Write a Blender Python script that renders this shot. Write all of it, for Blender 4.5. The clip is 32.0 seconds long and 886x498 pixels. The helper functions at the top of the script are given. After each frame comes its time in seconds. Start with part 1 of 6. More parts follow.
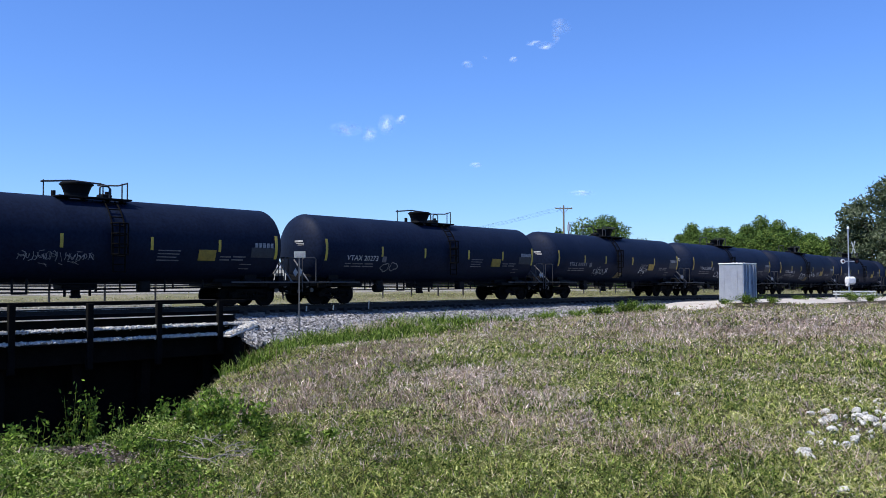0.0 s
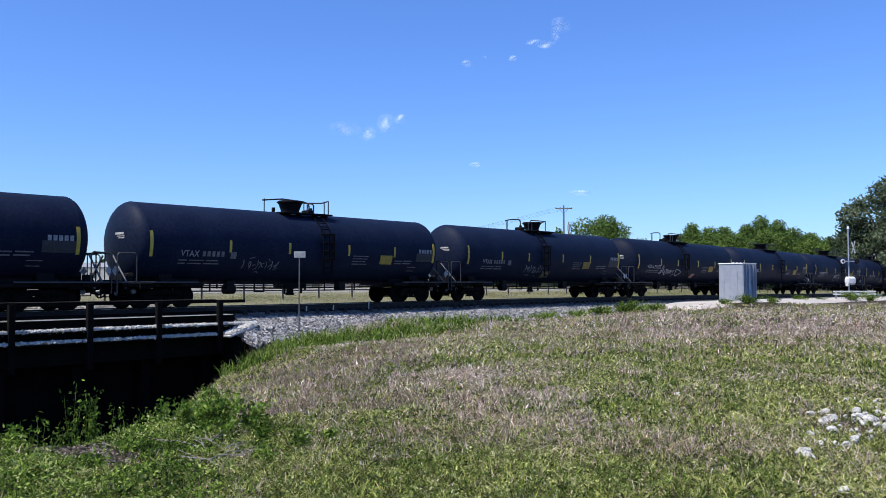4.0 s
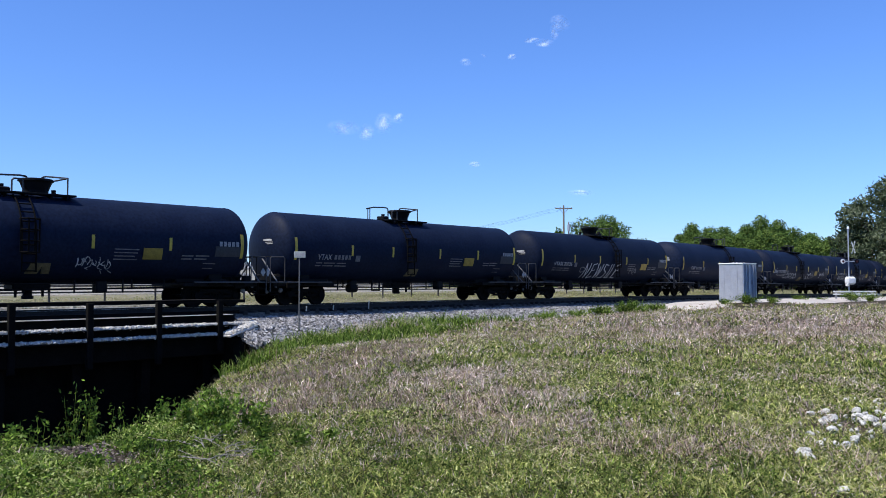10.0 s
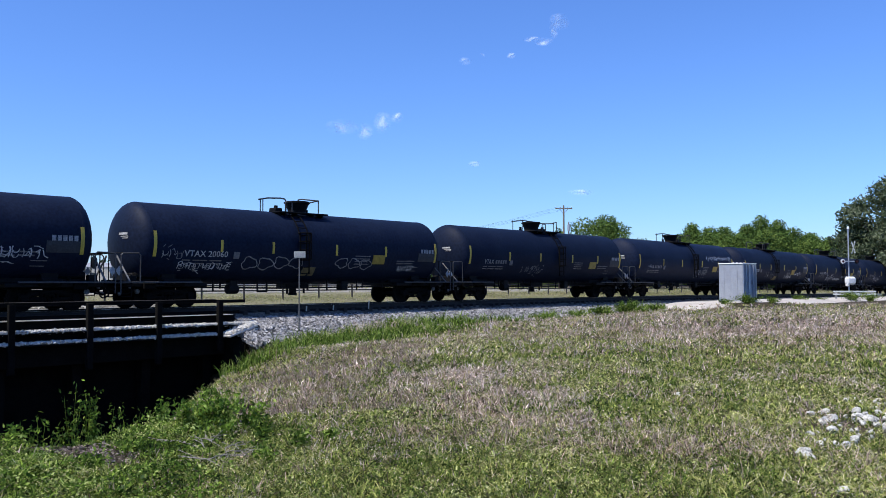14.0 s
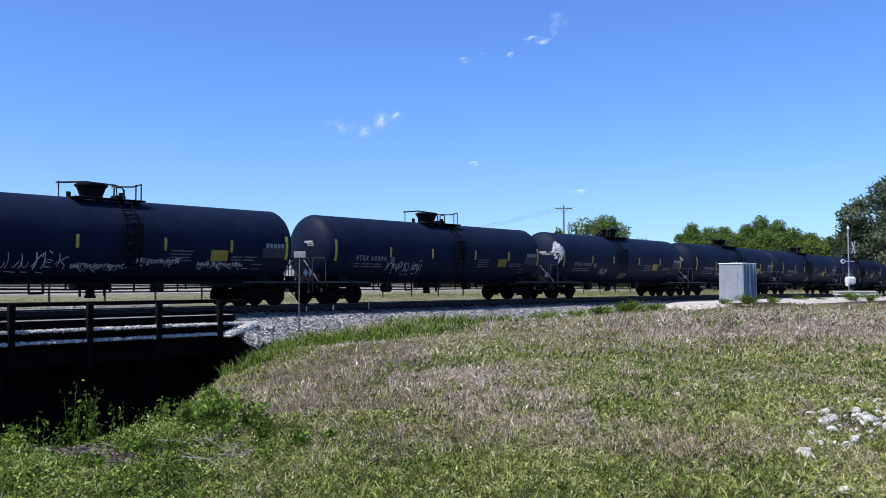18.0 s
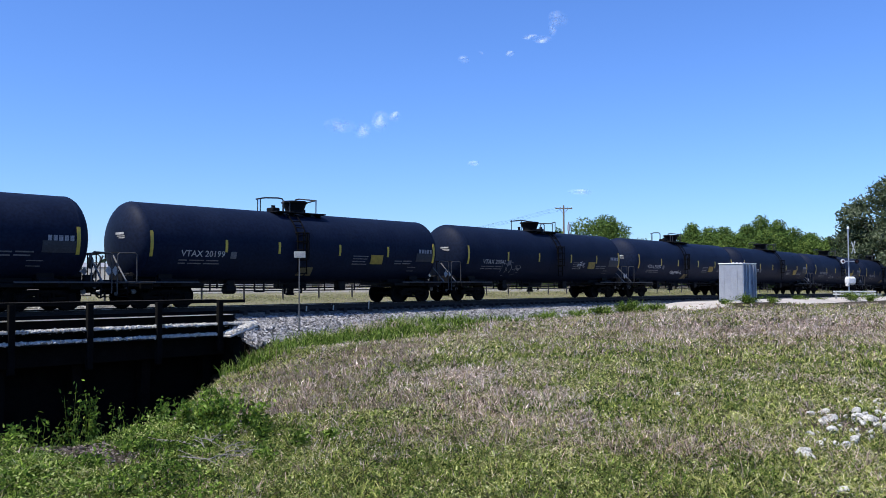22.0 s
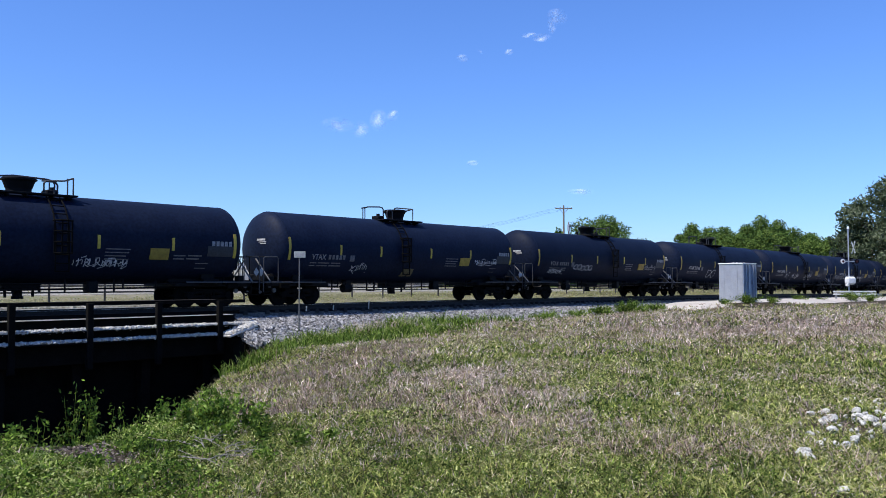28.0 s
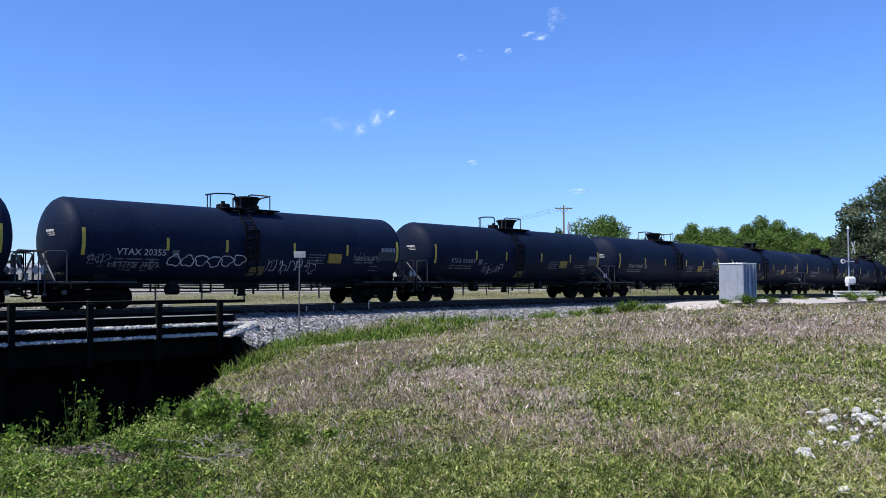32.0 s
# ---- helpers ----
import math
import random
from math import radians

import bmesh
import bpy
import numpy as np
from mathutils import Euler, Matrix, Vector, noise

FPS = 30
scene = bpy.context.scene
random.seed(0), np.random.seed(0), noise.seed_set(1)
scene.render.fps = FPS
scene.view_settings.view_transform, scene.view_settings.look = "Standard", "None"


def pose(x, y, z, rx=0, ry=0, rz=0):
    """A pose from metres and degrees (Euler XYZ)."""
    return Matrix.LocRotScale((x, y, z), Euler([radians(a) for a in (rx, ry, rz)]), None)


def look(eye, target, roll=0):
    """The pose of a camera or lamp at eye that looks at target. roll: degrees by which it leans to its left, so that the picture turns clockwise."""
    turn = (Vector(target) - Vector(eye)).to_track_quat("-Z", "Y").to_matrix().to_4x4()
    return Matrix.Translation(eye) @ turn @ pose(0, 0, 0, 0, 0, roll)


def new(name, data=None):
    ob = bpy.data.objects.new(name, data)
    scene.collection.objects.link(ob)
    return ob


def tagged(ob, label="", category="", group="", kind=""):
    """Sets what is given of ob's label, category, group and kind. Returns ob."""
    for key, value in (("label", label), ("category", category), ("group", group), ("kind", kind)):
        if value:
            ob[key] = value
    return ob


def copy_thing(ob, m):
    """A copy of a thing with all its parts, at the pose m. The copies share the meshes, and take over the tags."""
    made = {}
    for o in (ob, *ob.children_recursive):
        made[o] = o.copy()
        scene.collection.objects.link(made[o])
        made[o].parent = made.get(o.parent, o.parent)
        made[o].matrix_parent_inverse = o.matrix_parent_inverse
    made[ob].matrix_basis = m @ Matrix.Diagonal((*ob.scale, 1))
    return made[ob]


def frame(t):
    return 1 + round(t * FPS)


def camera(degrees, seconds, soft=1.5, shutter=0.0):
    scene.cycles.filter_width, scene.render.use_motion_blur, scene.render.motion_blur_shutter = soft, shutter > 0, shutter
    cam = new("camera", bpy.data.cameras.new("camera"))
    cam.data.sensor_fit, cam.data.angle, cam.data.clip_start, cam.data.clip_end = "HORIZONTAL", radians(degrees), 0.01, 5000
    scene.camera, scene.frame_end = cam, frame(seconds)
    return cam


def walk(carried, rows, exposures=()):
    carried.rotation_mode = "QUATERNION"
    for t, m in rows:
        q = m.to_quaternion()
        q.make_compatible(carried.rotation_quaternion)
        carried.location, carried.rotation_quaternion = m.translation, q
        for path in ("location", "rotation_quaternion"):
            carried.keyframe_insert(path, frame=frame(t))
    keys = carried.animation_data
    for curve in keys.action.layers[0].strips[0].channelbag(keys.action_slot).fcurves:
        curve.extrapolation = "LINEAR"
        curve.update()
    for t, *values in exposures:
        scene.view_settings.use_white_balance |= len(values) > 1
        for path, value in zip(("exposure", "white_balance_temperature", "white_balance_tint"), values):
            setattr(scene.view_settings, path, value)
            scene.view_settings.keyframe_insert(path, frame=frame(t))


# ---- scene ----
cam = camera(54.98, 32.0, soft=0.5, shutter=0.0)
EYE = (0.0, 0.0, 1.0226)
walk(cam, [(0.0, pose(*EYE, 92.198, 0, 0)), (32.0, pose(*EYE, 92.198, 0, 0))])

# ---- light ----
SUN_EL, SUN_DIR = radians(58), Vector((-0.826, -0.564, 0)).normalized()
world = bpy.data.worlds.new("sky")
scene.world = world
world.use_nodes = True
wn = world.node_tree.nodes
sky = wn.new("ShaderNodeTexSky")
sky.sky_type, sky.sun_disc = "NISHITA", False
sky.sun_elevation = SUN_EL
sky.sun_rotation = math.atan2(SUN_DIR.x, SUN_DIR.y)
sky.altitude, sky.air_density, sky.dust_density, sky.ozone_density = 200, 1.15, 0.15, 4.0
tint = wn.new("ShaderNodeMix")
tint.data_type, tint.blend_type = "RGBA", "MULTIPLY"
tint.inputs[0].default_value, tint.inputs[7].default_value = 1.0, (0.66, 0.935, 1.53, 1)
world.node_tree.links.new(sky.outputs[0], tint.inputs[6])
world.node_tree.links.new(tint.outputs[2], wn["Background"].inputs[0])
wn["Background"].inputs[1].default_value = 0.105
sun_data = bpy.data.lights.new("sun", "SUN")
sun_data.energy, sun_data.angle, sun_data.color = 5.0, radians(0.55), (1.0, 0.955, 0.88)
sun = new("sun", sun_data)
to_sun = SUN_DIR * math.cos(SUN_EL) + Vector((0, 0, math.sin(SUN_EL)))
sun.matrix_world = look(to_sun * 200, (0, 0, 0))
scene.view_settings.exposure = 0.22

# ---- materials ----


def mat(name, color, rough=0.8, metal=0.0, vary=0.25, scale=6.0, fine=60.0, bump=0.15, dist=0.01, color2=None,
        island=0.0, objrand=0.0, spec=0.5, trans=0.0):
    """Principled material with two scales of colour variation and fine relief."""
    m = bpy.data.materials.new(name)
    m.use_nodes = True
    nt = m.node_tree
    n, ln = nt.nodes, nt.links
    b = n["Principled BSDF"]
    tc = n.new("ShaderNodeTexCoord")
    big, small = n.new("ShaderNodeTexNoise"), n.new("ShaderNodeTexNoise")
    big.inputs["Scale"].default_value, small.inputs["Scale"].default_value = scale, fine
    big.inputs["Detail"].default_value, small.inputs["Detail"].default_value = 5, 3
    for t in (big, small):
        ln.new(tc.outputs["Object"], t.inputs["Vector"])
    ramp = n.new("ShaderNodeMapRange")
    ramp.inputs[1].default_value, ramp.inputs[2].default_value = 0.35, 0.65
    ln.new(big.outputs[0], ramp.inputs[0])
    mix = n.new("ShaderNodeMix")
    mix.data_type = "RGBA"
    c2 = color2 or tuple(min(1, c * (1 - vary)) for c in color)
    mix.inputs[6].default_value, mix.inputs[7].default_value = (*color, 1), (*c2, 1)
    ln.new(ramp.outputs[0], mix.inputs[0])
    val = n.new("ShaderNodeHueSaturation")
    ln.new(mix.outputs[2], val.inputs["Color"])
    mr = n.new("ShaderNodeMapRange")
    mr.inputs[1].default_value, mr.inputs[2].default_value = 0.3, 0.7
    mr.inputs[3].default_value, mr.inputs[4].default_value = 1 - vary, 1 + vary
    ln.new(small.outputs[0], mr.inputs[0])
    last = mr.outputs[0]
    for amount, node, socket in ((island, "ShaderNodeNewGeometry", "Random Per Island"), (objrand, "ShaderNodeObjectInfo", "Random")):
        if amount:
            g = n.new(node)
            r = n.new("ShaderNodeMapRange")
            r.inputs[3].default_value, r.inputs[4].default_value = 1 - amount, 1 + amount
            ln.new(g.outputs[socket], r.inputs[0])
            mu = n.new("ShaderNodeMath")
            mu.operation = "MULTIPLY"
            ln.new(last, mu.inputs[0])
            ln.new(r.outputs[0], mu.inputs[1])
            last = mu.outputs[0]
    ln.new(last, val.inputs["Value"])
    ln.new(val.outputs[0], b.inputs["Base Color"])
    b.inputs["Roughness"].default_value, b.inputs["Metallic"].default_value = rough, metal
    b.inputs["Specular IOR Level"].default_value = spec
    if bump:
        bp = n.new("ShaderNodeBump")
        bp.inputs["Strength"].default_value, bp.inputs["Distance"].default_value = bump, dist
        ln.new(small.outputs[0], bp.inputs["Height"])
        ln.new(bp.outputs[0], b.inputs["Normal"])
    if trans:
        tr = n.new("ShaderNodeBsdfTranslucent")
        ln.new(val.outputs[0], tr.inputs[0])
        ms = n.new("ShaderNodeMixShader")
        ms.inputs[0].default_value = trans
        ln.new(b.outputs[0], ms.inputs[1])
        ln.new(tr.outputs[0], ms.inputs[2])
        ln.new(ms.outputs[0], n["Material Output"].inputs[0])
    return m


def patch_mat(name, stops, scale, rough=0.9, island=0.3, trans=0.3, spread=(0.3, 0.7), tuft=0.0, tuft_scale=13.0):
    """Vegetation: colour follows broad patches of the ground, and varies from blade to blade."""
    m = bpy.data.materials.new(name)
    m.use_nodes = True
    nt = m.node_tree
    n, ln = nt.nodes, nt.links
    b = n["Principled BSDF"]
    tc = n.new("ShaderNodeTexCoord")
    no = n.new("ShaderNodeTexNoise")
    no.inputs["Scale"].default_value, no.inputs["Detail"].default_value, no.inputs["Roughness"].default_value = scale, 8, 0.7
    ln.new(tc.outputs["Object"], no.inputs["Vector"])
    g = n.new("ShaderNodeNewGeometry")
    mr = n.new("ShaderNodeMapRange")
    mr.inputs[1].default_value, mr.inputs[2].default_value = spread
    ln.new(no.outputs[0], mr.inputs[0])
    ad = n.new("ShaderNodeMath")
    ad.operation = "MULTIPLY_ADD"
    ln.new(g.outputs["Random Per Island"], ad.inputs[0])
    ad.inputs[1].default_value = island
    ln.new(mr.outputs[0], ad.inputs[2])
    sub = n.new("ShaderNodeMath")
    sub.operation = "SUBTRACT"
    ln.new(ad.outputs[0], sub.inputs[0])
    sub.inputs[1].default_value = island / 2
    cr = n.new("ShaderNodeValToRGB")
    ln.new(sub.outputs[0], cr.inputs[0])
    els = cr.color_ramp.elements
    els[0].position, els[0].color = stops[0][0], (*stops[0][1], 1)
    els[1].position, els[1].color = stops[-1][0], (*stops[-1][1], 1)
    for pos, col in stops[1:-1]:
        e = els.new(pos)
        e.color = (*col, 1)
    tone = cr.outputs[0]
    if tuft:
        cl, mr2, hs = n.new("ShaderNodeTexNoise"), n.new("ShaderNodeMapRange"), n.new("ShaderNodeHueSaturation")
        cl.inputs["Scale"].default_value, cl.inputs["Detail"].default_value = tuft_scale, 2
        ln.new(tc.outputs["Object"], cl.inputs["Vector"])
        mr2.inputs[1].default_value, mr2.inputs[2].default_value = 0.36, 0.64
        mr2.inputs[3].default_value, mr2.inputs[4].default_value = 1 - tuft, 1 + tuft
        ln.new(cl.outputs[0], mr2.inputs[0])
        ln.new(mr2.outputs[0], hs.inputs["Value"])
        ln.new(tone, hs.inputs["Color"])
        tone = hs.outputs[0]
    ln.new(tone, b.inputs["Base Color"])
    b.inputs["Roughness"].default_value = rough
    b.inputs["Specular IOR Level"].default_value = 0.12
    if trans:
        tr = n.new("ShaderNodeBsdfTranslucent")
        ln.new(tone, tr.inputs[0])
        ms = n.new("ShaderNodeMixShader")
        ms.inputs[0].default_value = trans
        ln.new(b.outputs[0], ms.inputs[1])
        ln.new(tr.outputs[0], ms.inputs[2])
        ln.new(ms.outputs[0], n["Material Output"].inputs[0])
    else:
        bp = n.new("ShaderNodeBump")
        fi = n.new("ShaderNodeTexNoise")
        fi.inputs["Scale"].default_value, fi.inputs["Detail"].default_value = 30, 4
        ln.new(tc.outputs["Object"], fi.inputs["Vector"])
        bp.inputs["Strength"].default_value, bp.inputs["Distance"].default_value = 0.8, 0.05
        ln.new(fi.outputs[0], bp.inputs["Height"])
        ln.new(bp.outputs[0], b.inputs["Normal"])
    return m


M_TANK = mat("black_tank_paint", (0.0058, 0.0105, 0.0270), 0.58, vary=0.25, scale=0.9, fine=9, bump=0.05, dist=0.02, objrand=0.15, spec=0.08, color2=(0.0088, 0.0145, 0.0325))
M_DARK = mat("black_steel", (0.006, 0.006, 0.007), 0.65, vary=0.35, scale=3, fine=40, bump=0.2, spec=0.12)
M_TRUCK = mat("grimy_cast_steel", (0.006, 0.0057, 0.0055), 0.9, vary=0.4, scale=4, fine=45, bump=0.3, spec=0.08)
M_WHEEL = mat("wheel_steel", (0.006, 0.0057, 0.0055), 0.9, vary=0.3, scale=5, fine=50, spec=0.08)
M_YELLOW = mat("yellow_reflector", (0.52, 0.38, 0.045), 0.55, vary=0.2, scale=8, fine=60, objrand=0.15)
M_PANEL = mat("yellow_panel", (0.31, 0.215, 0.03), 0.6, vary=0.25, scale=5, fine=50, objrand=0.2)
M_WHITE = mat("white_stencil", (0.42, 0.42, 0.42), 0.7, vary=0.3, scale=5, fine=40, bump=0)
M_GREYST = mat("worn_grey_stencil", (0.16, 0.16, 0.17), 0.75, vary=0.4, scale=4, fine=30, bump=0)
M_PINK = mat("faded_red_panel", (0.32, 0.17, 0.13), 0.7, vary=0.3, scale=6, fine=40)
M_SPRAY = mat("spray_paint_white", (0.5, 0.52, 0.55), 0.7, vary=0.4, scale=3, fine=14, bump=0)
M_SPRAYG = mat("spray_paint_grey", (0.2, 0.21, 0.23), 0.7, vary=0.45, scale=3, fine=14, bump=0)
M_WORN = mat("worn_white_stencil", (0.28, 0.28, 0.29), 0.7, vary=0.4, scale=5, fine=30, bump=0)
M_BRACE = mat("dusty_grey_brace", (0.13, 0.135, 0.14), 0.7, vary=0.3, scale=5, fine=30)
M_TAN = mat("dirty_tan_panel", (0.15, 0.12, 0.055), 0.75, vary=0.35, scale=6, fine=40)
M_TARE = mat("dull_grey_panel", (0.03, 0.033, 0.04), 0.7, vary=0.3, scale=4, fine=20)
M_RAILG = mat("grey_handrail", (0.035, 0.036, 0.04), 0.65, vary=0.3, scale=6, fine=40)
M_RUST = mat("rail_rust", (0.022, 0.017, 0.014), 0.85, vary=0.4, scale=3, fine=50, bump=0.3)
M_HEAD = mat("rail_head", (0.35, 0.34, 0.33), 0.3, metal=0.9, vary=0.15)
M_TIE = mat("creosote_timber", (0.022, 0.018, 0.016), 0.9, vary=0.4, scale=5, fine=45, bump=0.5, objrand=0.3)
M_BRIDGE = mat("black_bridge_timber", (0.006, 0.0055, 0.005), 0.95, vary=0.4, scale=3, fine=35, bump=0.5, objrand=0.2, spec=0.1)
M_BALLAST = mat("ballast_bed", (0.12, 0.116, 0.112), 0.95, vary=0.5, scale=1.6, fine=28, bump=1.0, dist=0.05)
M_STONE = mat("ballast_stone", (0.275, 0.266, 0.26), 0.95, vary=0.35, scale=8, fine=60, island=0.9)
M_GRAVEL = mat("pale_gravel", (0.52, 0.47, 0.41), 0.95, vary=0.25, scale=0.8, fine=22, bump=0.8, dist=0.03)
M_YARD = mat("dull_yard_gravel", (0.30, 0.275, 0.225), 0.95, vary=0.35, scale=0.25, fine=6, bump=0.5, dist=0.03)
M_ROCK = mat("white_limestone", (0.68, 0.65, 0.58), 0.9, vary=0.4, scale=5, fine=40, bump=0.5, dist=0.02, objrand=0.15)
M_GALV = mat("galvanised_sheet", (0.36, 0.385, 0.425), 0.5, metal=0.35, vary=0.12, scale=2.5, fine=30, bump=0.04)
M_CONC = mat("concrete", (0.5, 0.48, 0.45), 0.9, vary=0.2, scale=3, fine=40, bump=0.3)
M_POLE = mat("weathered_pole", (0.2, 0.16, 0.125), 0.9, vary=0.3, scale=3, fine=30, bump=0.4)
M_SIGNW = mat("white_sign_paint", (0.7, 0.7, 0.68), 0.55, vary=0.15, scale=5, fine=30)
M_SIGNG = mat("sign_lettering", (0.32, 0.32, 0.33), 0.6, vary=0.2)
M_REDL = mat("red_lens", (0.05, 0.008, 0.008), 0.25, vary=0.1)
M_BARK = mat("bark", (0.1, 0.075, 0.055), 0.95, vary=0.4, scale=4, fine=25, bump=0.6)
M_FENCE = mat("dark_board_fence", (0.05, 0.045, 0.04), 0.8, vary=0.2, scale=3, fine=30)
M_GROUND = patch_mat("field_soil", [(0.0, (0.022, 0.023, 0.01)), (0.35, (0.04, 0.036, 0.018)), (0.6, (0.06, 0.047, 0.03)), (1.0, (0.085, 0.064, 0.047))],
                     0.35, island=0.0, trans=0)
M_GRASS = patch_mat("grass_green", [(0.0, (0.05, 0.10, 0.014)), (0.35, (0.22, 0.262, 0.06)), (0.7, (0.37, 0.38, 0.11)), (0.9, (0.47, 0.45, 0.18)), (1.0, (0.56, 0.51, 0.3))],
                    0.35, island=1.0, tuft=0.6)
M_DRY = patch_mat("grass_dry", [(0.0, (0.16, 0.115, 0.07)), (0.35, (0.41, 0.305, 0.22)), (0.65, (0.50, 0.36, 0.305)), (1.0, (0.82, 0.70, 0.59))],
                  0.5, island=1.0, tuft=0.6)
M_WEED = patch_mat("weed_leaf", [(0.0, (0.04, 0.085, 0.012)), (0.5, (0.16, 0.265, 0.035)), (1.0, (0.38, 0.46, 0.12))], 1.5, island=0.9, trans=0.35, tuft=0.5, tuft_scale=7.0)
M_BANK = patch_mat("bank_leaf", [(0.0, (0.02, 0.045, 0.007)), (0.45, (0.07, 0.125, 0.016)), (0.8, (0.18, 0.26, 0.036)), (1.0, (0.36, 0.42, 0.135))], 1.2, island=1.0, trans=0.3, tuft=0.55)
M_CLOVER = patch_mat("clover_leaf", [(0.0, (0.03, 0.05, 0.01)), (0.45, (0.10, 0.145, 0.028)), (0.8, (0.23, 0.27, 0.065)), (1.0, (0.46, 0.46, 0.2))], 1.2, island=1.0, trans=0.3, tuft=0.6)
M_PAST = patch_mat("pasture_blade", [(0.0, (0.17, 0.17, 0.08)), (0.5, (0.29, 0.27, 0.14)), (1.0, (0.46, 0.41, 0.25))], 0.08, island=0.35, trans=0.3)
M_MEADOW = patch_mat("pasture_sward", [(0.0, (0.11, 0.12, 0.05)), (0.4, (0.175, 0.17, 0.09)), (0.7, (0.25, 0.22, 0.145)), (1.0, (0.36, 0.31, 0.23))], 0.12, island=0.0, trans=0)
M_SILL = mat("grimy_sill_edge", (0.045, 0.045, 0.048), 0.6, vary=0.3, scale=6, fine=40)
M_TWIG = mat("bleached_twig", (0.30, 0.27, 0.23), 0.9, vary=0.3, scale=6, fine=40)
M_POST = mat("dull_grey_post", (0.10, 0.105, 0.11), 0.7, vary=0.2, scale=5, fine=30)
M_PLATE = mat("weathered_sign_plate", (0.33, 0.36, 0.345), 0.6, vary=0.2, scale=6, fine=30)
M_STALK = patch_mat("purple_seed_stalk", [(0.0, (0.12, 0.085, 0.06)), (0.5, (0.27, 0.20, 0.15)), (1.0, (0.52, 0.43, 0.34))], 0.8, island=1.0, trans=0.2)
M_SEED = patch_mat("seed_head", [(0.0, (0.26, 0.19, 0.13)), (0.5, (0.50, 0.40, 0.31)), (1.0, (0.66, 0.58, 0.47))], 0.6, island=1.0, trans=0.2, tuft=0.3)
M_LITTER = patch_mat("dead_litter", [(0.0, (0.03, 0.024, 0.018)), (0.5, (0.12, 0.095, 0.075)), (1.0, (0.34, 0.29, 0.25))], 1.5, island=1.0, trans=0.1)
M_SHED = mat("pale_metal_siding", (0.48, 0.45, 0.37), 0.6, vary=0.12, scale=0.5, fine=8, bump=0.1)
M_ROOF = mat("grey_metal_roof", (0.3, 0.3, 0.3), 0.5, vary=0.15, scale=0.6, fine=8)
M_PANE = mat("dark_window_glass", (0.03, 0.035, 0.04), 0.1, vary=0.1, bump=0)
M_PALEG = mat("pale_ledge_gravel", (0.52, 0.5, 0.46), 0.95, vary=0.2, scale=8, fine=60, island=0.3)
M_LEAF = patch_mat("tree_leaf", [(0.0, (0.035, 0.062, 0.014)), (0.5, (0.08, 0.14, 0.03)), (1.0, (0.185, 0.25, 0.055))], 0.25, island=0.8, trans=0.25)
M_LEAFD = patch_mat("dark_tree_leaf", [(0.0, (0.035, 0.055, 0.028)), (0.6, (0.075, 0.10, 0.05)), (1.0, (0.17, 0.195, 0.12))], 0.3, island=0.8, trans=0.2)

# ---- mesh helpers ----


def finish(bm, name, material, smooth=False):
    me = bpy.data.meshes.new(name)
    bm.to_mesh(me)
    bm.free()
    if material:
        me.materials.append(material)
    if smooth:
        for f in me.polygons:
            f.use_smooth = True
    return me


def part(name, bm, material, parent, label="", smooth=False):
    ob = new(name, finish(bm, name, material, smooth) if isinstance(bm, bmesh.types.BMesh) else bm)
    ob.parent = parent
    if label:
        tagged(ob, label)
    return ob


def thing(name, label, category, m=None, group="", kind=""):
    ob = new(name)
    if m is not None:
        ob.matrix_basis = m
    return tagged(ob, label, category, group, kind)


def box(bm, c, s, bevel=0.0, m=None):
    r = bmesh.ops.create_cube(bm, size=1.0, matrix=Matrix.Translation(c) @ Matrix.Diagonal((*s, 1)))
    vs = r["verts"]
    if bevel:
        es = list({e for v in vs for e in v.link_edges})
        rb = bmesh.ops.bevel(bm, geom=es, offset=bevel, segments=1, affect="EDGES")
        vs = list({v for f in rb["faces"] for v in f.verts} | {v for v in vs if v.is_valid})
    if m is not None:
        bmesh.ops.transform(bm, matrix=m, verts=vs)
    return vs


def rod(bm, a, b, r, seg=8, r2=None):
    a, b = Vector(a), Vector(b)
    d = b - a
    m = Matrix.Translation((a + b) / 2) @ d.to_track_quat("Z", "Y").to_matrix().to_4x4()
    return bmesh.ops.create_cone(bm, cap_ends=True, segments=seg, radius1=r, radius2=r if r2 is None else r2, depth=d.length, matrix=m)["verts"]


def pipe(bm, pts, r, seg=6):
    for a, b in zip(pts, pts[1:]):
        rod(bm, a, b, r, seg)
    for q in pts[1:-1]:
        bmesh.ops.create_uvsphere(bm, u_segments=6, v_segments=4, radius=r, matrix=Matrix.Translation(q))


def lathe(bm, prof, seg, axis="X", at=(0, 0, 0)):
    """Turns a profile of (along, radius) round an axis."""
    rings = []
    for x, r in prof:
        ring = []
        for i in range(seg):
            a = 2 * math.pi * i / seg
            q = (x, r * math.cos(a), r * math.sin(a)) if axis == "X" else ((r * math.cos(a), x, r * math.sin(a)) if axis == "Y" else (r * math.cos(a), r * math.sin(a), x))
            ring.append(bm.verts.new(Vector(q) + Vector(at)))
        rings.append(ring)
    for a, b in zip(rings, rings[1:]):
        for i in range(seg):
            bm.faces.new((a[i], a[(i + 1) % seg], b[(i + 1) % seg], b[i]))
    bm.faces.new(rings[0])
    bm.faces.new(rings[-1])
    bmesh.ops.recalc_face_normals(bm, faces=bm.faces)


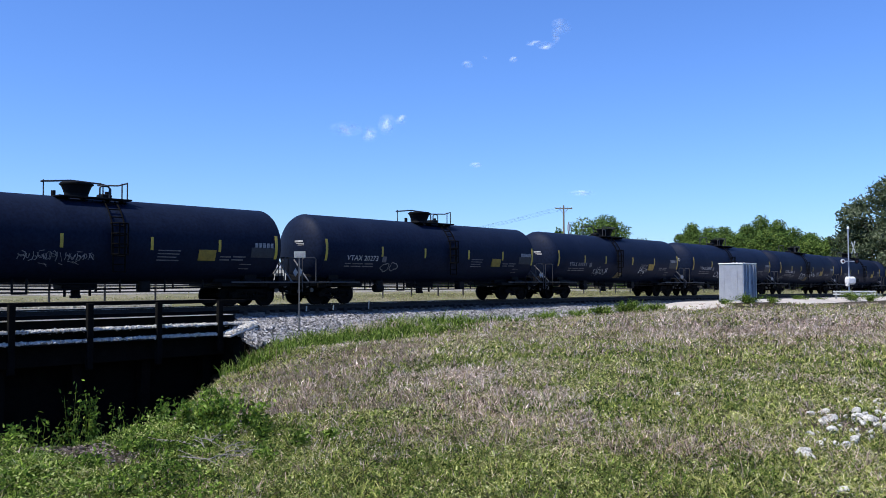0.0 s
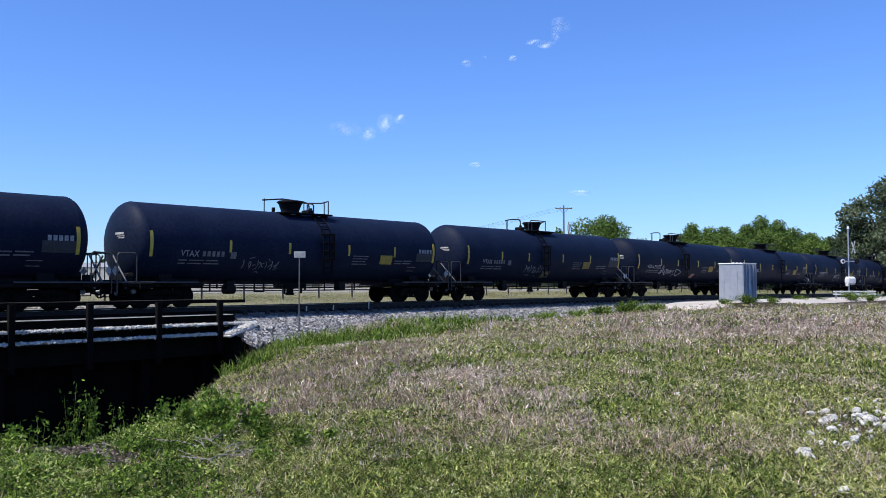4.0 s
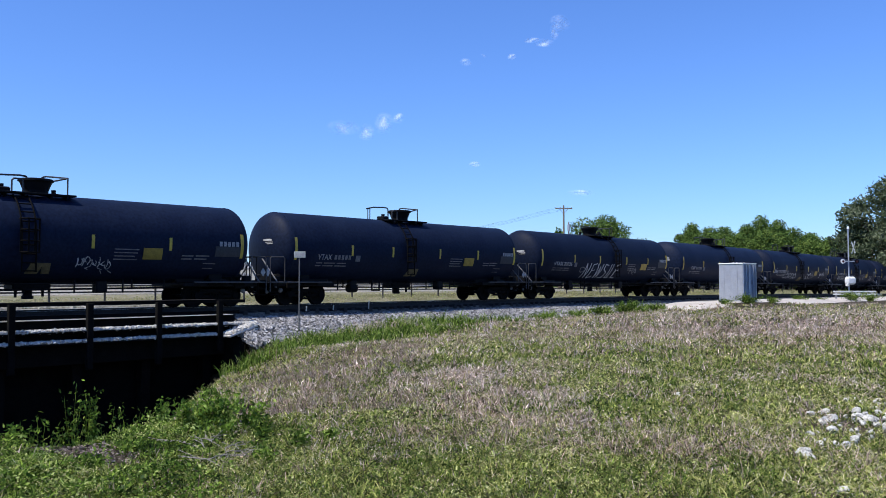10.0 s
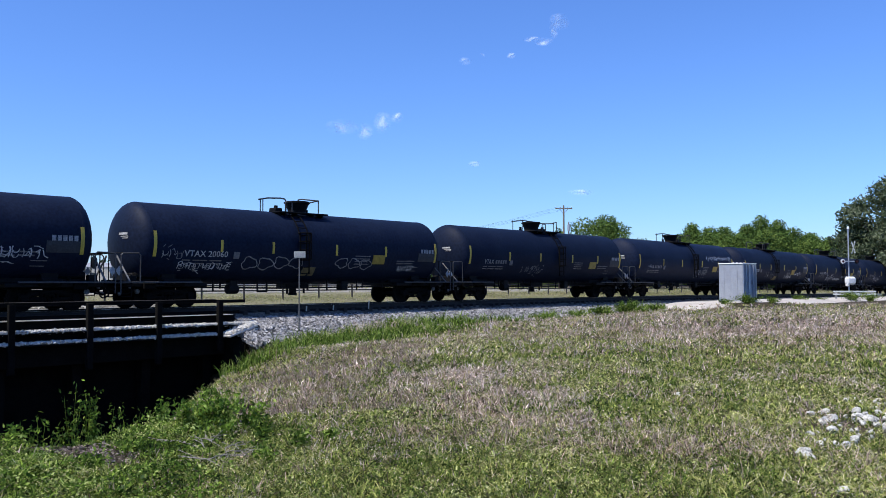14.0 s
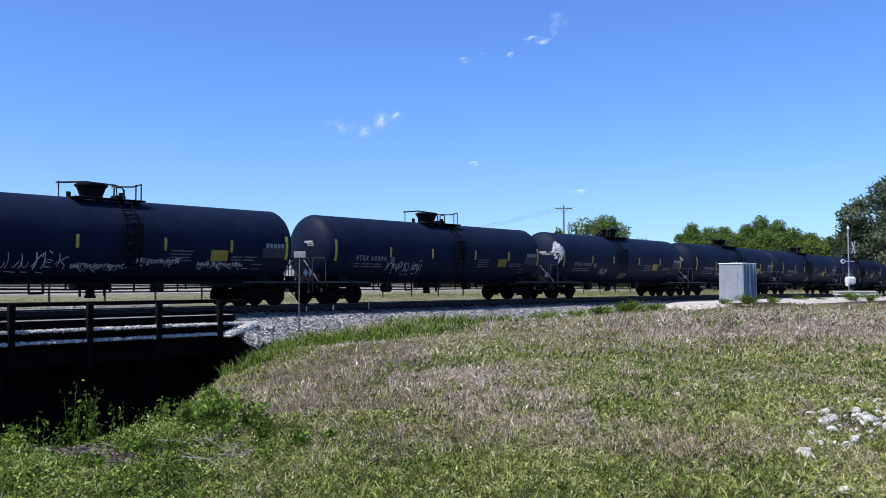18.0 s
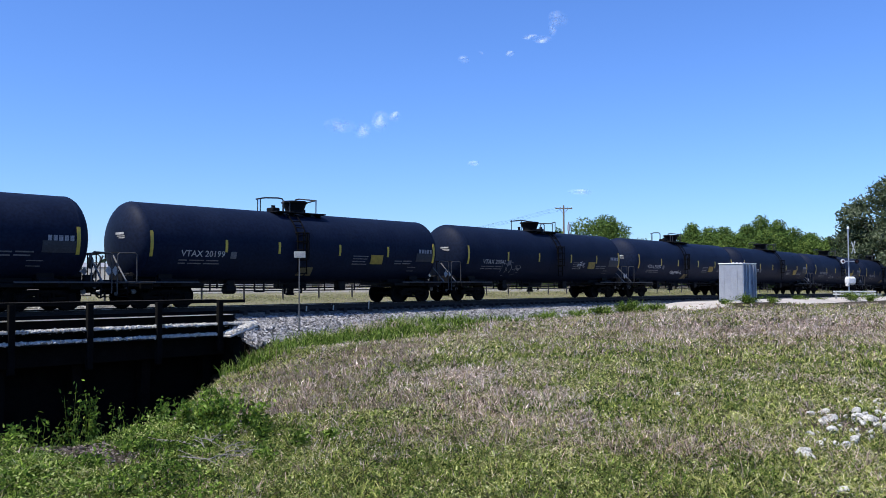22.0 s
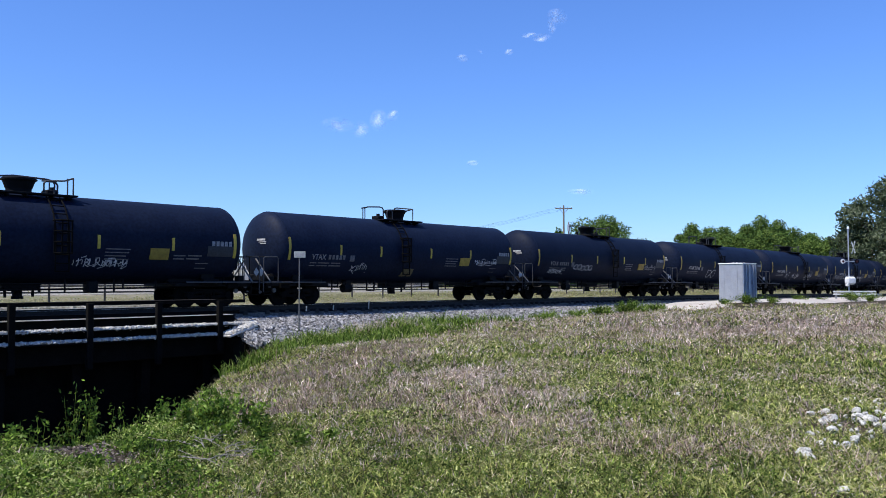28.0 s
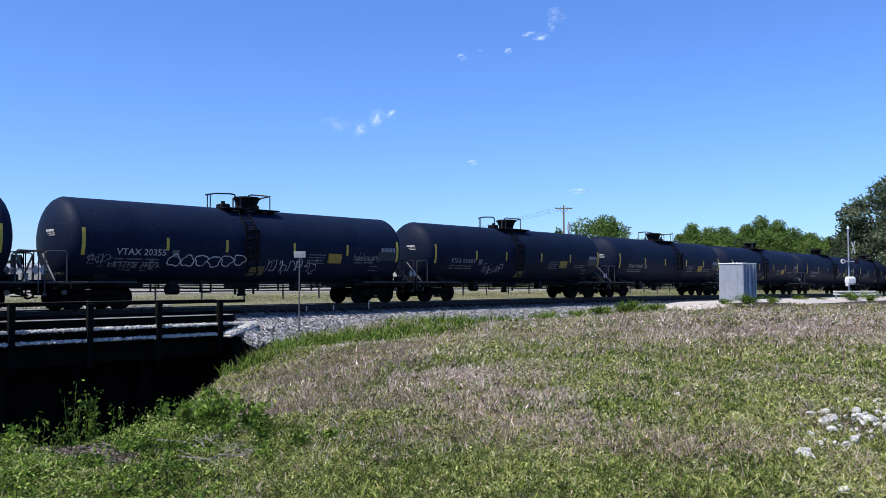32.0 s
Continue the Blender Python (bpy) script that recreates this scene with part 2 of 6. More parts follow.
def from_arrays(name, verts, faces, material, smooth=False):
    """A mesh from numpy arrays; faces is an (n, k) array."""
    verts, faces = np.asarray(verts, np.float32), np.asarray(faces, np.int32)
    me = bpy.data.meshes.new(name)
    n, k = faces.shape
    me.vertices.add(len(verts))
    me.vertices.foreach_set("co", verts.ravel())
    me.loops.add(n * k)
    me.loops.foreach_set("vertex_index", faces.ravel())
    me.polygons.add(n)
    me.polygons.foreach_set("loop_start", np.arange(0, n * k, k, dtype=np.int32))
    me.polygons.foreach_set("loop_total", np.full(n, k, np.int32))
    me.polygons.foreach_set("use_smooth", np.full(n, smooth))
    me.update(calc_edges=True)
    me.validate()
    me.materials.append(material)
    return me


# ---- the plan: the track's centre line ----
TH0, CURV, Y0 = radians(47.834), 0.00031, 45.852
S_MIN, S_MAX = -760.0, 960.0
_s = np.arange(S_MIN, S_MAX + 0.5, 0.5)
_th = TH0 + CURV * np.clip(_s, -60, 200)
_x, _y = np.cumsum(np.cos(_th)) * 0.5, np.cumsum(np.sin(_th)) * 0.5
_i0 = int(round(-S_MIN / 0.5))
_x, _y = _x - _x[_i0], _y - _y[_i0] + Y0
_sp = np.maximum(_s, 0)
_z = np.where(_sp < 90, -7e-5 * _sp ** 2, -0.567 - 0.504 * (1 - np.exp(-(_sp - 90) / 40)))


def track(s, lat=0.0, up=0.0):
    """A point beside the track: s along it, lat towards the road side where the camera is, up from the rail head."""
    x, y, z, th = (float(np.interp(s, _s, a)) for a in (_x, _y, _z, _th))
    return Vector((x + lat * math.sin(th), y - lat * math.cos(th), z + up))


def track_pose(s, lat=0.0, up=0.0):
    th = float(np.interp(s, _s, _th))
    return Matrix.Translation(track(s, lat, up)) @ Matrix.Rotation(th, 4, "Z")


def to_track(x, y):
    """s and lat of points of the plan (arrays), near the straight middle of the line."""
    c, n = math.cos(TH0), math.sin(TH0)
    s = x * c + (y - Y0) * n
    for _ in range(2):
        px, py, th = np.interp(s, _s, _x), np.interp(s, _s, _y), np.interp(s, _s, _th)
        s = s + (x - px) * np.cos(th) + (y - py) * np.sin(th)
    px, py, th = np.interp(s, _s, _x), np.interp(s, _s, _y), np.interp(s, _s, _th)
    return s, (x - px) * np.sin(th) - (y - py) * np.cos(th)


def sstep(a, b, v):
    t = np.clip((v - a) / (b - a), 0, 1)
    return t * t * (3 - 2 * t)


def ground_z(x, y, rough=True):
    """Height of the ground: field, ditch along the track, creek under the bridge, gravel pad."""
    x, y = np.asarray(x, float), np.asarray(y, float)
    s, lat = to_track(x, y)
    tz = np.interp(s, _s, _z)
    field = -0.58 + 0.06 * np.sin(x * 0.21 + 1) * np.sin(y * 0.17) + 0.12 * sstep(0, 30, x)
    ditch = -0.98 - 0.55 * (1 - sstep(-15, -7.5, s)) + 0.35 * sstep(-2, 26, s) + tz
    z = field + (ditch - field) * (1 - sstep(3.5, 17, lat)) * (lat > 0)
    far = -0.3 + tz * 0.8 + 0.012 * np.clip(-lat - 6, 0, 40)
    z = np.where(lat < -3, far, np.where(lat < 3, np.minimum(z, -0.75 + tz), z))
    pad = np.exp(-(((x - 20.1) / 4.5) ** 2 + ((y - 58.0) / 4.5) ** 2) ** 2)
    z = z + (-0.37 - z) * pad
    # creek: its east bank runs from the abutment towards the camera, then bends west
    edge = np.interp(y, [-50, 8.4, 9.8, 10.6, 12, 15, 18, 25, 30, 33, 40, 60, 200], [-90, -60, -7.0, -4.6, -4.25, -4.5, -5.2, -6.3, -7.5, -8.3, -14.5, -32, -150])
    rim = np.interp(y, [9, 11, 12, 15, 18, 25, 30, 33, 45], [-1.3, -1.36, -1.32, -1.28, -1.45, -1.75, -2.2, -2.4, -2.5])
    d = x - edge
    bank = np.interp(y, [10, 20, 27, 33], [5.5, 5.0, 2.4, 1.0])
    near = lat > -2.6
    z = np.where(near, z + (np.minimum(rim, z) - z) * (1 - sstep(0.0, bank, d)), z)
    z = z - 0.33 * sstep(6.8, 10.2, y) * sstep(-2.6, -4.3, x) * (d > 0) * (y < 16)
    west = np.interp(y, [8, 40, 200], [-34, -44, -190])
    bed = -4.6
    z = np.where((d < 0) & (x > west) & near, np.maximum(bed, z + np.maximum(d, west - x) * 1.1), z)
    return z


def ground_at(x, y):
    return float(ground_z(np.array([x]), np.array([y]))[0])

# ---- ground ----


def build_ground():
    ang = np.concatenate([np.arange(-180, -48, 6), np.arange(-48, 44, 0.4), np.arange(44, 180, 6)])
    ang = np.radians(ang)
    rad = np.concatenate([[0.001], np.geomspace(0.8, 60, 170), np.geomspace(63, 4500, 60)])
    a, r = np.meshgrid(ang, rad)
    x, y = r * np.sin(a) + 0.37, r * np.cos(a) - 0.41
    z = ground_z(x, y)
    near = r < 70
    rng = np.random.default_rng(3)
    z = z + np.where(near & (r > 2.5), rng.normal(0, 0.010, z.shape), 0)
    v = np.stack([x, y, z], -1).reshape(-1, 3)
    na, nr = len(ang), len(rad)
    i, j = np.meshgrid(np.arange(nr - 1), np.arange(na), indexing="ij")
    j2 = (j + 1) % na
    f = np.stack([i * na + j, i * na + j2, (i + 1) * na + j2, (i + 1) * na + j], -1).reshape(-1, 4)
    ob = new("ground", from_arrays("ground", v, f[:, ::-1], M_GROUND, True))
    tagged(ob, "uneven field soil under green and dry grass", "ground", kind="structure")


build_ground()


def sweep(name, s_list, prof, material, smooth=False, jitter=0.0, closed=False, ground=False):
    """A strip along the track: prof is a list of (lat, up)."""
    rng = np.random.default_rng(len(s_list))
    v = []
    for s in s_list:
        for k, (lat, up) in enumerate(prof):
            q = track(s, lat, up)
            if jitter:
                q += Vector(rng.normal(0, jitter, 3))
            if ground and k in (0, len(prof) - 1):
                q.z = ground_at(q.x, q.y) - 0.15
            v.append(q)
    n, m = len(prof), len(s_list)
    f = []
    for i in range(m - 1):
        for k in range(n if closed else n - 1):
            k2 = (k + 1) % n
            f.append((i * n + k, (i + 1) * n + k, (i + 1) * n + k2, i * n + k2))
    return from_arrays(name, [tuple(q) for q in v], np.array(f), material, smooth)


S_EAST = list(np.arange(-15.0, 60, 0.5)) + list(np.arange(60, 130, 2)) + list(np.arange(130, 900, 20))
S_WEST = list(np.arange(-700, -80, 20)) + list(np.arange(-80, -33.4, 1.0))
BED = [(-4.6, -0.9), (-2.5, -0.3), (-1.7, -0.25), (0, -0.29), (1.26, -0.29), (1.34, -0.5), (2.2, -0.56), (2.9, -0.72), (3.5, -0.92), (4.3, -1.22)]
for nm, sl in (("ballast_bed", S_EAST), ("ballast_bed", S_WEST)):
    ob = new(nm, sweep(nm, sl, BED, M_BALLAST, jitter=0.02, ground=True))
    tagged(ob, "grey crushed stone ballast bank under the track", "ballast", kind="structure")

railway = thing("railroad_track", "steel rails on dark creosoted wooden ties", "track", kind="structure")
RAILP = [(-0.075, -0.18), (-0.075, -0.165), (-0.012, -0.14), (-0.012, -0.045), (-0.037, -0.032), (-0.037, 0.0), (0.037, 0.0), (0.037, -0.032),
         (0.012, -0.045), (0.012, -0.14), (0.075, -0.165), (0.075, -0.18)]
S_RAIL = list(np.arange(-700, -60, 20)) + list(np.arange(-60, 130, 3)) + list(np.arange(130, 900, 20))
for lat in (0.755, -0.755):
    me = sweep("rail", S_RAIL, [(lat + a, b) for a, b in RAILP], M_RUST, closed=True)
    part("rail", me, None, railway, "rusty steel rail with a polished head")
    part("rail_head", sweep("rail_head", S_RAIL, [(lat - 0.03, 0.001), (lat - 0.03, 0.003), (lat + 0.03, 0.003), (lat + 0.03, 0.001)], M_HEAD, closed=True), None, railway)
bm = bmesh.new()
box(bm, (0, 0, -0.265), (0.22, 2.6, 0.17), 0.012)
tie_mesh = finish(bm, "tie", M_TIE)
rnd = random.Random(5)
s = -34.0
while s < 100:
    t = part("tie", tie_mesh, None, railway)
    t.matrix_basis = track_pose(s, rnd.uniform(-0.05, 0.05)) @ pose(0, 0, 0, 0, 0, rnd.uniform(-1, 1))
    s += 0.54

# ---- bridge over the creek ----
bridge = thing("railway_bridge", "black timber railway bridge with gravel on its ledges over a creek", "bridge", track_pose(-24.0), kind="")


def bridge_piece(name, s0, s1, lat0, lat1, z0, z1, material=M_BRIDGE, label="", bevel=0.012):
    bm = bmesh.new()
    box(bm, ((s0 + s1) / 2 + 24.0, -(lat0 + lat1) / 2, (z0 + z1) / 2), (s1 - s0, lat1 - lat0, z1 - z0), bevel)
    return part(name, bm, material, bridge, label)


bridge_piece("deck", -34, -15.2, -2.4, 2.36, -0.62, -0.36)
bridge_piece("top_rail", -34, -14.35, 2.42, 2.56, 0.21, 0.33, label="dark timber top rail with a sunlit edge")
# lighter strip that puts the top rail's sunlit edge into colour
bridge_piece("rail_cap", -34, -15.7, 2.38, 2.6, 0.334, 0.356, M_TIE)
bridge_piece("beam", -34, -14.6, 2.40, 2.54, -0.20, -0.09)
bridge_piece("beam", -34, -14.8, 2.38, 2.52, -0.50, -0.25)
bridge_piece("beam", -34, -15.0, 2.40, 2.58, -0.985, -0.665)
# pale where the other ledges are black: its sunlit edge is in the colour
bridge_piece("ledge", -34, -15.0, 2.3, 2.72, -0.25, -0.225, M_CONC, "pale ledge board drawn as a sunlit line")
bridge_piece("ledge", -34, -15.0, 2.3, 2.96, -0.66, -0.62)
bridge_piece("ledge", -34, -15.0, 2.3, 3.0, -1.05, -0.99)
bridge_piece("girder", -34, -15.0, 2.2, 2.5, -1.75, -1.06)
# added black wall: stands for the deep shade under the bridge
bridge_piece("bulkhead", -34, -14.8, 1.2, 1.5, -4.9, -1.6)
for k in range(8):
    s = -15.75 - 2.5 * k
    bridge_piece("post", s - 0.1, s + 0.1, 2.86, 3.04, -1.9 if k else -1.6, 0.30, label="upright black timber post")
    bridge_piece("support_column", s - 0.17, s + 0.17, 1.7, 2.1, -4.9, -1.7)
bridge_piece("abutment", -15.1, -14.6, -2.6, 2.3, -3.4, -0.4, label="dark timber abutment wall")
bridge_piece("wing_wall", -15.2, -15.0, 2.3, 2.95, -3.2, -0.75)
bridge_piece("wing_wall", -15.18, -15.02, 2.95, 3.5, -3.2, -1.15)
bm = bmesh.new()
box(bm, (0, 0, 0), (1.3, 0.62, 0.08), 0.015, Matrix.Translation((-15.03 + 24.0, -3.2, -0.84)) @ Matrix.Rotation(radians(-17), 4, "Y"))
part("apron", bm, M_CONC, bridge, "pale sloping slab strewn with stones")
# added wall that closes the far side, so the hollow stays dark
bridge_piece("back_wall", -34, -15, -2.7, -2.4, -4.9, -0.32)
# far ledge added for the strip of daylight between the wheels
bridge_piece("ledge", -34, -15.0, -3.1, -2.42, -0.08, -0.025, M_CONC, "pale ledge board drawn as a sunlit line")

# ---- tank cars ----
R, ZC, HALF, DISH = 1.575, 2.525, 7.74, 0.68
CAR_L = 18.1
BOGIE = 6.8
AX = (-BOGIE - 0.87, -BOGIE + 0.87, BOGIE - 0.87, BOGIE + 0.87)


def on_tank(x, ang, off=0.0):
    """A point of the tank's near side: ang above the horizontal."""
    return Vector((x, -(R + off) * math.cos(ang), ZC + (R + off) * math.sin(ang)))


def side_patch(bm, x0, x1, z0, z1, off=0.012, slant=0.0, side=1, n=3):
    """A thin sheet bent round the tank between two heights."""
    a0, a1 = math.asin((z0 - ZC) / R), math.asin((z1 - ZC) / R)
    rows = []
    for i in range(n + 1):
        a = a0 + (a1 - a0) * i / n
        d = slant * i / n
        pr = []
        for x in (x0 + d, x1 + d):
            for o in (off, -0.01):
                q = on_tank(x, a, o)
                pr.append(bm.verts.new((q.x, q.y * side, q.z)))
        rows.append(pr)
    for (a, b, c, d), (e, f, g, h) in zip(rows, rows[1:]):
        bm.faces.new((a, c, g, e))
        bm.faces.new((a, e, f, b))
        bm.faces.new((c, d, h, g))
    for a, b, c, d in (rows[0], rows[-1]):
        bm.faces.new((a, b, d, c))
    bmesh.ops.recalc_face_normals(bm, faces=bm.faces)


def build_wheelset():
    bm = bmesh.new()
    lathe(bm, [(-0.95, 0.07), (0.95, 0.07)], 10, "Y")
    me_axle = finish(bm, "axle", M_WHEEL)
    bm = bmesh.new()
    for sgn in (1, -1):
        prof = [(0.0, 0.12), (0.0, 0.36), (-0.02, 0.40), (-0.02, 0.452), (0.075, 0.457), (0.10, 0.485), (0.125, 0.485), (0.125, 0.40), (0.08, 0.36), (0.07, 0.12)]
        lathe(bm, [(sgn * (-0.82 + x), r) for x, r in prof], 28, "Y")
        for k in range(6):
            a = k * math.pi / 3
            rod(bm, (0.25 * math.cos(a), sgn * -0.835, 0.25 * math.sin(a)), (0.25 * math.cos(a), sgn * -0.80, 0.25 * math.sin(a)), 0.03, 6)
    return me_axle, finish(bm, "wheel", M_WHEEL)


ME_AXLE, ME_WHEEL = build_wheelset()
wheelsets = {0: [], 1: [], 2: [], 3: []}


def build_truck(car, x):
    tr = thing("truck", "", "")
    tr.parent = car
    tr.matrix_basis = pose(x, 0, 0)
    for y in (-1.0, 1.0):
        bm = bmesh.new()
        box(bm, (0, y, 0.66), (1.5, 0.13, 0.14), 0.03)
        for sx in (-1, 1):
            box(bm, (sx * 0.5, y, 0.42), (0.75, 0.13, 0.13), 0.03, None)
            rod(bm, (sx * 0.3, y, 0.64), (sx * 0.87, y, 0.50), 0.09, 8)
            rod(bm, (sx * 0.2, y, 0.36), (sx * 0.75, y, 0.47), 0.07, 8)
            box(bm, (sx * 0.87, y, 0.50), (0.34, 0.17, 0.24), 0.03)
            rod(bm, (sx * 0.87, y - 0.14 * (1 if y > 0 else -1) * -1, 0.457), (sx * 0.87, y + 0.02, 0.457), 0.13, 12)
            box(bm, (sx * 0.27, y, 0.5), (0.09, 0.14, 0.36), 0.02)
        box(bm, (0, y, 0.28), (0.75, 0.2, 0.07), 0.02)
        part("side_frame", bm, M_TRUCK, tr)
        bm = bmesh.new()
        for sx in (-0.14, 0.0, 0.14):
            for k in range(4):
                rod(bm, (sx, y, 0.32 + k * 0.06), (sx, y, 0.36 + k * 0.06), 0.06, 8)
        tagged(part("spring_group", bm, M_TRUCK, tr), kind="stuff")
    bm = bmesh.new()
    box(bm, (0, 0, 0.62), (0.36, 2.1, 0.2), 0.03)
    part("truck_bolster", bm, M_TRUCK, tr)
    bm = bmesh.new()
    for sx in (-0.42, 0.42):
        rod(bm, (sx, -0.8, 0.4), (sx, 0.8, 0.4), 0.04, 6)
        box(bm, (sx * 1.04, -0.78, 0.45), (0.07, 0.14, 0.3), 0.01)
        box(bm, (sx * 1.04, 0.78, 0.45), (0.07, 0.14, 0.3), 0.01)
    part("brake_beam", bm, M_TRUCK, tr)
    return tr


def plat_mesh(name, size, slots=0):
    bm = bmesh.new()
    box(bm, (0, 0, 0), size, 0.008)
    return finish(bm, name, M_DARK)


ME_PLAT = [plat_mesh("walkway", (2.7, 0.4, 0.06)), plat_mesh("end_plate", (0.3, 1.16, 0.05)), plat_mesh("bracket", (0.06, 1.9, 0.12))]


def build_car(flip):
    """A general-service tank car. Its right end is +x; the near side is -y."""
    f = -1 if flip else 1
    car = thing("tank_car", "black rail tank car with a top platform and yellow reflective strips", "tank car", group="tank cars of the train")
    bm = bmesh.new()
    prof = []
    for i in range(10):
        a = math.pi / 2 * i / 9
        prof.append((-HALF - DISH * math.cos(a), max(0.02, R * math.sin(a))))
    prof += [(x, R) for x in (-5.2, -2.6, 0, 2.6, 5.2)]
    prof += [(-x, r) for x, r in reversed(prof[:10])]
    lathe(bm, prof, 56, "X", (0, 0, ZC))
    part("tank", bm, M_TANK, car, "matt black tank shell, faintly dusty", smooth=True)
    for x in (-HALF, HALF):
        bm = bmesh.new()
        lathe(bm, [(x - 0.035, R - 0.02), (x - 0.03, R + 0.007), (x + 0.03, R + 0.007), (x + 0.035, R - 0.02)], 56, "X", (0, 0, ZC))
        part("head_seam", bm, M_TANK, car)
    for x in (-5.0, 0.0, 5.0):
        bm = bmesh.new()
        lathe(bm, [(x - 0.012, R - 0.01), (x - 0.008, R + 0.004), (x + 0.008, R + 0.004), (x + 0.012, R - 0.01)], 48, "X", (0, 0, ZC))
        part("weld_seam", bm, M_TANK, car)
    # manway housing and platform
    bm = bmesh.new()
    lathe(bm, [(4.02, 0.47), (4.12, 0.47), (4.16, 0.41), (4.24, 0.42), (4.5, 0.52), (4.55, 0.56), (4.62, 0.57), (4.65, 0.53), (4.66, 0.1)], 22, "Z", (-0.12 * f, 0, 0))
    hous = part("manway_housing", bm, M_DARK, car, "black round housing that widens to its lid")
    bm = bmesh.new()
    lathe(bm, [(4.56, 0.55), (4.56, 0.6), (4.6, 0.6), (4.6, 0.55)], 22, "Z", (-0.12 * f, 0, 0))
    part("lid_ring", bm, M_DARK, hous)
    plat = part("platform", ME_PLAT[0], None, car, "black grated platform on brackets")
    plat.matrix_basis = pose(f * 0.2, 0.78, 4.05)
    w = part("walkway", ME_PLAT[0], None, plat)
    w.matrix_basis = pose(0, -1.56, 0)
    for x in (-1.2, 1.2):
        part("end_plate", ME_PLAT[1], None, plat).matrix_basis = pose(x, -0.78, 0.005)
    for x in (-1.0, -0.4, 0.5, 1.05):
        part("bracket", ME_PLAT[2], None, plat).matrix_basis = pose(x, -0.78, -0.06)
    bm = bmesh.new()
    box(bm, (f * 0.98, 0.1, 4.2), (0.4, 0.5, 0.2), 0.04)
    rod(bm, (f * 1.05, 0.0, 4.1), (f * 1.05, 0.0, 4.4), 0.09, 10)
    part("valve", bm, M_DARK, car)
    bm = bmesh.new()
    rod(bm, (f * -0.85, 0.25, 4.1), (f * -0.85, 0.25, 4.33), 0.08, 10)
    part("valve", bm, M_DARK, car)
    # a long bowed rail on the far side, an open loop rail beside the housing and a low hoop at the ladder
    bm = bmesh.new()
    if flip:
        x0, x1, z0, z1, y = -1.3, 0.22, 4.72, 4.84, 0.95
        pipe(bm, [(x0, y, z0), (x0 + 0.5, y, z0 + 0.1), (x1 - 0.3, y, z1 + 0.02), (x1 - 0.08, y, z1), (x1, y, z1 - 0.1), (x1, y, 3.8)], 0.034)
        for x in (x0 + 0.1, x0 + 0.24):
            pipe(bm, [(x, y, z0 + 0.04), (x, y, 3.75)], 0.024)
    else:
        x0, x1, z0, z1, y = -1.12, 1.52, 4.68, 4.7, 0.7
        pipe(bm, [(x0, y, z0), (x0 + 1.1, y, z0 + 0.12), (x1 - 0.4, y, z1 + 0.06), (x1 - 0.1, y, z1), (x1, y, z1 - 0.12), (x1, y, 4.0)], 0.034)
        for x in (x0 + 0.1, x0 + 1.1, x1 - 0.3):
            pipe(bm, [(x, y, z0 + 0.08), (x, y, 3.85)], 0.024)
    part("railing", bm, M_RAILG, car)
    bm = bmesh.new()
    if flip:
        pipe(bm, [(0.5, 0.42, 4.55), (0.5, 0.4, 4.78), (0.62, 0.36, 4.82), (1.12, -0.3, 4.74), (0.66, -0.05, 4.6)], 0.03)
        pipe(bm, [(1.12, -0.3, 4.76), (1.12, -0.3, 4.02)], 0.026)
    else:
        pipe(bm, [(0.62, -0.1, 4.6), (1.2, -0.62, 4.6), (1.46, -0.8, 4.7)], 0.03)
        for x, y in ((1.28, -0.7), (1.44, -0.8)):
            pipe(bm, [(x, y, 4.68), (x, y, 4.02)], 0.026)
    part("loop_railing", bm, M_RAILG, car)
    bm = bmesh.new()
    hx, hy = (-0.86, -0.45) if flip else (0.62, -0.3)
    pipe(bm, [(hx, hy, 4.05), (hx, hy, 4.5), (hx + 0.07, hy, 4.57), (hx + 0.3, hy, 4.57), (hx + 0.37, hy, 4.5), (hx + 0.37, hy, 4.05)], 0.03)
    part("hoop", bm, M_RAILG, car)
    # ladders down both sides
    for side in (1, -1):
        lx = f * 0.72
        bm = bmesh.new()
        for dx in (-0.23, 0.23):
            pts = [on_tank(lx + dx, a, 0.09) for a in np.linspace(1.05, 0.12, 8)] + [Vector((lx + dx, -(R + 0.09), z)) for z in (2.3, 1.35)]
            pipe(bm, [(q.x, q.y * side, q.z) for q in pts], 0.028)
        for a in np.linspace(0.95, 0.1, 5):
            q = on_tank(lx, a, 0.09)
            rod(bm, (lx - 0.23, q.y * side, q.z), (lx + 0.23, q.y * side, q.z), 0.022, 6)
        for z in (2.25, 1.95, 1.65, 1.38):
            rod(bm, (lx - 0.23, -(R + 0.09) * side, z), (lx + 0.23, -(R + 0.09) * side, z), 0.022, 6)
        part("ladder", bm, M_TRUCK, car, "black curved side ladder")
        cage = thing("ladder_cage", "", "")
        cage.parent = car
        for zz in (3.12, 2.75, 2.38, 2.0):
            bm = bmesh.new()
            yb = math.sqrt(R * R - max(0.0, zz - ZC) ** 2) + 0.05
            yo = R + 0.16
            pipe(bm, [(lx - 0.26, -yb * side, zz), (lx - 0.3, -yo * side, zz), (lx - 0.16, -(yo + 0.14) * side, zz), (lx + 0.16, -(yo + 0.14) * side, zz), (lx + 0.3, -yo * side, zz), (lx + 0.26, -yb * side, zz)], 0.026)
            part("cage_hoop", bm, M_TRUCK, cage)
        for dx, dy in ((-0.3, 0.16), (-0.1, 0.3), (0.1, 0.3), (0.3, 0.16)):
            bm = bmesh.new()
            box(bm, (lx + dx, -(R + dy) * side, 2.56), (0.06, 0.02, 1.18), 0.004)
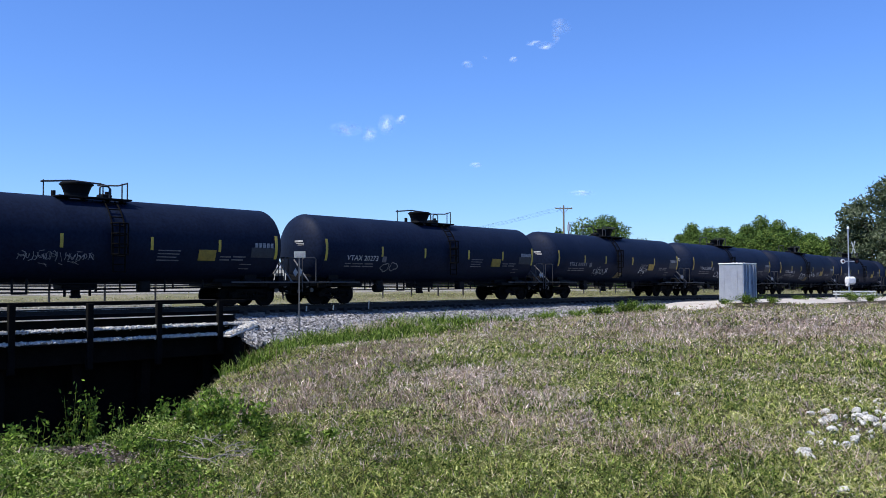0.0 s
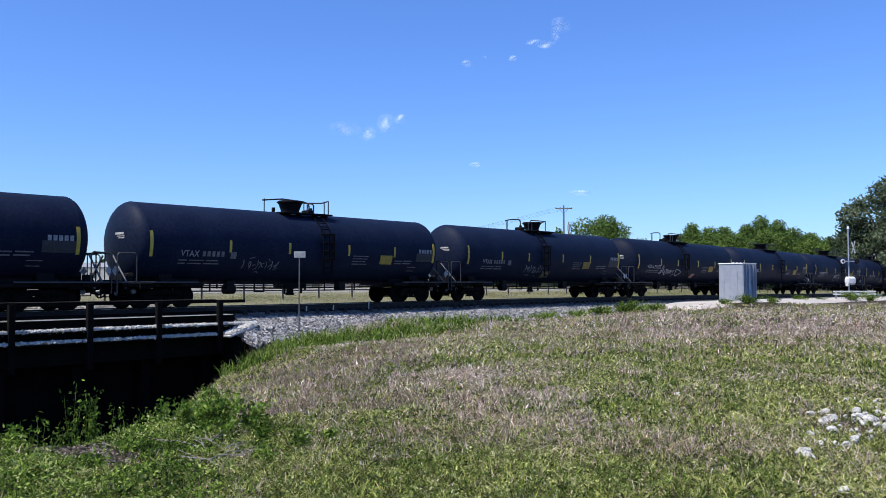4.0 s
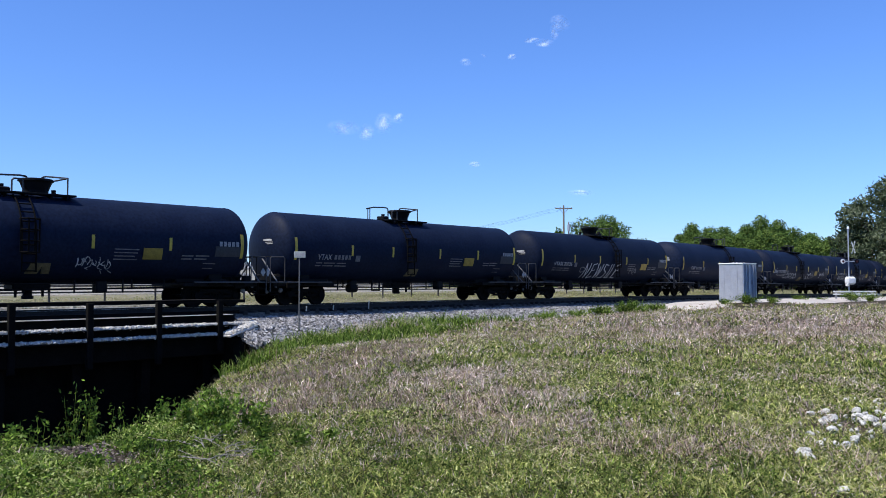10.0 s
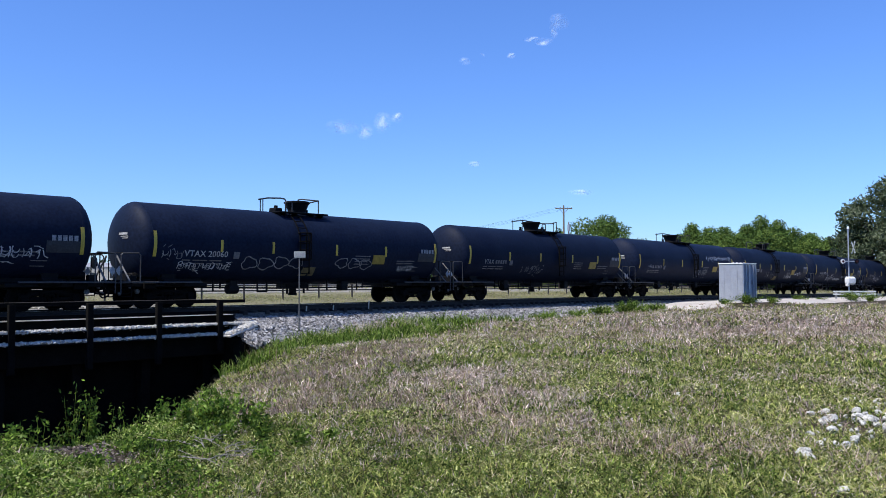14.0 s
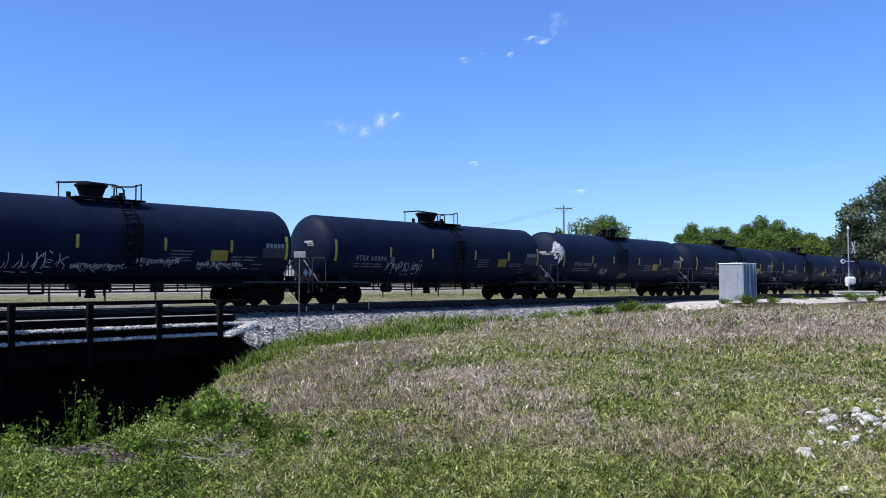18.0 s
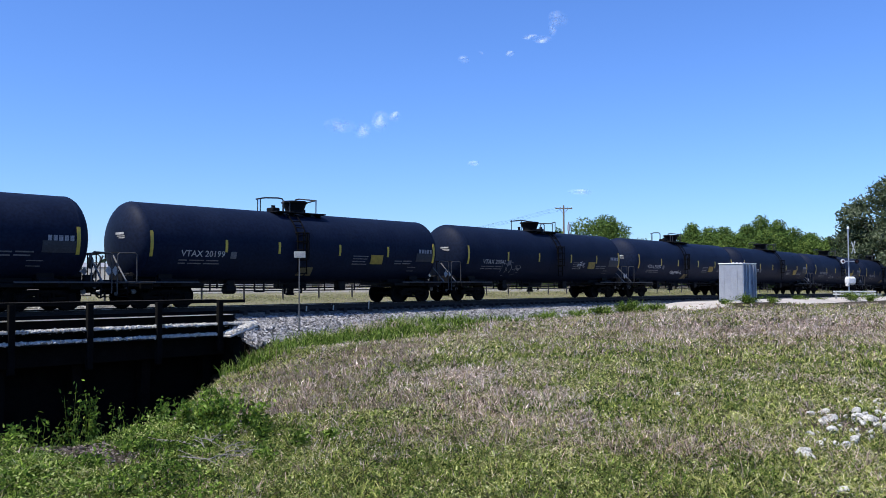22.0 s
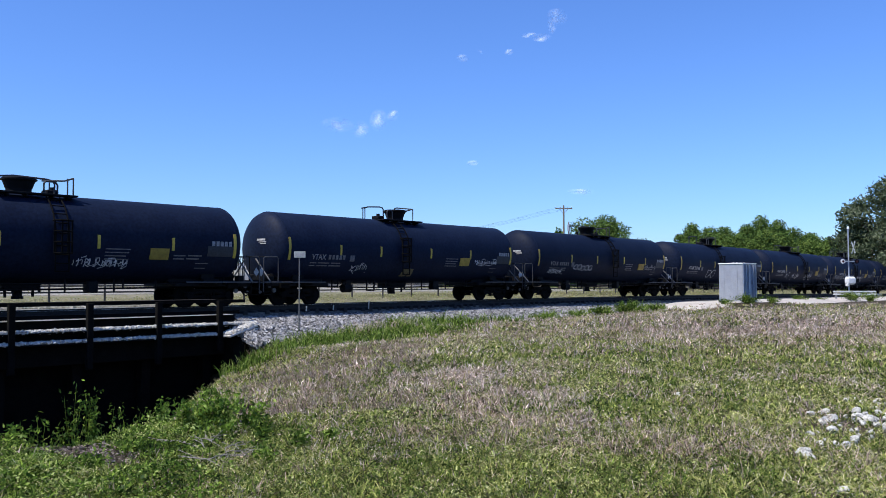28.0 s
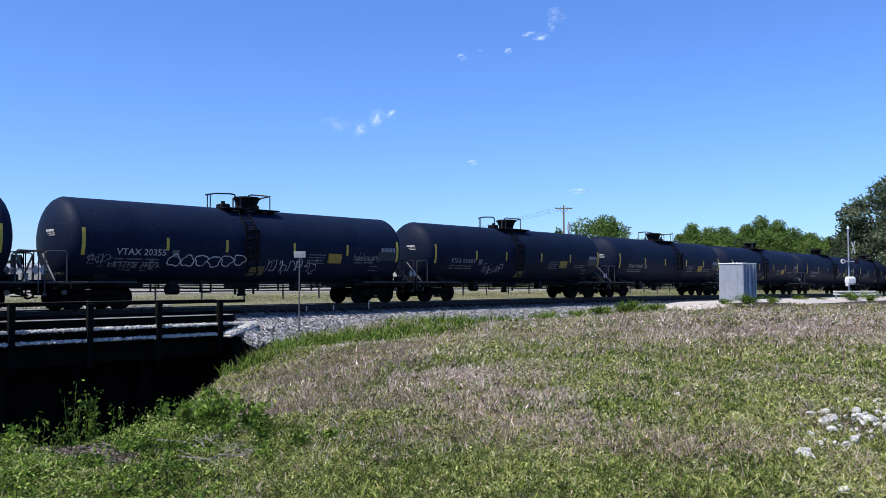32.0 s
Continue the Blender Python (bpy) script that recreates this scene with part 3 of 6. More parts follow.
            part("cage_bar", bm, M_TRUCK, cage)
    # yellow reflective strips
    mids = (-4.25, -1.3, 2.05, 4.95) if not flip else (-4.45, -1.85, 1.5, 4.5)
    for side in (1, -1):
        for x in mids:
            bm = bmesh.new()
            side_patch(bm, x - 0.055, x + 0.055, 2.2, 2.68, side=side)
            part("reflective_strip", bm, M_YELLOW, car, "yellow reflective strip")
        for x in (-7.68, 7.68):
            bm = bmesh.new()
            side_patch(bm, x - 0.065, x + 0.065, 1.97, 2.93, side=side, n=6)
            part("reflective_strip", bm, M_YELLOW, car, "long yellow reflective strip")
    bm = bmesh.new()
    px = 3.42 if flip else 4.03
    side_patch(bm, px, px + 0.76, 1.86, 2.27, off=0.03)
    part("placard_panel", bm, M_PANEL, car, "dirty yellow warning panel")
    # ends: stub sill, platform, cage of handrails, coupler, brake gear
    for e in (-1, 1):
        bm = bmesh.new()
        box(bm, (e * 7.3, 0, 0.92), (3.2, 0.5, 0.34), 0.03)
        box(bm, (e * BOGIE, 0, 0.98), (0.7, 2.5, 0.3), 0.03)
        for y in (-0.95, 0.95):
            box(bm, (e * BOGIE, y, 1.28), (0.6, 0.12, 0.5), 0.02)
        part("stub_sill", bm, M_DARK, car)
        bm = bmesh.new()
        for y in (-1.42, 1.42):
            box(bm, (e * 7.25, y, 1.0), (3.3, 0.1, 0.06), 0.012)
        box(bm, (e * 8.72, 0, 0.99), (0.34, 2.74, 0.06), 0.012)
        part("end_sill", bm, M_SILL, car, "grey edge sill")
        bm = bmesh.new()
        box(bm, (e * 6.95, 0, 0.9), (3.4, 2.5, 0.16), 0.03)
        box(bm, (e * 6.7, 0, 1.15), (3.0, 1.5, 0.42), 0.06)
        part("shear_plate", bm, M_DARK, car)
        for y in (-1.45, 1.45):
            bm = bmesh.new()
            pipe(bm, [(e * 8.95, y, 0.6), (e * 8.95, y, 2.0), (e * 8.88, y, 2.06), (e * 8.28, y, 2.08), (e * 8.2, y, 2.0), (e * 8.2, y, 1.02)], 0.024)
            part("end_handrail", bm, M_SILL, car, "grey end handrail")
            bm = bmesh.new()
            for z in (0.48, 0.75):
                rod(bm, (e * 8.55, y, z), (e * 8.95, y, z), 0.02, 6)
            pipe(bm, [(e * 8.55, y, 0.45), (e * 8.55, y, 1.0)], 0.022)
            part("sill_step", bm, M_TRUCK, car)
            bm = bmesh.new()
            pipe(bm, [(e * 8.6, y * 0.28, 2.0), (e * 8.6, y, 1.02)], 0.034)
            part("end_brace", bm, M_BRACE, car, "pale slanting brace on the end platform")
            # a white diamond placard in its holder, and a triangular bolster web
            bm = bmesh.new()
            vs = [bm.verts.new((e * 8.93 + dx * 0.13, y * 0.86, 1.42 + dz)) for dx, dz in ((0, -0.18), (1, 0), (0, 0.18), (-1, 0))]
            bmesh.ops.extrude_face_region(bm, geom=[bm.faces.new(vs)])
            bm.verts.ensure_lookup_table()
            for v in bm.verts[4:]:
                v.co.y -= 0.02 if y < 0 else -0.02
            bmesh.ops.recalc_face_normals(bm, faces=bm.faces)
            part("placard", bm, M_WHITE, car, "white diamond placard")
            bm = bmesh.new()
            rod(bm, (e * (BOGIE + 0.55), y * 0.88, 0.92), (e * (BOGIE + 0.55), y * 0.88, 1.2), 0.05, 6)
            box(bm, (e * (BOGIE + 0.95), y * 0.9, 0.86), (0.5, 0.1, 0.24), 0.03)
            box(bm, (e * (BOGIE - 0.1), y * 0.9, 0.93), (0.8, 0.1, 0.1), 0.02)
            part("bearing_bracket", bm, M_TRUCK, car)
        # brake rigging, cylinder and pipes that fill the space behind the coupler
        bm = bmesh.new()
        rod(bm, (e * 8.0, -0.95, 0.62), (e * 8.0, 0.95, 0.62), 0.05, 8)
        rod(bm, (e * 8.45, -1.1, 0.72), (e * 8.45, 0.6, 0.72), 0.035, 6)
        pipe(bm, [(e * 8.2, -1.1, 0.95), (e * 8.35, -1.15, 0.62), (e * 8.75, -1.1, 0.55)], 0.035)
        pipe(bm, [(e * 7.5, -0.35, 0.95), (e * 8.1, -0.6, 0.6), (e * 8.8, -0.5, 0.7)], 0.04)
        box(bm, (e * 8.3, -0.55, 0.78), (0.5, 0.5, 0.28), 0.06)
        box(bm, (e * 8.15, 0.6, 0.72), (0.7, 0.6, 0.36), 0.06)
        part("brake_rigging", bm, M_TRUCK, car)
        for x, y, z, r in ((8.1, -1.02, 0.66, 0.1), (8.72, -0.9, 0.58, 0.07), (8.45, -1.16, 0.82, 0.06)):
            bm = bmesh.new()
            lathe(bm, [(y - 0.05, r * 0.7), (y - 0.03, r), (y + 0.03, r), (y + 0.05, r * 0.7)], 12, "Y", (e * x, 0, z))
            part("valve_cap", bm, M_BRACE, car, "grey valve cap")
        bm = bmesh.new()
        pipe(bm, [(e * 8.88, -1.4, 2.08), (e * 8.88, 1.4, 2.08)], 0.022)
        pipe(bm, [(e * 8.88, -0.35, 1.0), (e * 8.88, -0.35, 2.08)], 0.02)
        pipe(bm, [(e * 8.88, 0.35, 1.0), (e * 8.88, 0.35, 2.08)], 0.02)
        part("end_crossrail", bm, M_DARK, car)
        bm = bmesh.new()
        box(bm, (e * 8.75, 0, 0.86), (0.5, 0.22, 0.2), 0.04)
        box(bm, (e * 9.0, 0.05, 0.86), (0.2, 0.34, 0.3), 0.06)
        part("coupler", bm, M_TRUCK, car)
        bm = bmesh.new()
        pipe(bm, [(e * 8.8, -0.35, 0.85), (e * 8.9, -0.38, 0.5), (e * 9.04, -0.3, 0.42)], 0.03)
        part("brake_hose", bm, M_DARK, car)
        bm = bmesh.new()
        rod(bm, (e * 7.2, -0.75, 1.25), (e * 8.1, -0.75, 1.25), 0.13, 10)
        box(bm, (e * 8.3, -0.95, 1.15), (0.3, 0.3, 0.25), 0.03)
        part("air_reservoir", bm, M_DARK, car)
        build_truck(car, e * BOGIE)
    bm = bmesh.new()
    lathe(bm, [(8.92, 0.2), (8.92, 0.24), (8.96, 0.24), (8.96, 0.2)], 16, "X", (0, 0.7, 1.75))
    rod(bm, (8.93, 0.48, 1.75), (8.93, 0.92, 1.75), 0.015, 6)
    rod(bm, (8.93, 0.7, 1.53), (8.93, 0.7, 1.97), 0.015, 6)
    bmesh.ops.transform(bm, matrix=Matrix.Diagonal((f, 1, 1, 1)), verts=bm.verts)
    part("brake_wheel", bm, M_DARK, car)
    # bottom outlet, valves, rods and hangers below the middle
    bm = bmesh.new()
    box(bm, (-0.1, 0, 0.86), (1.3, 0.8, 0.24), 0.05)
    rod(bm, (-0.1, 0, 0.5), (-0.1, 0, 0.9), 0.16, 12)
    rod(bm, (-0.1, 0, 0.42), (-0.1, 0, 0.52), 0.2, 12)
    for x, z in ((-0.62, 0.48), (-0.36, 0.62), (0.3, 0.5), (0.52, 0.66)):
        rod(bm, (x, -0.3, z), (x, -0.3, 1.0), 0.05, 8)
    part("bottom_outlet", bm, M_DARK, car, "black bottom outlet valve and skid")
    bm = bmesh.new()
    pipe(bm, [(-5.6, -0.7, 0.80), (-1.0, -0.62, 0.74), (5.6, -0.7, 0.80)], 0.035)
    pipe(bm, [(-5.4, -0.9, 0.95), (5.4, -0.9, 0.95)], 0.03)
    for x in (-4.78, -4.45, -1.4, 1.15, 2.95, 3.3, 4.6):
        pipe(bm, [(x, -0.9, 0.62 if x in (-4.78, 1.15, 2.95) else 0.74), (x, -0.9, 1.1)], 0.035)
    part("brake_pipe", bm, M_DARK, car)
    bm = bmesh.new()
    rod(bm, (-4.05, -0.8, 0.72), (-3.6, -0.8, 0.72), 0.2, 14)
    box(bm, (-3.82, -0.8, 0.95), (0.4, 0.3, 0.3), 0.04)
    part("brake_cylinder", bm, M_DARK, car)
    bm = bmesh.new()
    pipe(bm, [(-2.67, -0.95, 1.1), (-2.67, -0.95, 0.62), (-2.2, -0.95, 0.62), (-2.2, -0.95, 1.1)], 0.04)
    part("lever_hanger", bm, M_DARK, car)
    bm = bmesh.new()
    box(bm, (2.1, -0.85, 0.84), (0.42, 0.4, 0.44), 0.05)
    part("valve_box", bm, M_DARK, car)
    # wheelsets turn
    for k, x in enumerate(AX):
        ws = thing("wheelset", "", "")
        ws.parent = car
        ws.matrix_basis = pose(x, 0, 0.457)
        part("axle", ME_AXLE, None, ws)
        part("wheels_on_axle", ME_WHEEL, None, ws)
    return car


FLIPS = "MNNMMMNMMNNMMMNNMMNNMNNMNMMNMNNMNMNMNMMNMNMNMN"
masters = {c: build_car(c == "M") for c in "NM"}
CARS = []
for i in range(-1, 45):
    c = FLIPS[i + 1]
    m = masters.pop(c, None)
    if m is None:
        m = copy_thing(next(q for q in CARS if q["style"] == c), Matrix())
    m["style"] = c
    CARS.append(m)

# ---- writing and spray paint on the cars ----


def on_side(bm, off=0.014):
    """Bends a flat drawing (x along the car, y height) onto the near side of the tank, and round its dished head."""
    for v in bm.verts:
        a = math.asin(max(-0.99, min(0.99, (v.co.y - ZC) / R)))
        past = min(0.97, max(0.0, abs(v.co.x) - HALF) / DISH)
        r = R * math.sqrt(1 - past * past) + off
        v.co = (v.co.x, -r * math.cos(a), ZC + r * math.sin(a))
    return bm


def bars(rows, thick=0.045):
    """Rows of (x0, x1, z): lines of lettering too small to read."""
    bm = bmesh.new()
    for x0, x1, z in rows:
        vs = [bm.verts.new(c) for c in ((x0, z - thick / 2, 0), (x1, z - thick / 2, 0), (x1, z + thick / 2, 0), (x0, z + thick / 2, 0))]
        bm.faces.new(vs)
    return on_side(bm)


def stroke(bm, pts, w):
    """A ribbon along points of the flat drawing."""
    pts = [Vector((p[0], p[1], 0)) for p in pts]
    pairs = []
    for i, p in enumerate(pts):
        d = (pts[min(i + 1, len(pts) - 1)] - pts[max(i - 1, 0)])
        d = d.normalized() if d.length > 1e-6 else Vector((1, 0, 0))
        n = Vector((-d.y, d.x, 0)) * w / 2
        pairs.append((bm.verts.new(p + n), bm.verts.new(p - n)))
    for (a, b), (c, d) in zip(pairs, pairs[1:]):
        bm.faces.new((a, b, d, c))


def letters(text, x, z, height, width):
    """Flat lettering with the built-in font, as a mesh on the tank's side."""
    cu = bpy.data.curves.new("lettering", "FONT")
    cu.body, cu.size, cu.resolution_u, cu.offset = text, 1.0, 2, 0.012
    ob = bpy.data.objects.new("lettering", cu)
    scene.collection.objects.link(ob)
    bpy.context.view_layer.update()
    me = ob.evaluated_get(bpy.context.evaluated_depsgraph_get()).to_mesh()
    bm = bmesh.new()
    bm.from_mesh(me)
    bpy.data.objects.remove(ob)
    xs, ys = [v.co.x for v in bm.verts], [v.co.y for v in bm.verts]
    x0, x1, y0, y1 = min(xs), max(xs), min(ys), max(ys)
    for v in bm.verts:
        v.co = (x + (v.co.x - x0) / (x1 - x0) * width, z + (v.co.y - y0) / (y1 - y0) * height, 0)
    return on_side(bm)


def tag_scribble(seed, x0, x1, z0, z1, style, w=0.045):
    """Spray-paint tags: s scribbled letters, l the same in a broader line, b bubble outlines, j jagged star."""
    r = random.Random(seed)
    bm = bmesh.new()
    width, height = x1 - x0, z1 - z0
    if style in "sl":
        w *= 1.3 if style == "l" else 1.0
        n = max(3, int(width / (height * 0.62)))
        for k in range(n):
            a, b = x0 + width * k / n, x0 + width * (k + 0.92) / n
            up, lo = z1 - r.uniform(0, 0.25) * height, z0 + r.uniform(0, 0.25) * height
            sk = r.uniform(-0.3, 0.3) * (b - a)
            stroke(bm, [(a + sk + (b - a) * 0.15 * math.sin(3 * t), lo + (up - lo) * t) for t in (0, 0.25, 0.5, 0.75, 1)], w * r.uniform(0.5, 0.95))
            for _ in range(r.randint(1, 3)):
                if r.random() < 0.55:
                    q0, q1 = (r.uniform(a, b), r.uniform(lo, up)), (b + r.uniform(-0.1, 0.25) * (b - a), r.uniform(lo, up))
                    mid = ((q0[0] + q1[0]) / 2 + r.uniform(-0.1, 0.1) * height, (q0[1] + q1[1]) / 2 + r.uniform(-0.3, 0.3) * height)
                    stroke(bm, [q0, mid, q1], w * r.uniform(0.4, 0.8))
                else:
                    cx, cz, rx, rz = (a + b) / 2, r.uniform(lo + 0.2 * height, up - 0.1 * height), (b - a) * r.uniform(0.25, 0.5), height * r.uniform(0.15, 0.35)
                    t0, t1 = r.uniform(0, 6), r.uniform(2.5, 5)
                    stroke(bm, [(cx + rx * math.cos(t0 + t1 * i / 7), cz + rz * math.sin(t0 + t1 * i / 7)) for i in range(8)], w * r.uniform(0.4, 0.8))
        for _ in range(n):
            q = r.uniform(x0, x1), z0 + height * r.choice((-0.15, 0.05, 1.05))
            stroke(bm, [q, (q[0] + r.uniform(0.05, 0.3), q[1] + r.uniform(-0.12, 0.12))], w * 0.5)
    elif style == "b":
        n = max(1, round(width / (height * 1.3)))
        for k in range(n):
            cx, cz, rx, rz = x0 + width * (k + 0.5) / n, (z0 + z1) / 2 + r.uniform(-0.05, 0.05), width / n * 0.46, height * 0.42
            ph = r.uniform(0, 6)
            pts = []
            for i in range(22):
                t = 2 * math.pi * i / 21
                m = 1 + 0.14 * math.sin(3 * t + ph) + 0.09 * math.sin(5 * t + ph * 2)
                pts.append((cx + rx * m * math.cos(t), cz + rz * m * math.sin(t)))
            stroke(bm, pts, w)
    elif style == "j":
        cx, cz = (x0 + x1) / 2, (z0 + z1) / 2
        arms = [(r.uniform(0, 0.5) + 2 * math.pi * i / 9, r.uniform(0.6, 1.0)) for i in range(9)]
        for a, m in arms:
            tip = (cx + width * 0.5 * m * math.cos(a), cz + height * 0.5 * m * math.sin(a))
            base = (cx + width * 0.12 * math.cos(a + 1.2), cz + height * 0.12 * math.sin(a + 1.2))
            mid = ((tip[0] + base[0]) / 2 + r.uniform(-0.08, 0.08), (tip[1] + base[1]) / 2 + r.uniform(-0.08, 0.08))
            stroke(bm, [base, mid, tip], r.uniform(0.06, 0.12))
            stroke(bm, [tip, (tip[0] + r.uniform(-0.2, 0.2), tip[1] - r.uniform(0.05, 0.25))], r.uniform(0.04, 0.1))
        for _ in range(7):
            a, m, t0 = r.uniform(0, 6.28), r.uniform(0.1, 0.6), r.uniform(0, 6)
            q = (cx + width * 0.5 * m * math.cos(a), cz + height * 0.5 * m * math.sin(a))
            stroke(bm, [(q[0] + 0.14 * math.cos(t0 + 0.6 * i), q[1] + 0.16 * math.sin(t0 + 0.6 * i)) for i in range(6)], r.uniform(0.04, 0.1))
    return on_side(bm, 0.018)


def big_word(x0, x1, z0, z1, w=0.075):
    """Tall sketchy spray-painted capitals."""
    glyphs = [
        [[(0, 0), (0.15, 1), (0.7, 0), (0.9, 1)]],
        [[(0.9, 1), (0.2, 0.9), (0.1, 0), (0.85, 0.1)], [(0.15, 0.5), (0.7, 0.55)]],
        [[(0, 1), (0.2, 0), (0.5, 0.8), (0.7, 0), (1.0, 1)]],
        [[(0.9, 0.9), (0.3, 0.95), (0.15, 0.6), (0.8, 0.4), (0.7, 0.05), (0, 0)]],
        [[(0.3, 1), (0.1, 0), (0.8, 0.08)], [(0.75, 1), (0.5, 0.1)]],
        [[(0.9, 1), (0.25, 0.9), (0.15, 0.05), (0.9, 0)], [(0.2, 0.5), (0.8, 0.55)]],
    ]
    bm = bmesh.new()
    r = random.Random(8)
    step = (x1 - x0) / len(glyphs)
    for k, g in enumerate(glyphs):
        for line in g:
            for rep in range(2):
                pts = []
                for (a, b), (c, d) in zip(line, line[1:]):
                    for t in (0, 0.25, 0.5, 0.75, 1):
                        pts.append((x0 + step * (k + 0.85 * (a + (c - a) * t)) + 0.12 * (b + (d - b) * t) + 0.04 * rep, z0 + (z1 - z0) * (b + (d - b) * t) + r.uniform(-0.012, 0.012)))
                stroke(bm, pts, w * (0.75 if rep else 0.55))
    return on_side(bm, 0.018)


# car: number that can be read, then tags (x0, x1, z0, z1, style, bright or dim)
MARKS = {
    0: ("", [(-2.7, -0.1, 1.72, 2.05, "s", 0)]),
    1: ("20273", [(-4.2, -3.1, 1.5, 1.92, "b", 0)]),
    2: ("", [(-3.6, -1.9, 1.5, 1.9, "s", 1), (2.2, 3.4, 1.55, 2.05, "s", 1)]),
    3: ("20008", [(-3.6, -2.3, 1.48, 1.92, "b", 1), (-2.1, -0.7, 1.6, 2.1, "s", 1)]),
    4: ("20485", [(-7.4, -6.5, 1.4, 1.72, "s", 0), (-4.9, -3.8, 1.5, 1.9, "s", 0), (-2.2, -0.8, 1.42, 2.0, "b", 1), (0.5, 2.0, 1.7, 2.1, "s", 1), (2.6, 3.5, 1.7, 2.15, "s", 0)]),
    5: (None, [(-3.5, -1.8, 1.5, 1.95, "s", 0)]),
    6: (None, [(-2.4, -0.6, 1.5, 2.0, "l", 0)]),
    7: ("20352", [(-4.5, -2.4, 1.62, 1.98, "s", 1), (-2.1, -1.2, 1.5, 2.0, "b", 1)]),
    8: ("20062", []),
    9: ("20127", [(-1.4, 0.6, 1.5, 2.1, "l", 1)]),
    10: ("", [(-3.0, -0.2, 1.5, 2.0, "s", 0), (0.9, 1.8, 1.65, 2.0, "s", 1)]),
    11: ("", [(1.0, 2.3, 1.5, 1.9, "s", 1)]),
    12: ("", []),
    13: ("20036", [(2.7, 3.6, 1.6, 2.0, "s", 0), (-3.5, -2.9, 1.6, 1.95, "b", 0)]),
    14: ("", [(-0.5, 0.1, 1.5, 1.8, "s", 1), (4.55, 6.3, 1.95, 2.12, "s", 1)]),
    15: ("20004", [(-7.5, -6.5, 1.92, 2.3, "s", 1), (-4.9, -1.6, 1.5, 2.0, "b", 1), (1.2, 2.6, 1.5, 2.05, "b", 1), (2.7, 3.5, 1.6, 2.0, "s", 0), (5.0, 6.6, 1.75, 2.2, "s", 1)]),
    16: ("20060", [(-7.4, -6.5, 1.9, 2.3, "s", 0), (-6.6, -4.3, 1.5, 1.78, "s", 1), (-3.8, -0.6, 1.55, 2.1, "b", 0), (1.2, 3.4, 1.6, 2.1, "b", 0), (5.2, 6.2, 1.55, 1.8, "s", 1)]),
    17: (None, [(-3.0, -0.9, 1.5, 2.0, "s", 0)]),
    18: (None, [(1.2, 3.2, 1.5, 1.95, "s", 0), (2.8, 7.4, 2.76, 3.04, "s", 1)]),
    19: ("20228", [(-2.6, -0.8, 1.42, 2.1, "s", 0), (2.0, 3.7, 1.55, 1.8, "s", 1), (4.4, 5.7, 1.8, 2.1, "s", 1)]),
    20: ("20071", [(-3.9, -1.6, 1.45, 2.05, "l", 1), (-1.4, 0.6, 1.5, 1.68, "s", 1), (1.0, 2.7, 1.7, 1.9, "s", 1), (3.5, 5.6, 1.62, 1.82, "s", 1)]),
    21: ("", [(-4.3, -1.9, 1.45, 2.0, "l", 1)]),
    22: ("", [(-8.27, -7.62, 2.3, 3.62, "j", 1), (-3.3, -2.5, 1.5, 1.9, "s", 1)]),
    23: ("", [(-4.1, -3.1, 1.55, 2.0, "s", 1), (-1.1, 0.1, 1.55, 1.9, "s", 1), (5.2, 5.6, 1.8, 2.1, "s", 1)]),
    24: ("", []),
    25: ("20199", []),
    26: ("20041", [(-4.7, -2.9, 1.5, 2.1, "s", 0), (2.8, 3.6, 1.95, 2.2, "s", 1)]),
    27: ("20020", [(-2.9, -1.1, 1.68, 1.85, "s", 1)]),
    28: ("20107", []),
    29: (None, [(-3.2, -1.5, 1.5, 1.9, "s", 0)]),
    30: (None, [(1.0, 3.0, 1.5, 1.95, "s", 0)]),
    31: ("20067", [(-3.0, -1.6, 1.55, 2.0, "s", 1), (1.2, 3.2, 1.55, 1.85, "l", 1)]),
    32: ("", [(-4.0, -3.0, 1.5, 1.85, "s", 1), (4.6, 6.5, 1.95, 2.2, "s", 1)]),
    33: ("", [(-6.5, -5.1, 1.55, 1.75, "s", 1), (-3.9, -1.8, 1.75, 2.1, "b", 1), (4.9, 6.4, 1.9, 2.2, "s", 0)]),
    34: ("20048", [(-3.0, -1.5, 1.4, 2.05, "b", 1), (2.7, 3.6, 1.4, 1.75, "s", 0)]),
    35: ("20303", [(-4.0, -3.1, 1.55, 2.0, "s", 1), (-2.4, -0.6, 1.5, 1.9, "s", 1), (1.2, 3.1, 1.5, 1.95, "s", 1), (4.9, 5.8, 1.7, 2.0, "s", 0)]),
    36: ("20355", [(-7.5, -6.6, 1.65, 2.05, "s", 0), (-6.7, -4.6, 1.5, 1.75, "s", 0), (-4.4, -0.9, 1.62, 2.1, "b", 1), (0.2, 2.8, 1.45, 2.0, "s", 1), (4.9, 6.5, 2.0, 2.25, "s", 0)]),
    37: (None, [(-3.8, -2.0, 1.5, 1.95, "s", 1)]),
    39: (None, [(-3.0, -1.0, 1.5, 2.0, "s", 0)]),
}


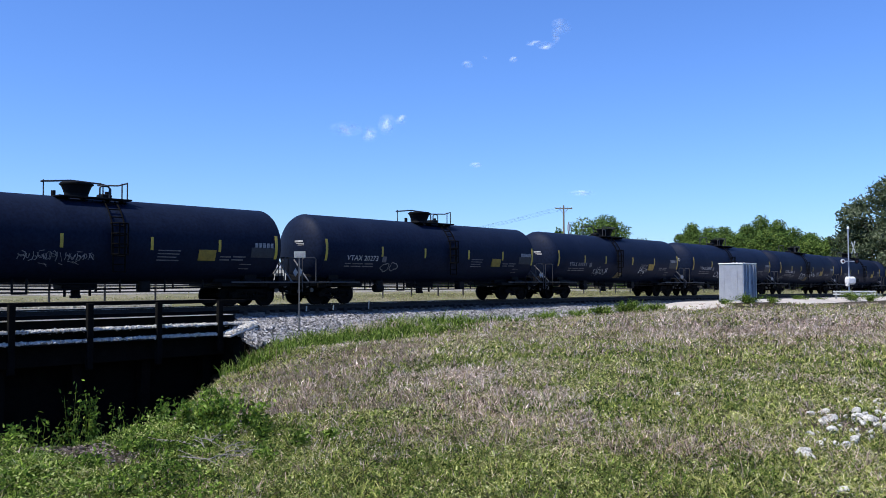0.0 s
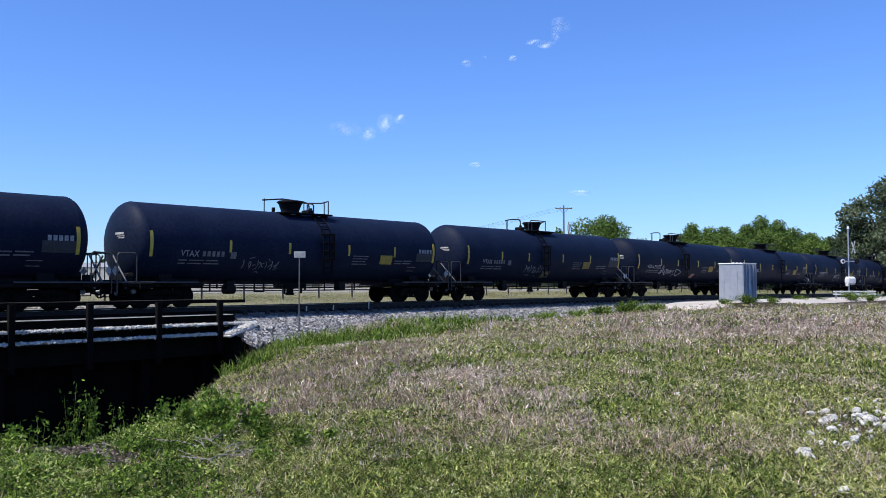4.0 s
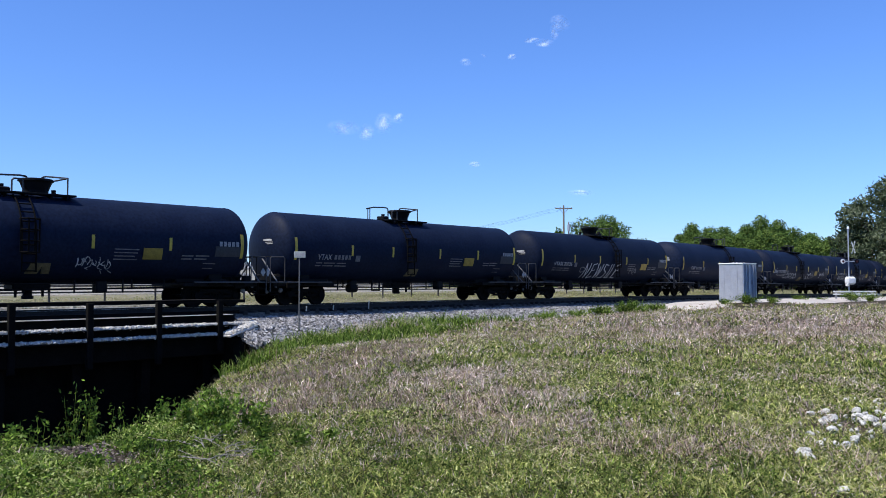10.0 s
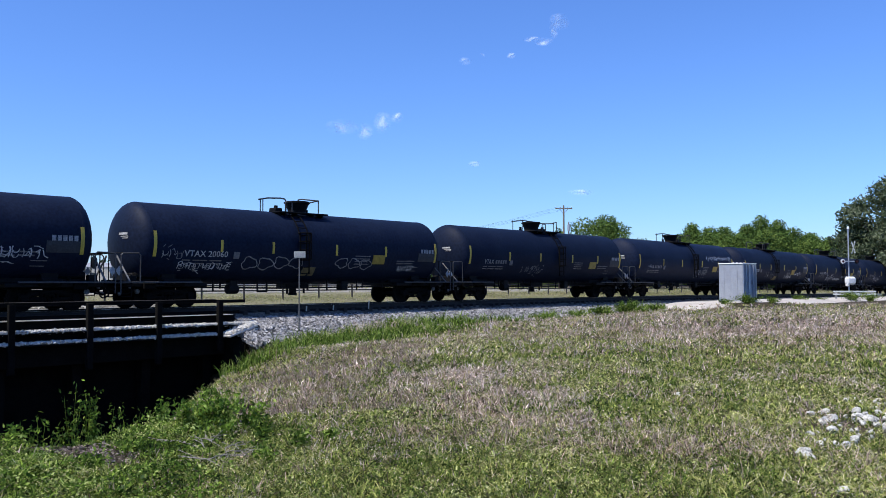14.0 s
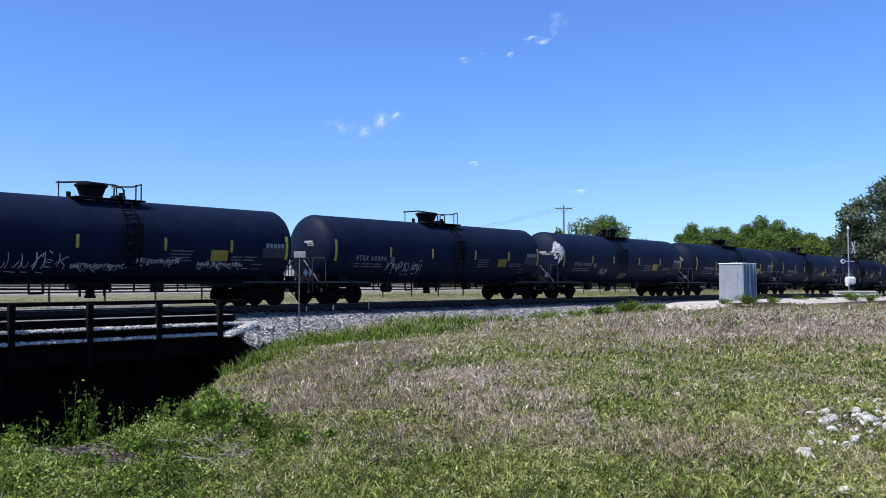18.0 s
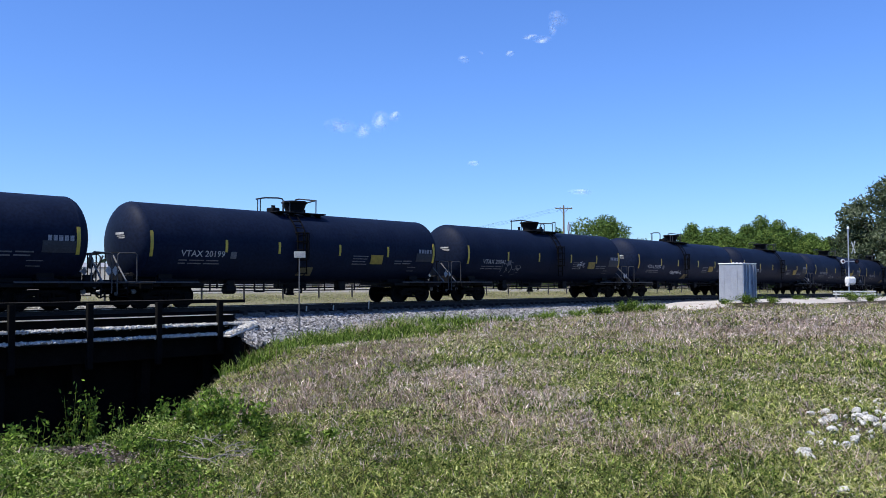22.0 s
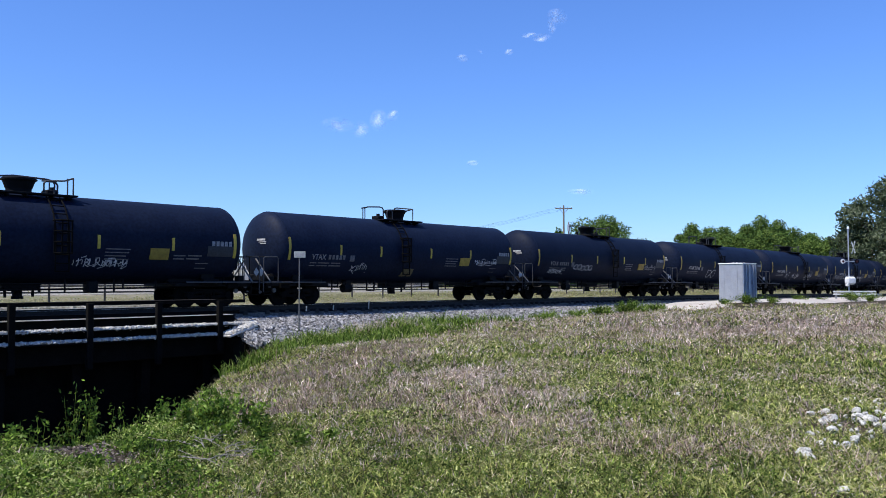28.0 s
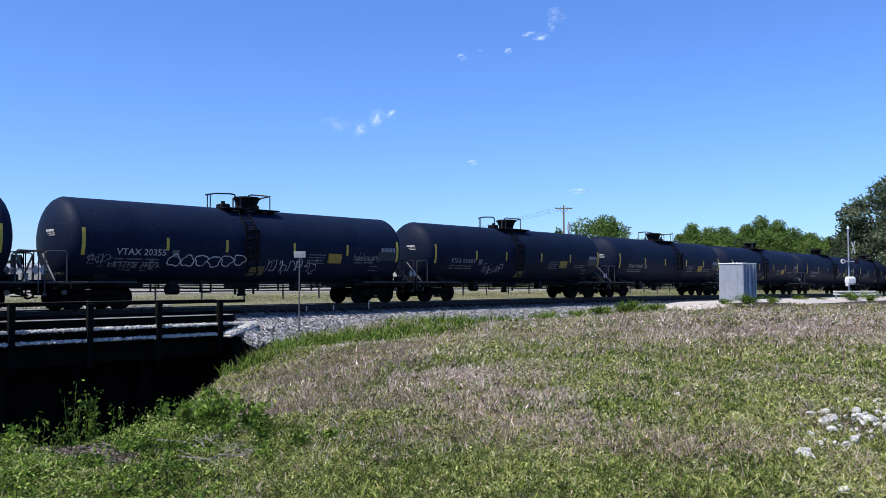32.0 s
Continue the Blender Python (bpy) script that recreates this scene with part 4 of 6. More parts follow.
def build_shared_marks():
    made = {}
    made["data_stencil"] = [finish(bars([(-6.5, -6.15, 1.86), (-6.05, -5.4, 1.86), (-5.3, -4.75, 1.86), (-6.5, -6.2, 1.74), (-6.1, -5.5, 1.74), (-5.4, -4.7, 1.74)]), "data_stencil", M_GREYST)]
    made["weight_stencil"] = [finish(bars([(2.3, 3.25, 2.2), (2.3, 3.2, 2.08), (2.3, 3.1, 1.96), (2.3, 3.22, 1.84)], 0.04), "weight_stencil", M_GREYST)]
    made["test_stencil"] = [finish(bars([(5.0, 5.5, 2.02), (5.6, 6.2, 2.03), (5.0, 5.45, 1.9), (5.55, 6.1, 1.91)], 0.05), "test_stencil", M_GREYST)]
    bm = bars([(6.0, 6.55, 1.74), (6.02, 6.5, 1.56)], 0.03)
    made["stencil_frame"] = [finish(bm, "stencil_frame", M_GREYST)]
    bm = bmesh.new()
    side_patch(bm, 6.45, 7.6, 2.02, 2.42, off=0.016)
    made["tare_panel"] = [finish(bm, "tare_panel", M_TARE)]
    made["tare_stencil"] = [finish(bars([(6.62 + 0.19 * q, 6.76 + 0.19 * q, 2.52) for q in range(5)], 0.19), "tare_stencil", M_WORN)]
    bm = bmesh.new()
    side_patch(bm, -4.22, -3.95, 1.95, 2.22, off=0.014)
    made["inspection_square"] = [finish(bm, "inspection_square", M_GREYST)]
    # three lines on the left head
    bm = bmesh.new()
    for z, y0, y1, th in ((2.83, -0.72, -0.22, 0.085), (2.73, -0.78, -0.34, 0.03), (2.66, -0.78, -0.44, 0.03)):
        for k in range(6):
            vs = []
            ya, yb = y0 + (y1 - y0) * k / 6, y0 + (y1 - y0) * (k + 1) / 6
            for y, zz in ((ya, z - th / 2), (yb, z - th / 2), (yb, z + th / 2), (ya, z + th / 2)):
                q = min(0.999, math.hypot(y, zz - ZC) / R)
                vs.append(bm.verts.new((-HALF - DISH * math.sqrt(1 - q * q) - 0.025, y, zz)))
            bm.faces.new(vs)
    made["head_stencil"] = [finish(bm, "head_stencil", M_WHITE)]
    bm = bmesh.new()
    side_patch(bm, 0.6, 1.15, 1.36, 1.68, off=0.02, slant=0.2)
    made["slanted_panel"] = [finish(bm, "slanted_panel", M_PINK)]
    bm = bmesh.new()
    side_patch(bm, -0.62, -0.2, 1.3, 1.66, off=0.02, slant=0.1)
    side_patch(bm, -0.08, 0.2, 1.3, 1.66, off=0.02, slant=-0.06)
    made["folded_panel"] = [finish(bm, "folded_panel", M_TAN)]
    return {k: v[0] for k, v in made.items()}


SHARED = build_shared_marks()
# on some cars the short strips sit farther along the tank
STRIP_SHIFT = {-4.45: -0.35, -1.85: -0.45, 1.5: -0.33, 4.5: -0.28}
for k in (2, 4, 6, 10, 16, 32):
    for ob in CARS[k + 1].children:
        if ob.name.startswith("reflective_strip"):
            mid = sum(v.co.x for v in ob.data.vertices) / len(ob.data.vertices)
            ob.location.x = sum(d for x, d in STRIP_SHIFT.items() if abs(x - mid) < 0.05)
for k, car in enumerate(CARS):
    i = k - 1
    for nm, me in SHARED.items():
        if nm in ("slanted_panel", "folded_panel"):
            if car["style"] == "M" and (nm == "slanted_panel") == (i in (7, 34)):
                part(nm, me, None, car, "faded red slanted panel" if i in (7, 34) else "dirty tan folded panel")
            continue
        if nm == "head_stencil":
            tagged(part(nm, me, None, car, "white stencilled lines on the tank head"), kind="stuff")
        else:
            tagged(part(nm, me, None, car), kind="stuff" if nm.endswith("stencil") else "")
    number, tags = MARKS.get(i, (None, []))
    if number:
        part("reporting_mark", letters("VTAX " + number, -6.45, 2.0, 0.24, 1.95), M_WHITE, car, "white stencilled letters and numbers")
    else:
        part("reporting_mark", letters("VTAX", -6.45, 2.0, 0.24, 0.8), M_WORN, car, "worn pale stencilled letters")
        tagged(part("number_stencil", bars([(-5.5 + 0.21 * q, -5.36 + 0.21 * q, 2.12) for q in range(5)], 0.2), M_GREYST, car), kind="stuff")
    for n, (x0, x1, z0, z1, st, br) in enumerate(tags):
        part("graffiti_tag", tag_scribble(i * 17 + n, x0, x1, z0, z1, st), M_SPRAY if br else M_SPRAYG, car, "white spray-painted graffiti" if br else "faded grey graffiti")["kind"] = "stuff"
    if i == 13:
        part("graffiti_tag", big_word(-3.0, 1.3, 1.3, 2.2), M_SPRAY, car, "tall white spray-painted capitals")
    words = " and a white number" if number else ""
    if i == 22:
        words = " and a white star-shaped tag"
    elif i == 13:
        words = " and tall white graffiti capitals"
    elif tags:
        words = " and graffiti" if not number else ", white number and graffiti"
    tagged(car, "black rail tank car with yellow strips" + words)

# ---- things beside the track ----



def signal_cabinet():
    x, y = 20.05, 58.0
    th = float(np.interp(38, _s, _th))
    z = ground_at(x, y)
    c = thing("signal_cabinet", "grey galvanised steel railway equipment cabinet on a gravel pad", "cabinet", Matrix.Translation((x, y, z - 0.04)) @ Matrix.Rotation(th, 4, "Z"))
    lx, ly = 2.24, 1.64
    bm = bmesh.new()
    box(bm, (0, 0, 1.36), (lx, ly, 2.5), 0.02)
    part("body", bm, M_GALV, c, "pale galvanised sheet walls")
    bm = bmesh.new()
    box(bm, (0, 0, 2.645), (lx + 0.1, ly + 0.1, 0.07), 0.02)
    for k in range(4):
        rod(bm, (-0.9 + 0.6 * k, -0.1, 2.66), (-0.9 + 0.6 * k, -0.1, 2.75), 0.05, 8)
    part("roof_cap", bm, M_SIGNW, c, "white sheet-metal roof cap")
    bm = bmesh.new()
    box(bm, (0, 0, 0.05), (lx + 0.1, ly + 0.1, 0.14), 0.01)
    part("base", bm, M_CONC, c)
    for x, w, d in ((-lx / 2 + 0.05, 0.1, 0.06), (-0.72, 0.07, 0.12), (-0.28, 0.07, 0.12), (0.42, 0.09, 0.16), (0.85, 0.07, 0.12), (lx / 2 - 0.05, 0.1, 0.06)):
        bm = bmesh.new()
        box(bm, (x, -ly / 2 - d / 2 + 0.006, 1.36), (w, d, 2.42), 0.012)
        part("rib", bm, M_GALV, c)
    d = bmesh.new()
    box(d, (0.06, -ly / 2 - 0.014, 1.35), (0.58, 0.04, 2.15), 0.01)
    dr = part("door", d, M_GALV, c, "flush sheet steel door")
    bm = bmesh.new()
    rod(bm, (0.28, -ly / 2 - 0.06, 1.25), (0.28, -ly / 2 - 0.06, 1.5), 0.02, 8)
    part("handle", bm, M_DARK, dr)
    for y in (-0.45, 0.0, 0.45):
        bm = bmesh.new()
        box(bm, (-lx / 2 - 0.004, y, 1.36), (0.014, 0.03, 2.4), 0.003)
        part("panel_seam", bm, M_GALV, c)


signal_cabinet()


def crossing_signal():
    x, y = 35.26, 74.0
    z = ground_at(x, y)
    c = thing("crossing_signal", "grey railway crossing mast with flashing lights, crossbuck and gate box", "crossing signal", Matrix.Translation((x, y, z)) @ Matrix.Rotation(radians(12), 4, "Z"))
    top = 5.62 - z
    bm = bmesh.new()
    lathe(bm, [(0.0, 0.2), (0.15, 0.2), (0.2, 0.065), (top - 0.1, 0.055), (top, 0.04)], 12, "Z")
    part("mast", bm, M_GALV, c)
    bm = bmesh.new()
    rod(bm, (0, 0, top), (0, 0, top + 0.22), 0.12, 10, 0.06)
    part("bell", bm, M_SIGNW, c, "pale bell on the mast's top")
    for a in (52, -52):
        bm = bmesh.new()
        box(bm, (0, 0, 0), (1.3, 0.03, 0.2), 0.006, Matrix.Translation((0.42, -0.1, 3.98 - z)) @ Matrix.Rotation(radians(72), 4, "Z") @ Matrix.Rotation(radians(a), 4, "Y"))
        part("crossbuck_board", bm, M_PLATE, c, "white crossbuck board")
    bm = bmesh.new()
    rod(bm, (-0.75, -0.1, 2.78 - z), (0.75, -0.1, 2.78 - z), 0.05, 8)
    part("light_arm", bm, M_GALV, c)
    for sx in (-0.68, 0.68):
        bm = bmesh.new()
        rod(bm, (sx, -0.12, 2.78 - z), (sx, -0.2, 2.78 - z), 0.2, 18)
        li = part("light_background", bm, M_SIGNW if sx < 0 else M_DARK, c, "round light hood")
        bm = bmesh.new()
        rod(bm, (sx, -0.2, 2.78 - z), (sx, -0.24, 2.78 - z), 0.1, 14)
        part("lens", bm, M_REDL, li, "dark red lens")
    bm = bmesh.new()
    box(bm, (0.0, -0.18, 1.12 - z), (0.95, 0.5, 0.68), 0.16)
    box(bm, (-0.3, -0.2, 0.78 - z), (0.25, 0.3, 0.3), 0.05)
    part("gate_mechanism", bm, M_SIGNW, c, "white gate mechanism box")
    bm = bmesh.new()
    box(bm, (0.55, -0.25, 1.15 - z), (0.45, 0.12, 0.3), 0.03)
    part("counterweight", bm, M_DARK, c)


crossing_signal()


def barrier():
    x, y = 35.2, 73.0
    z = ground_at(x, y)
    b = thing("road_barrier", "low white two-rail road barrier beside the crossing", "barrier", Matrix.Translation((x, y, z)) @ Matrix.Rotation(radians(2), 4, "Z"))
    for h in (0.17 - z, -0.06 - z):
        bm = bmesh.new()
        box(bm, (0.05, 0, h), (3.75, 0.1, 0.13), 0.02)
        part("rail", bm, M_SIGNW, b, "white painted rail")
    for sx in (-1.5, 0.2, 1.6):
        bm = bmesh.new()
        box(bm, (sx, 0.1, (0.2 - z) / 2), (0.14, 0.12, 0.2 - z), 0.015)
        part("post", bm, M_CONC, b)


barrier()


SIGN_S = -12.52


def small_sign():
    p = track(SIGN_S, 3.6)
    z = ground_at(p.x, p.y)
    zb = -0.75
    s = thing("trackside_sign", "small white sign on a thin grey metal post in the ballast", "sign", Matrix.Translation((p.x, p.y, zb)))
    bm = bmesh.new()
    box(bm, (0, 0, 1.38), (0.05, 0.035, 3.16), 0.006)
    part("post", bm, M_POST, s)
    bm = bmesh.new()
    box(bm, (0.02, -0.03, 2.86), (0.46, 0.02, 0.25), 0.006)
    pl = part("plate", bm, M_PLATE, s, "white sign plate")
    for k, w in enumerate((0.08, 0.11, 0.08)):
        bm = bmesh.new()
        box(bm, (-0.11 + 0.13 * k, -0.044, 2.86), (w, 0.006, 0.12))
        part("lettering_bar", bm, M_SIGNG, pl)


small_sign()
for s, lat, h in ((-7.05, 1.75, 0.4), (-9.3, 1.9, 0.24), (-10.8, 1.9, 0.22)):
    p = track(s, lat, -0.24)
    bm = bmesh.new()
    box(bm, (0, 0, h / 2), (0.055, 0.03, h), 0.006)
    ob = new("marker_stake", finish(bm, "marker_stake", M_PLATE))
    ob.matrix_basis = Matrix.Translation(p) @ pose(0, 0, 0, 3, 2, 40)
    tagged(ob, "short white marker stake standing in the ballast", "stake", "marker stakes")


def utility_pole(x, y, top, arm, name="utility_pole"):
    z = ground_at(x, y)
    c = thing(name, "weathered wooden utility pole with a crossarm", "utility pole", Matrix.Translation((x, y, z)), "utility poles")
    bm = bmesh.new()
    rod(bm, (0, 0, -0.2), (0, 0, top - z), 0.17, 12, 0.11)
    part("pole", bm, M_POLE, c)
    bm = bmesh.new()
    box(bm, (0, -0.14, top - z - 0.45), (arm, 0.1, 0.13), 0.012)
    rod(bm, (-0.6, -0.14, top - z - 0.5), (0, -0.1, top - z - 1.2), 0.025, 6)
    rod(bm, (0.6, -0.14, top - z - 0.5), (0, -0.1, top - z - 1.2), 0.025, 6)
    part("crossarm", bm, M_POLE, c)
    for sx in (-0.46, -0.2, 0.2, 0.46):
        bm = bmesh.new()
        lathe(bm, [(0, 0.03), (0.1, 0.05), (0.14, 0.06), (0.2, 0.03)], 8, "Z", (sx * arm, -0.14, top - z - 0.38))
        part("insulator", bm, M_GALV, c)
    return c


utility_pole(17.05, 120.0, 11.8, 2.4)
pole2 = thing("service_pole", "short grey service pole beside the utility pole", "utility pole", Matrix.Translation((17.6, 119.0, ground_at(17.6, 119.0))), "utility poles")
bm = bmesh.new()
rod(bm, (0, 0, -0.2), (0, 0, 9.6), 0.12, 10, 0.09)
part("pole", bm, M_POLE, pole2)
bm = bmesh.new()
rod(bm, (0.0, -0.2, 8.3), (0.0, -0.2, 9.2), 0.22, 12)
part("transformer", bm, M_GALV, pole2, "grey can-shaped transformer")
utility_pole(-20.0, 140.0, 7.4, 1.8)
wire_set = thing("power_line", "thin dark overhead wires between utility poles", "wire")
for k, sx in enumerate((-1.1, -0.48, 0.48, 1.1)):
    cu = bmesh.new()
    a, b = Vector((17.05 + sx, 119.86, 11.5)), Vector((-20.0 + sx * 0.75, 139.86, 7.1))
    pts = [a.lerp(b, t / 16) - Vector((0, 0, 1.3 * 4 * (t / 16) * (1 - t / 16))) for t in range(17)]
    for p, q in zip(pts, pts[1:]):
        rod(cu, p, q, 0.009, 5)
    part("wire", cu, M_DARK, wire_set)

# fence beyond the track
fence = thing("board_fence", "long dark weathered board fence along the far field", "fence")
bm = bmesh.new()
box(bm, (0, 0, 0.5), (0.09, 0.09, 1.35), 0.01)
post_mesh = finish(bm, "fence_post", M_FENCE)
bm = bmesh.new()
box(bm, (0, 0, 0), (2.98, 0.04, 0.085), 0.006)
board_mesh = finish(bm, "fence_board", M_FENCE)
for k in range(46):
    s = -45 + 3.0 * k
    for nm, me, ds, h in (("post", post_mesh, 0, 0.0), ("board", board_mesh, 1.5, 1.0), ("board", board_mesh, 1.5, 0.66)):
        ob = part(nm, me, None, fence)
        p = track(s + ds, -14.0)
        th = float(np.interp(s + ds, _s, _th))
        ob.matrix_basis = Matrix.Translation((p.x, p.y, ground_at(p.x, p.y) + h)) @ Matrix.Rotation(th, 4, "Z")

# gravel road past the cabinet to the crossing
def gravel_strip():
    v, f = [], []
    sl = list(np.arange(8, 60, 1.0)) + list(np.arange(60, 200, 4))
    prof = [(2.5, -0.42), (3.2, -0.34), (4.2, -0.3), (5.6, -0.31), (7.0, -0.36), (8.6, -0.6)]
    r = random.Random(2)
    for s in sl:
        share = float(sstep(12, 24, np.array(s)))
        for k, (lat, up) in enumerate(prof):
            q = track(s, lat, up)
            g = ground_at(q.x, q.y)
            q.z = g - 0.06 + share * (max(q.z, g + 0.03) - g + 0.06) + r.uniform(-0.015, 0.015)
            if k in (0, len(prof) - 1):
                q.z = min(q.z, g - 0.05)
            v.append(tuple(q))
    n = len(prof)
    for i in range(len(sl) - 1):
        for k in range(n - 1):
            f.append((i * n + k, (i + 1) * n + k, (i + 1) * n + k + 1, i * n + k + 1))
    tagged(new("gravel_road", from_arrays("gravel_road", v, np.array(f), M_GRAVEL)), "pale gravel service road beside the track", "road", kind="structure")


gravel_strip()
far_road = sweep("far_yard", list(np.arange(-160, 130, 4)), [(-30.0, -0.35), (-30.4, 0.1), (-46.5, 0.34), (-60, 0.36), (-112, 0.36), (-113, 0.0)], M_YARD, jitter=0.02)
tagged(new("far_yard", far_road), "pale bare gravel yard beyond the fence", "road", kind="structure")


def pasture_sheet():
    sl, ll = np.arange(-160, 170, 3.0), np.array([-3.6, -5, -7, -9, -12, -15, -18, -22, -26, -30.2])
    q = np.array([tuple(track(a, b)) for a in sl for b in ll])
    q[:, 2] = ground_z(q[:, 0], q[:, 1]) + 0.05
    n, m = len(sl), len(ll)
    i, j = np.meshgrid(np.arange(n - 1), np.arange(m - 1), indexing="ij")
    f = np.stack([i * m + j, i * m + j + 1, (i + 1) * m + j + 1, (i + 1) * m + j], -1).reshape(-1, 4)
    tagged(new("pasture", from_arrays("pasture", q, f[:, ::-1], M_MEADOW, True)), "short dry beige and green pasture beyond the track", "ground", kind="structure")


pasture_sheet()
xr = thing("road_crossing", "concrete crossing panels between the rails", "crossing", kind="structure")
for k in range(4):
    for lat, w in ((-1.25, 0.7), (0.0, 1.3), (1.35, 0.8)):
        bm = bmesh.new()
        box(bm, (0, 0, -0.12), (2.4, w, 0.22), 0.015)
        ob = part("panel", bm, M_CONC, xr)
        ob.matrix_basis = track_pose(70 + 2.44 * k) @ Matrix.Translation((0, -lat, 0))


# low pale buildings far beyond the track
def shed(x, y, w, d, h, turn, seed):
    r = random.Random(seed)
    z = ground_at(x, y)
    b = thing("metal_shed", "long low cream metal-sided building across the far field", "building", Matrix.Translation((x, y, z)) @ Matrix.Rotation(radians(turn), 4, "Z"), "far sheds")
    for name, c, sz in (("wall", (0, -d / 2, h / 2), (w, 0.15, h)), ("wall", (0, d / 2, h / 2), (w, 0.15, h)), ("wall", (-w / 2, 0, h / 2), (0.15, d - 0.15, h)), ("wall", (w / 2, 0, h / 2), (0.15, d - 0.15, h))):
        bm = bmesh.new()
        box(bm, c, sz, 0.02)
        part(name, bm, M_SHED, b)
    bm = bmesh.new()
    for sgn in (-1, 1):
        box(bm, (0, sgn * d / 4, h + 0.42), (w + 0.6, d / 2 + 0.45, 0.12), 0.02, Matrix.Translation((0, sgn * d / 4, h + 0.42)) @ Matrix.Rotation(sgn * -0.16, 4, "X") @ Matrix.Translation((0, -sgn * d / 4, -h - 0.42)))
    part("roof", bm, M_ROOF, b, "shallow grey metal roof")
    n = int(w / 3)
    for k in range(n):
        bm = bmesh.new()
        xx = -w / 2 + w * (k + 0.5) / n
        if r.random() < 0.25:
            box(bm, (xx, -d / 2 - 0.09, 1.2), (1.9, 0.06, 2.4), 0.01)
            part("door", bm, M_ROOF, b)
        else:
            box(bm, (xx, -d / 2 - 0.09, h * 0.6), (1.1, 0.06, 0.9), 0.01)
            part("window", bm, M_PANE, b)


for k, (x, y, w) in enumerate(((-76, 158, 17), (-55, 150, 20), (-33, 152, 18), (-12, 156, 19))):
    shed(x, y, w, 9, 3.4, 8 - 3 * k, k)

# ---- trees ----


def leaf_cloud(lobes, count, size, seed, droop=0.0):
    """Many small leaf clumps on the shells of lobes (centre, radii)."""
    r = np.random.default_rng(seed)
    w = np.array([rx * ry + ry * rz + rx * rz for _, (rx, ry, rz) in lobes])
    pick = r.choice(len(lobes), count, p=w / w.sum())
    c = np.array([l[0] for l in lobes])[pick]
    rad = np.array([l[1] for l in lobes])[pick]
    d = r.normal(size=(count, 3))
    d /= np.linalg.norm(d, axis=1)[:, None]
    k = (r.random(count) ** 0.35)[:, None] * (0.86 + 0.28 * r.random((count, 1)))
    p = c + d * rad * k
    p[:, 2] -= droop * r.random(count)
    t = r.normal(size=(count, 3))
    t /= np.linalg.norm(t, axis=1)[:, None]
    b = np.cross(t, d + 0.5 * r.normal(size=(count, 3)))
    b /= np.linalg.norm(b, axis=1)[:, None] + 1e-9
    s = size * (0.55 + 0.9 * r.random((count, 1)))
    v = np.stack([p - t * s, p + b * s * 0.55 + t * s * 0.1, p + t * s, p - b * s * 0.5 - t * s * 0.15], 1).reshape(-1, 3)
    f = np.arange(count * 4).reshape(-1, 4)
    return v, f


def tree(name, label, x, y, base, top, width, seed, leaf, lobes_n=9, count=5000, size=0.4, depth=None, low=0.25, group="trees", lobe_r=(0.2, 0.3), core=0.42):
    r = random.Random(seed)
    t = thing(name, label, "tree", Matrix.Translation((x, y, base)), group)
    h = top - base
    dw = depth or width
    lobes = []
    for k in range(lobes_n):
        a = 2 * math.pi * k / lobes_n + r.uniform(-0.4, 0.4)
        zz = r.uniform(low, 0.8)
        m = (1 - abs(zz - 0.45) * 0.7) * r.uniform(0.6, 0.95)
        rr = r.uniform(*lobe_r) * width
        lobes.append(((m * width / 2 * math.cos(a), m * dw / 2 * math.sin(a), zz * h), (rr, rr, rr * r.uniform(0.6, 0.9))))
    for _ in range(2):
        lobes.append(((r.uniform(-0.1, 0.1) * width, 0, h * 0.84), (width * 0.2, width * 0.2, h * 0.16)))
    lobes.append(((0, 0, h * 0.55), (width * core, dw * core, h * core * 0.86)))
    bm = bmesh.new()
    rod(bm, (0, 0, -0.3), (r.uniform(-0.2, 0.2), 0, h * 0.45), 0.028 * h, 9, 0.018 * h)
    part("trunk", bm, M_BARK, t)
    for c, _ in lobes[:lobes_n:2]:
        bm = bmesh.new()
        mid = Vector((c[0] * 0.45, c[1] * 0.45, h * 0.42 + (c[2] - h * 0.42) * 0.45))
        rod(bm, (0, 0, h * 0.3), mid, 0.014 * h, 7, 0.01 * h)
        rod(bm, mid, c, 0.01 * h, 6, 0.004 * h)
        part("limb", bm, M_BARK, t)
    v, f = leaf_cloud(lobes, count, size, seed)
    part("crown", from_arrays("crown", v, f, leaf), None, t, "crown of many small leaves")
    return t


def px_tree(px, py_top, dist, width_px, seed, leaf=None, **kw):
    """Places a tree by its bearing and height above the horizon."""
    x, top = (px - 784) / 1507 * dist, 1.02 + (499 - py_top) / 1507 * dist
    return tree(kw.pop("name", "oak_tree"), kw.pop("label", "broad green leafy tree beyond the railway"), x, dist, ground_at(x, dist), top, width_px / 1507 * dist, seed, leaf or M_LEAF, **kw)


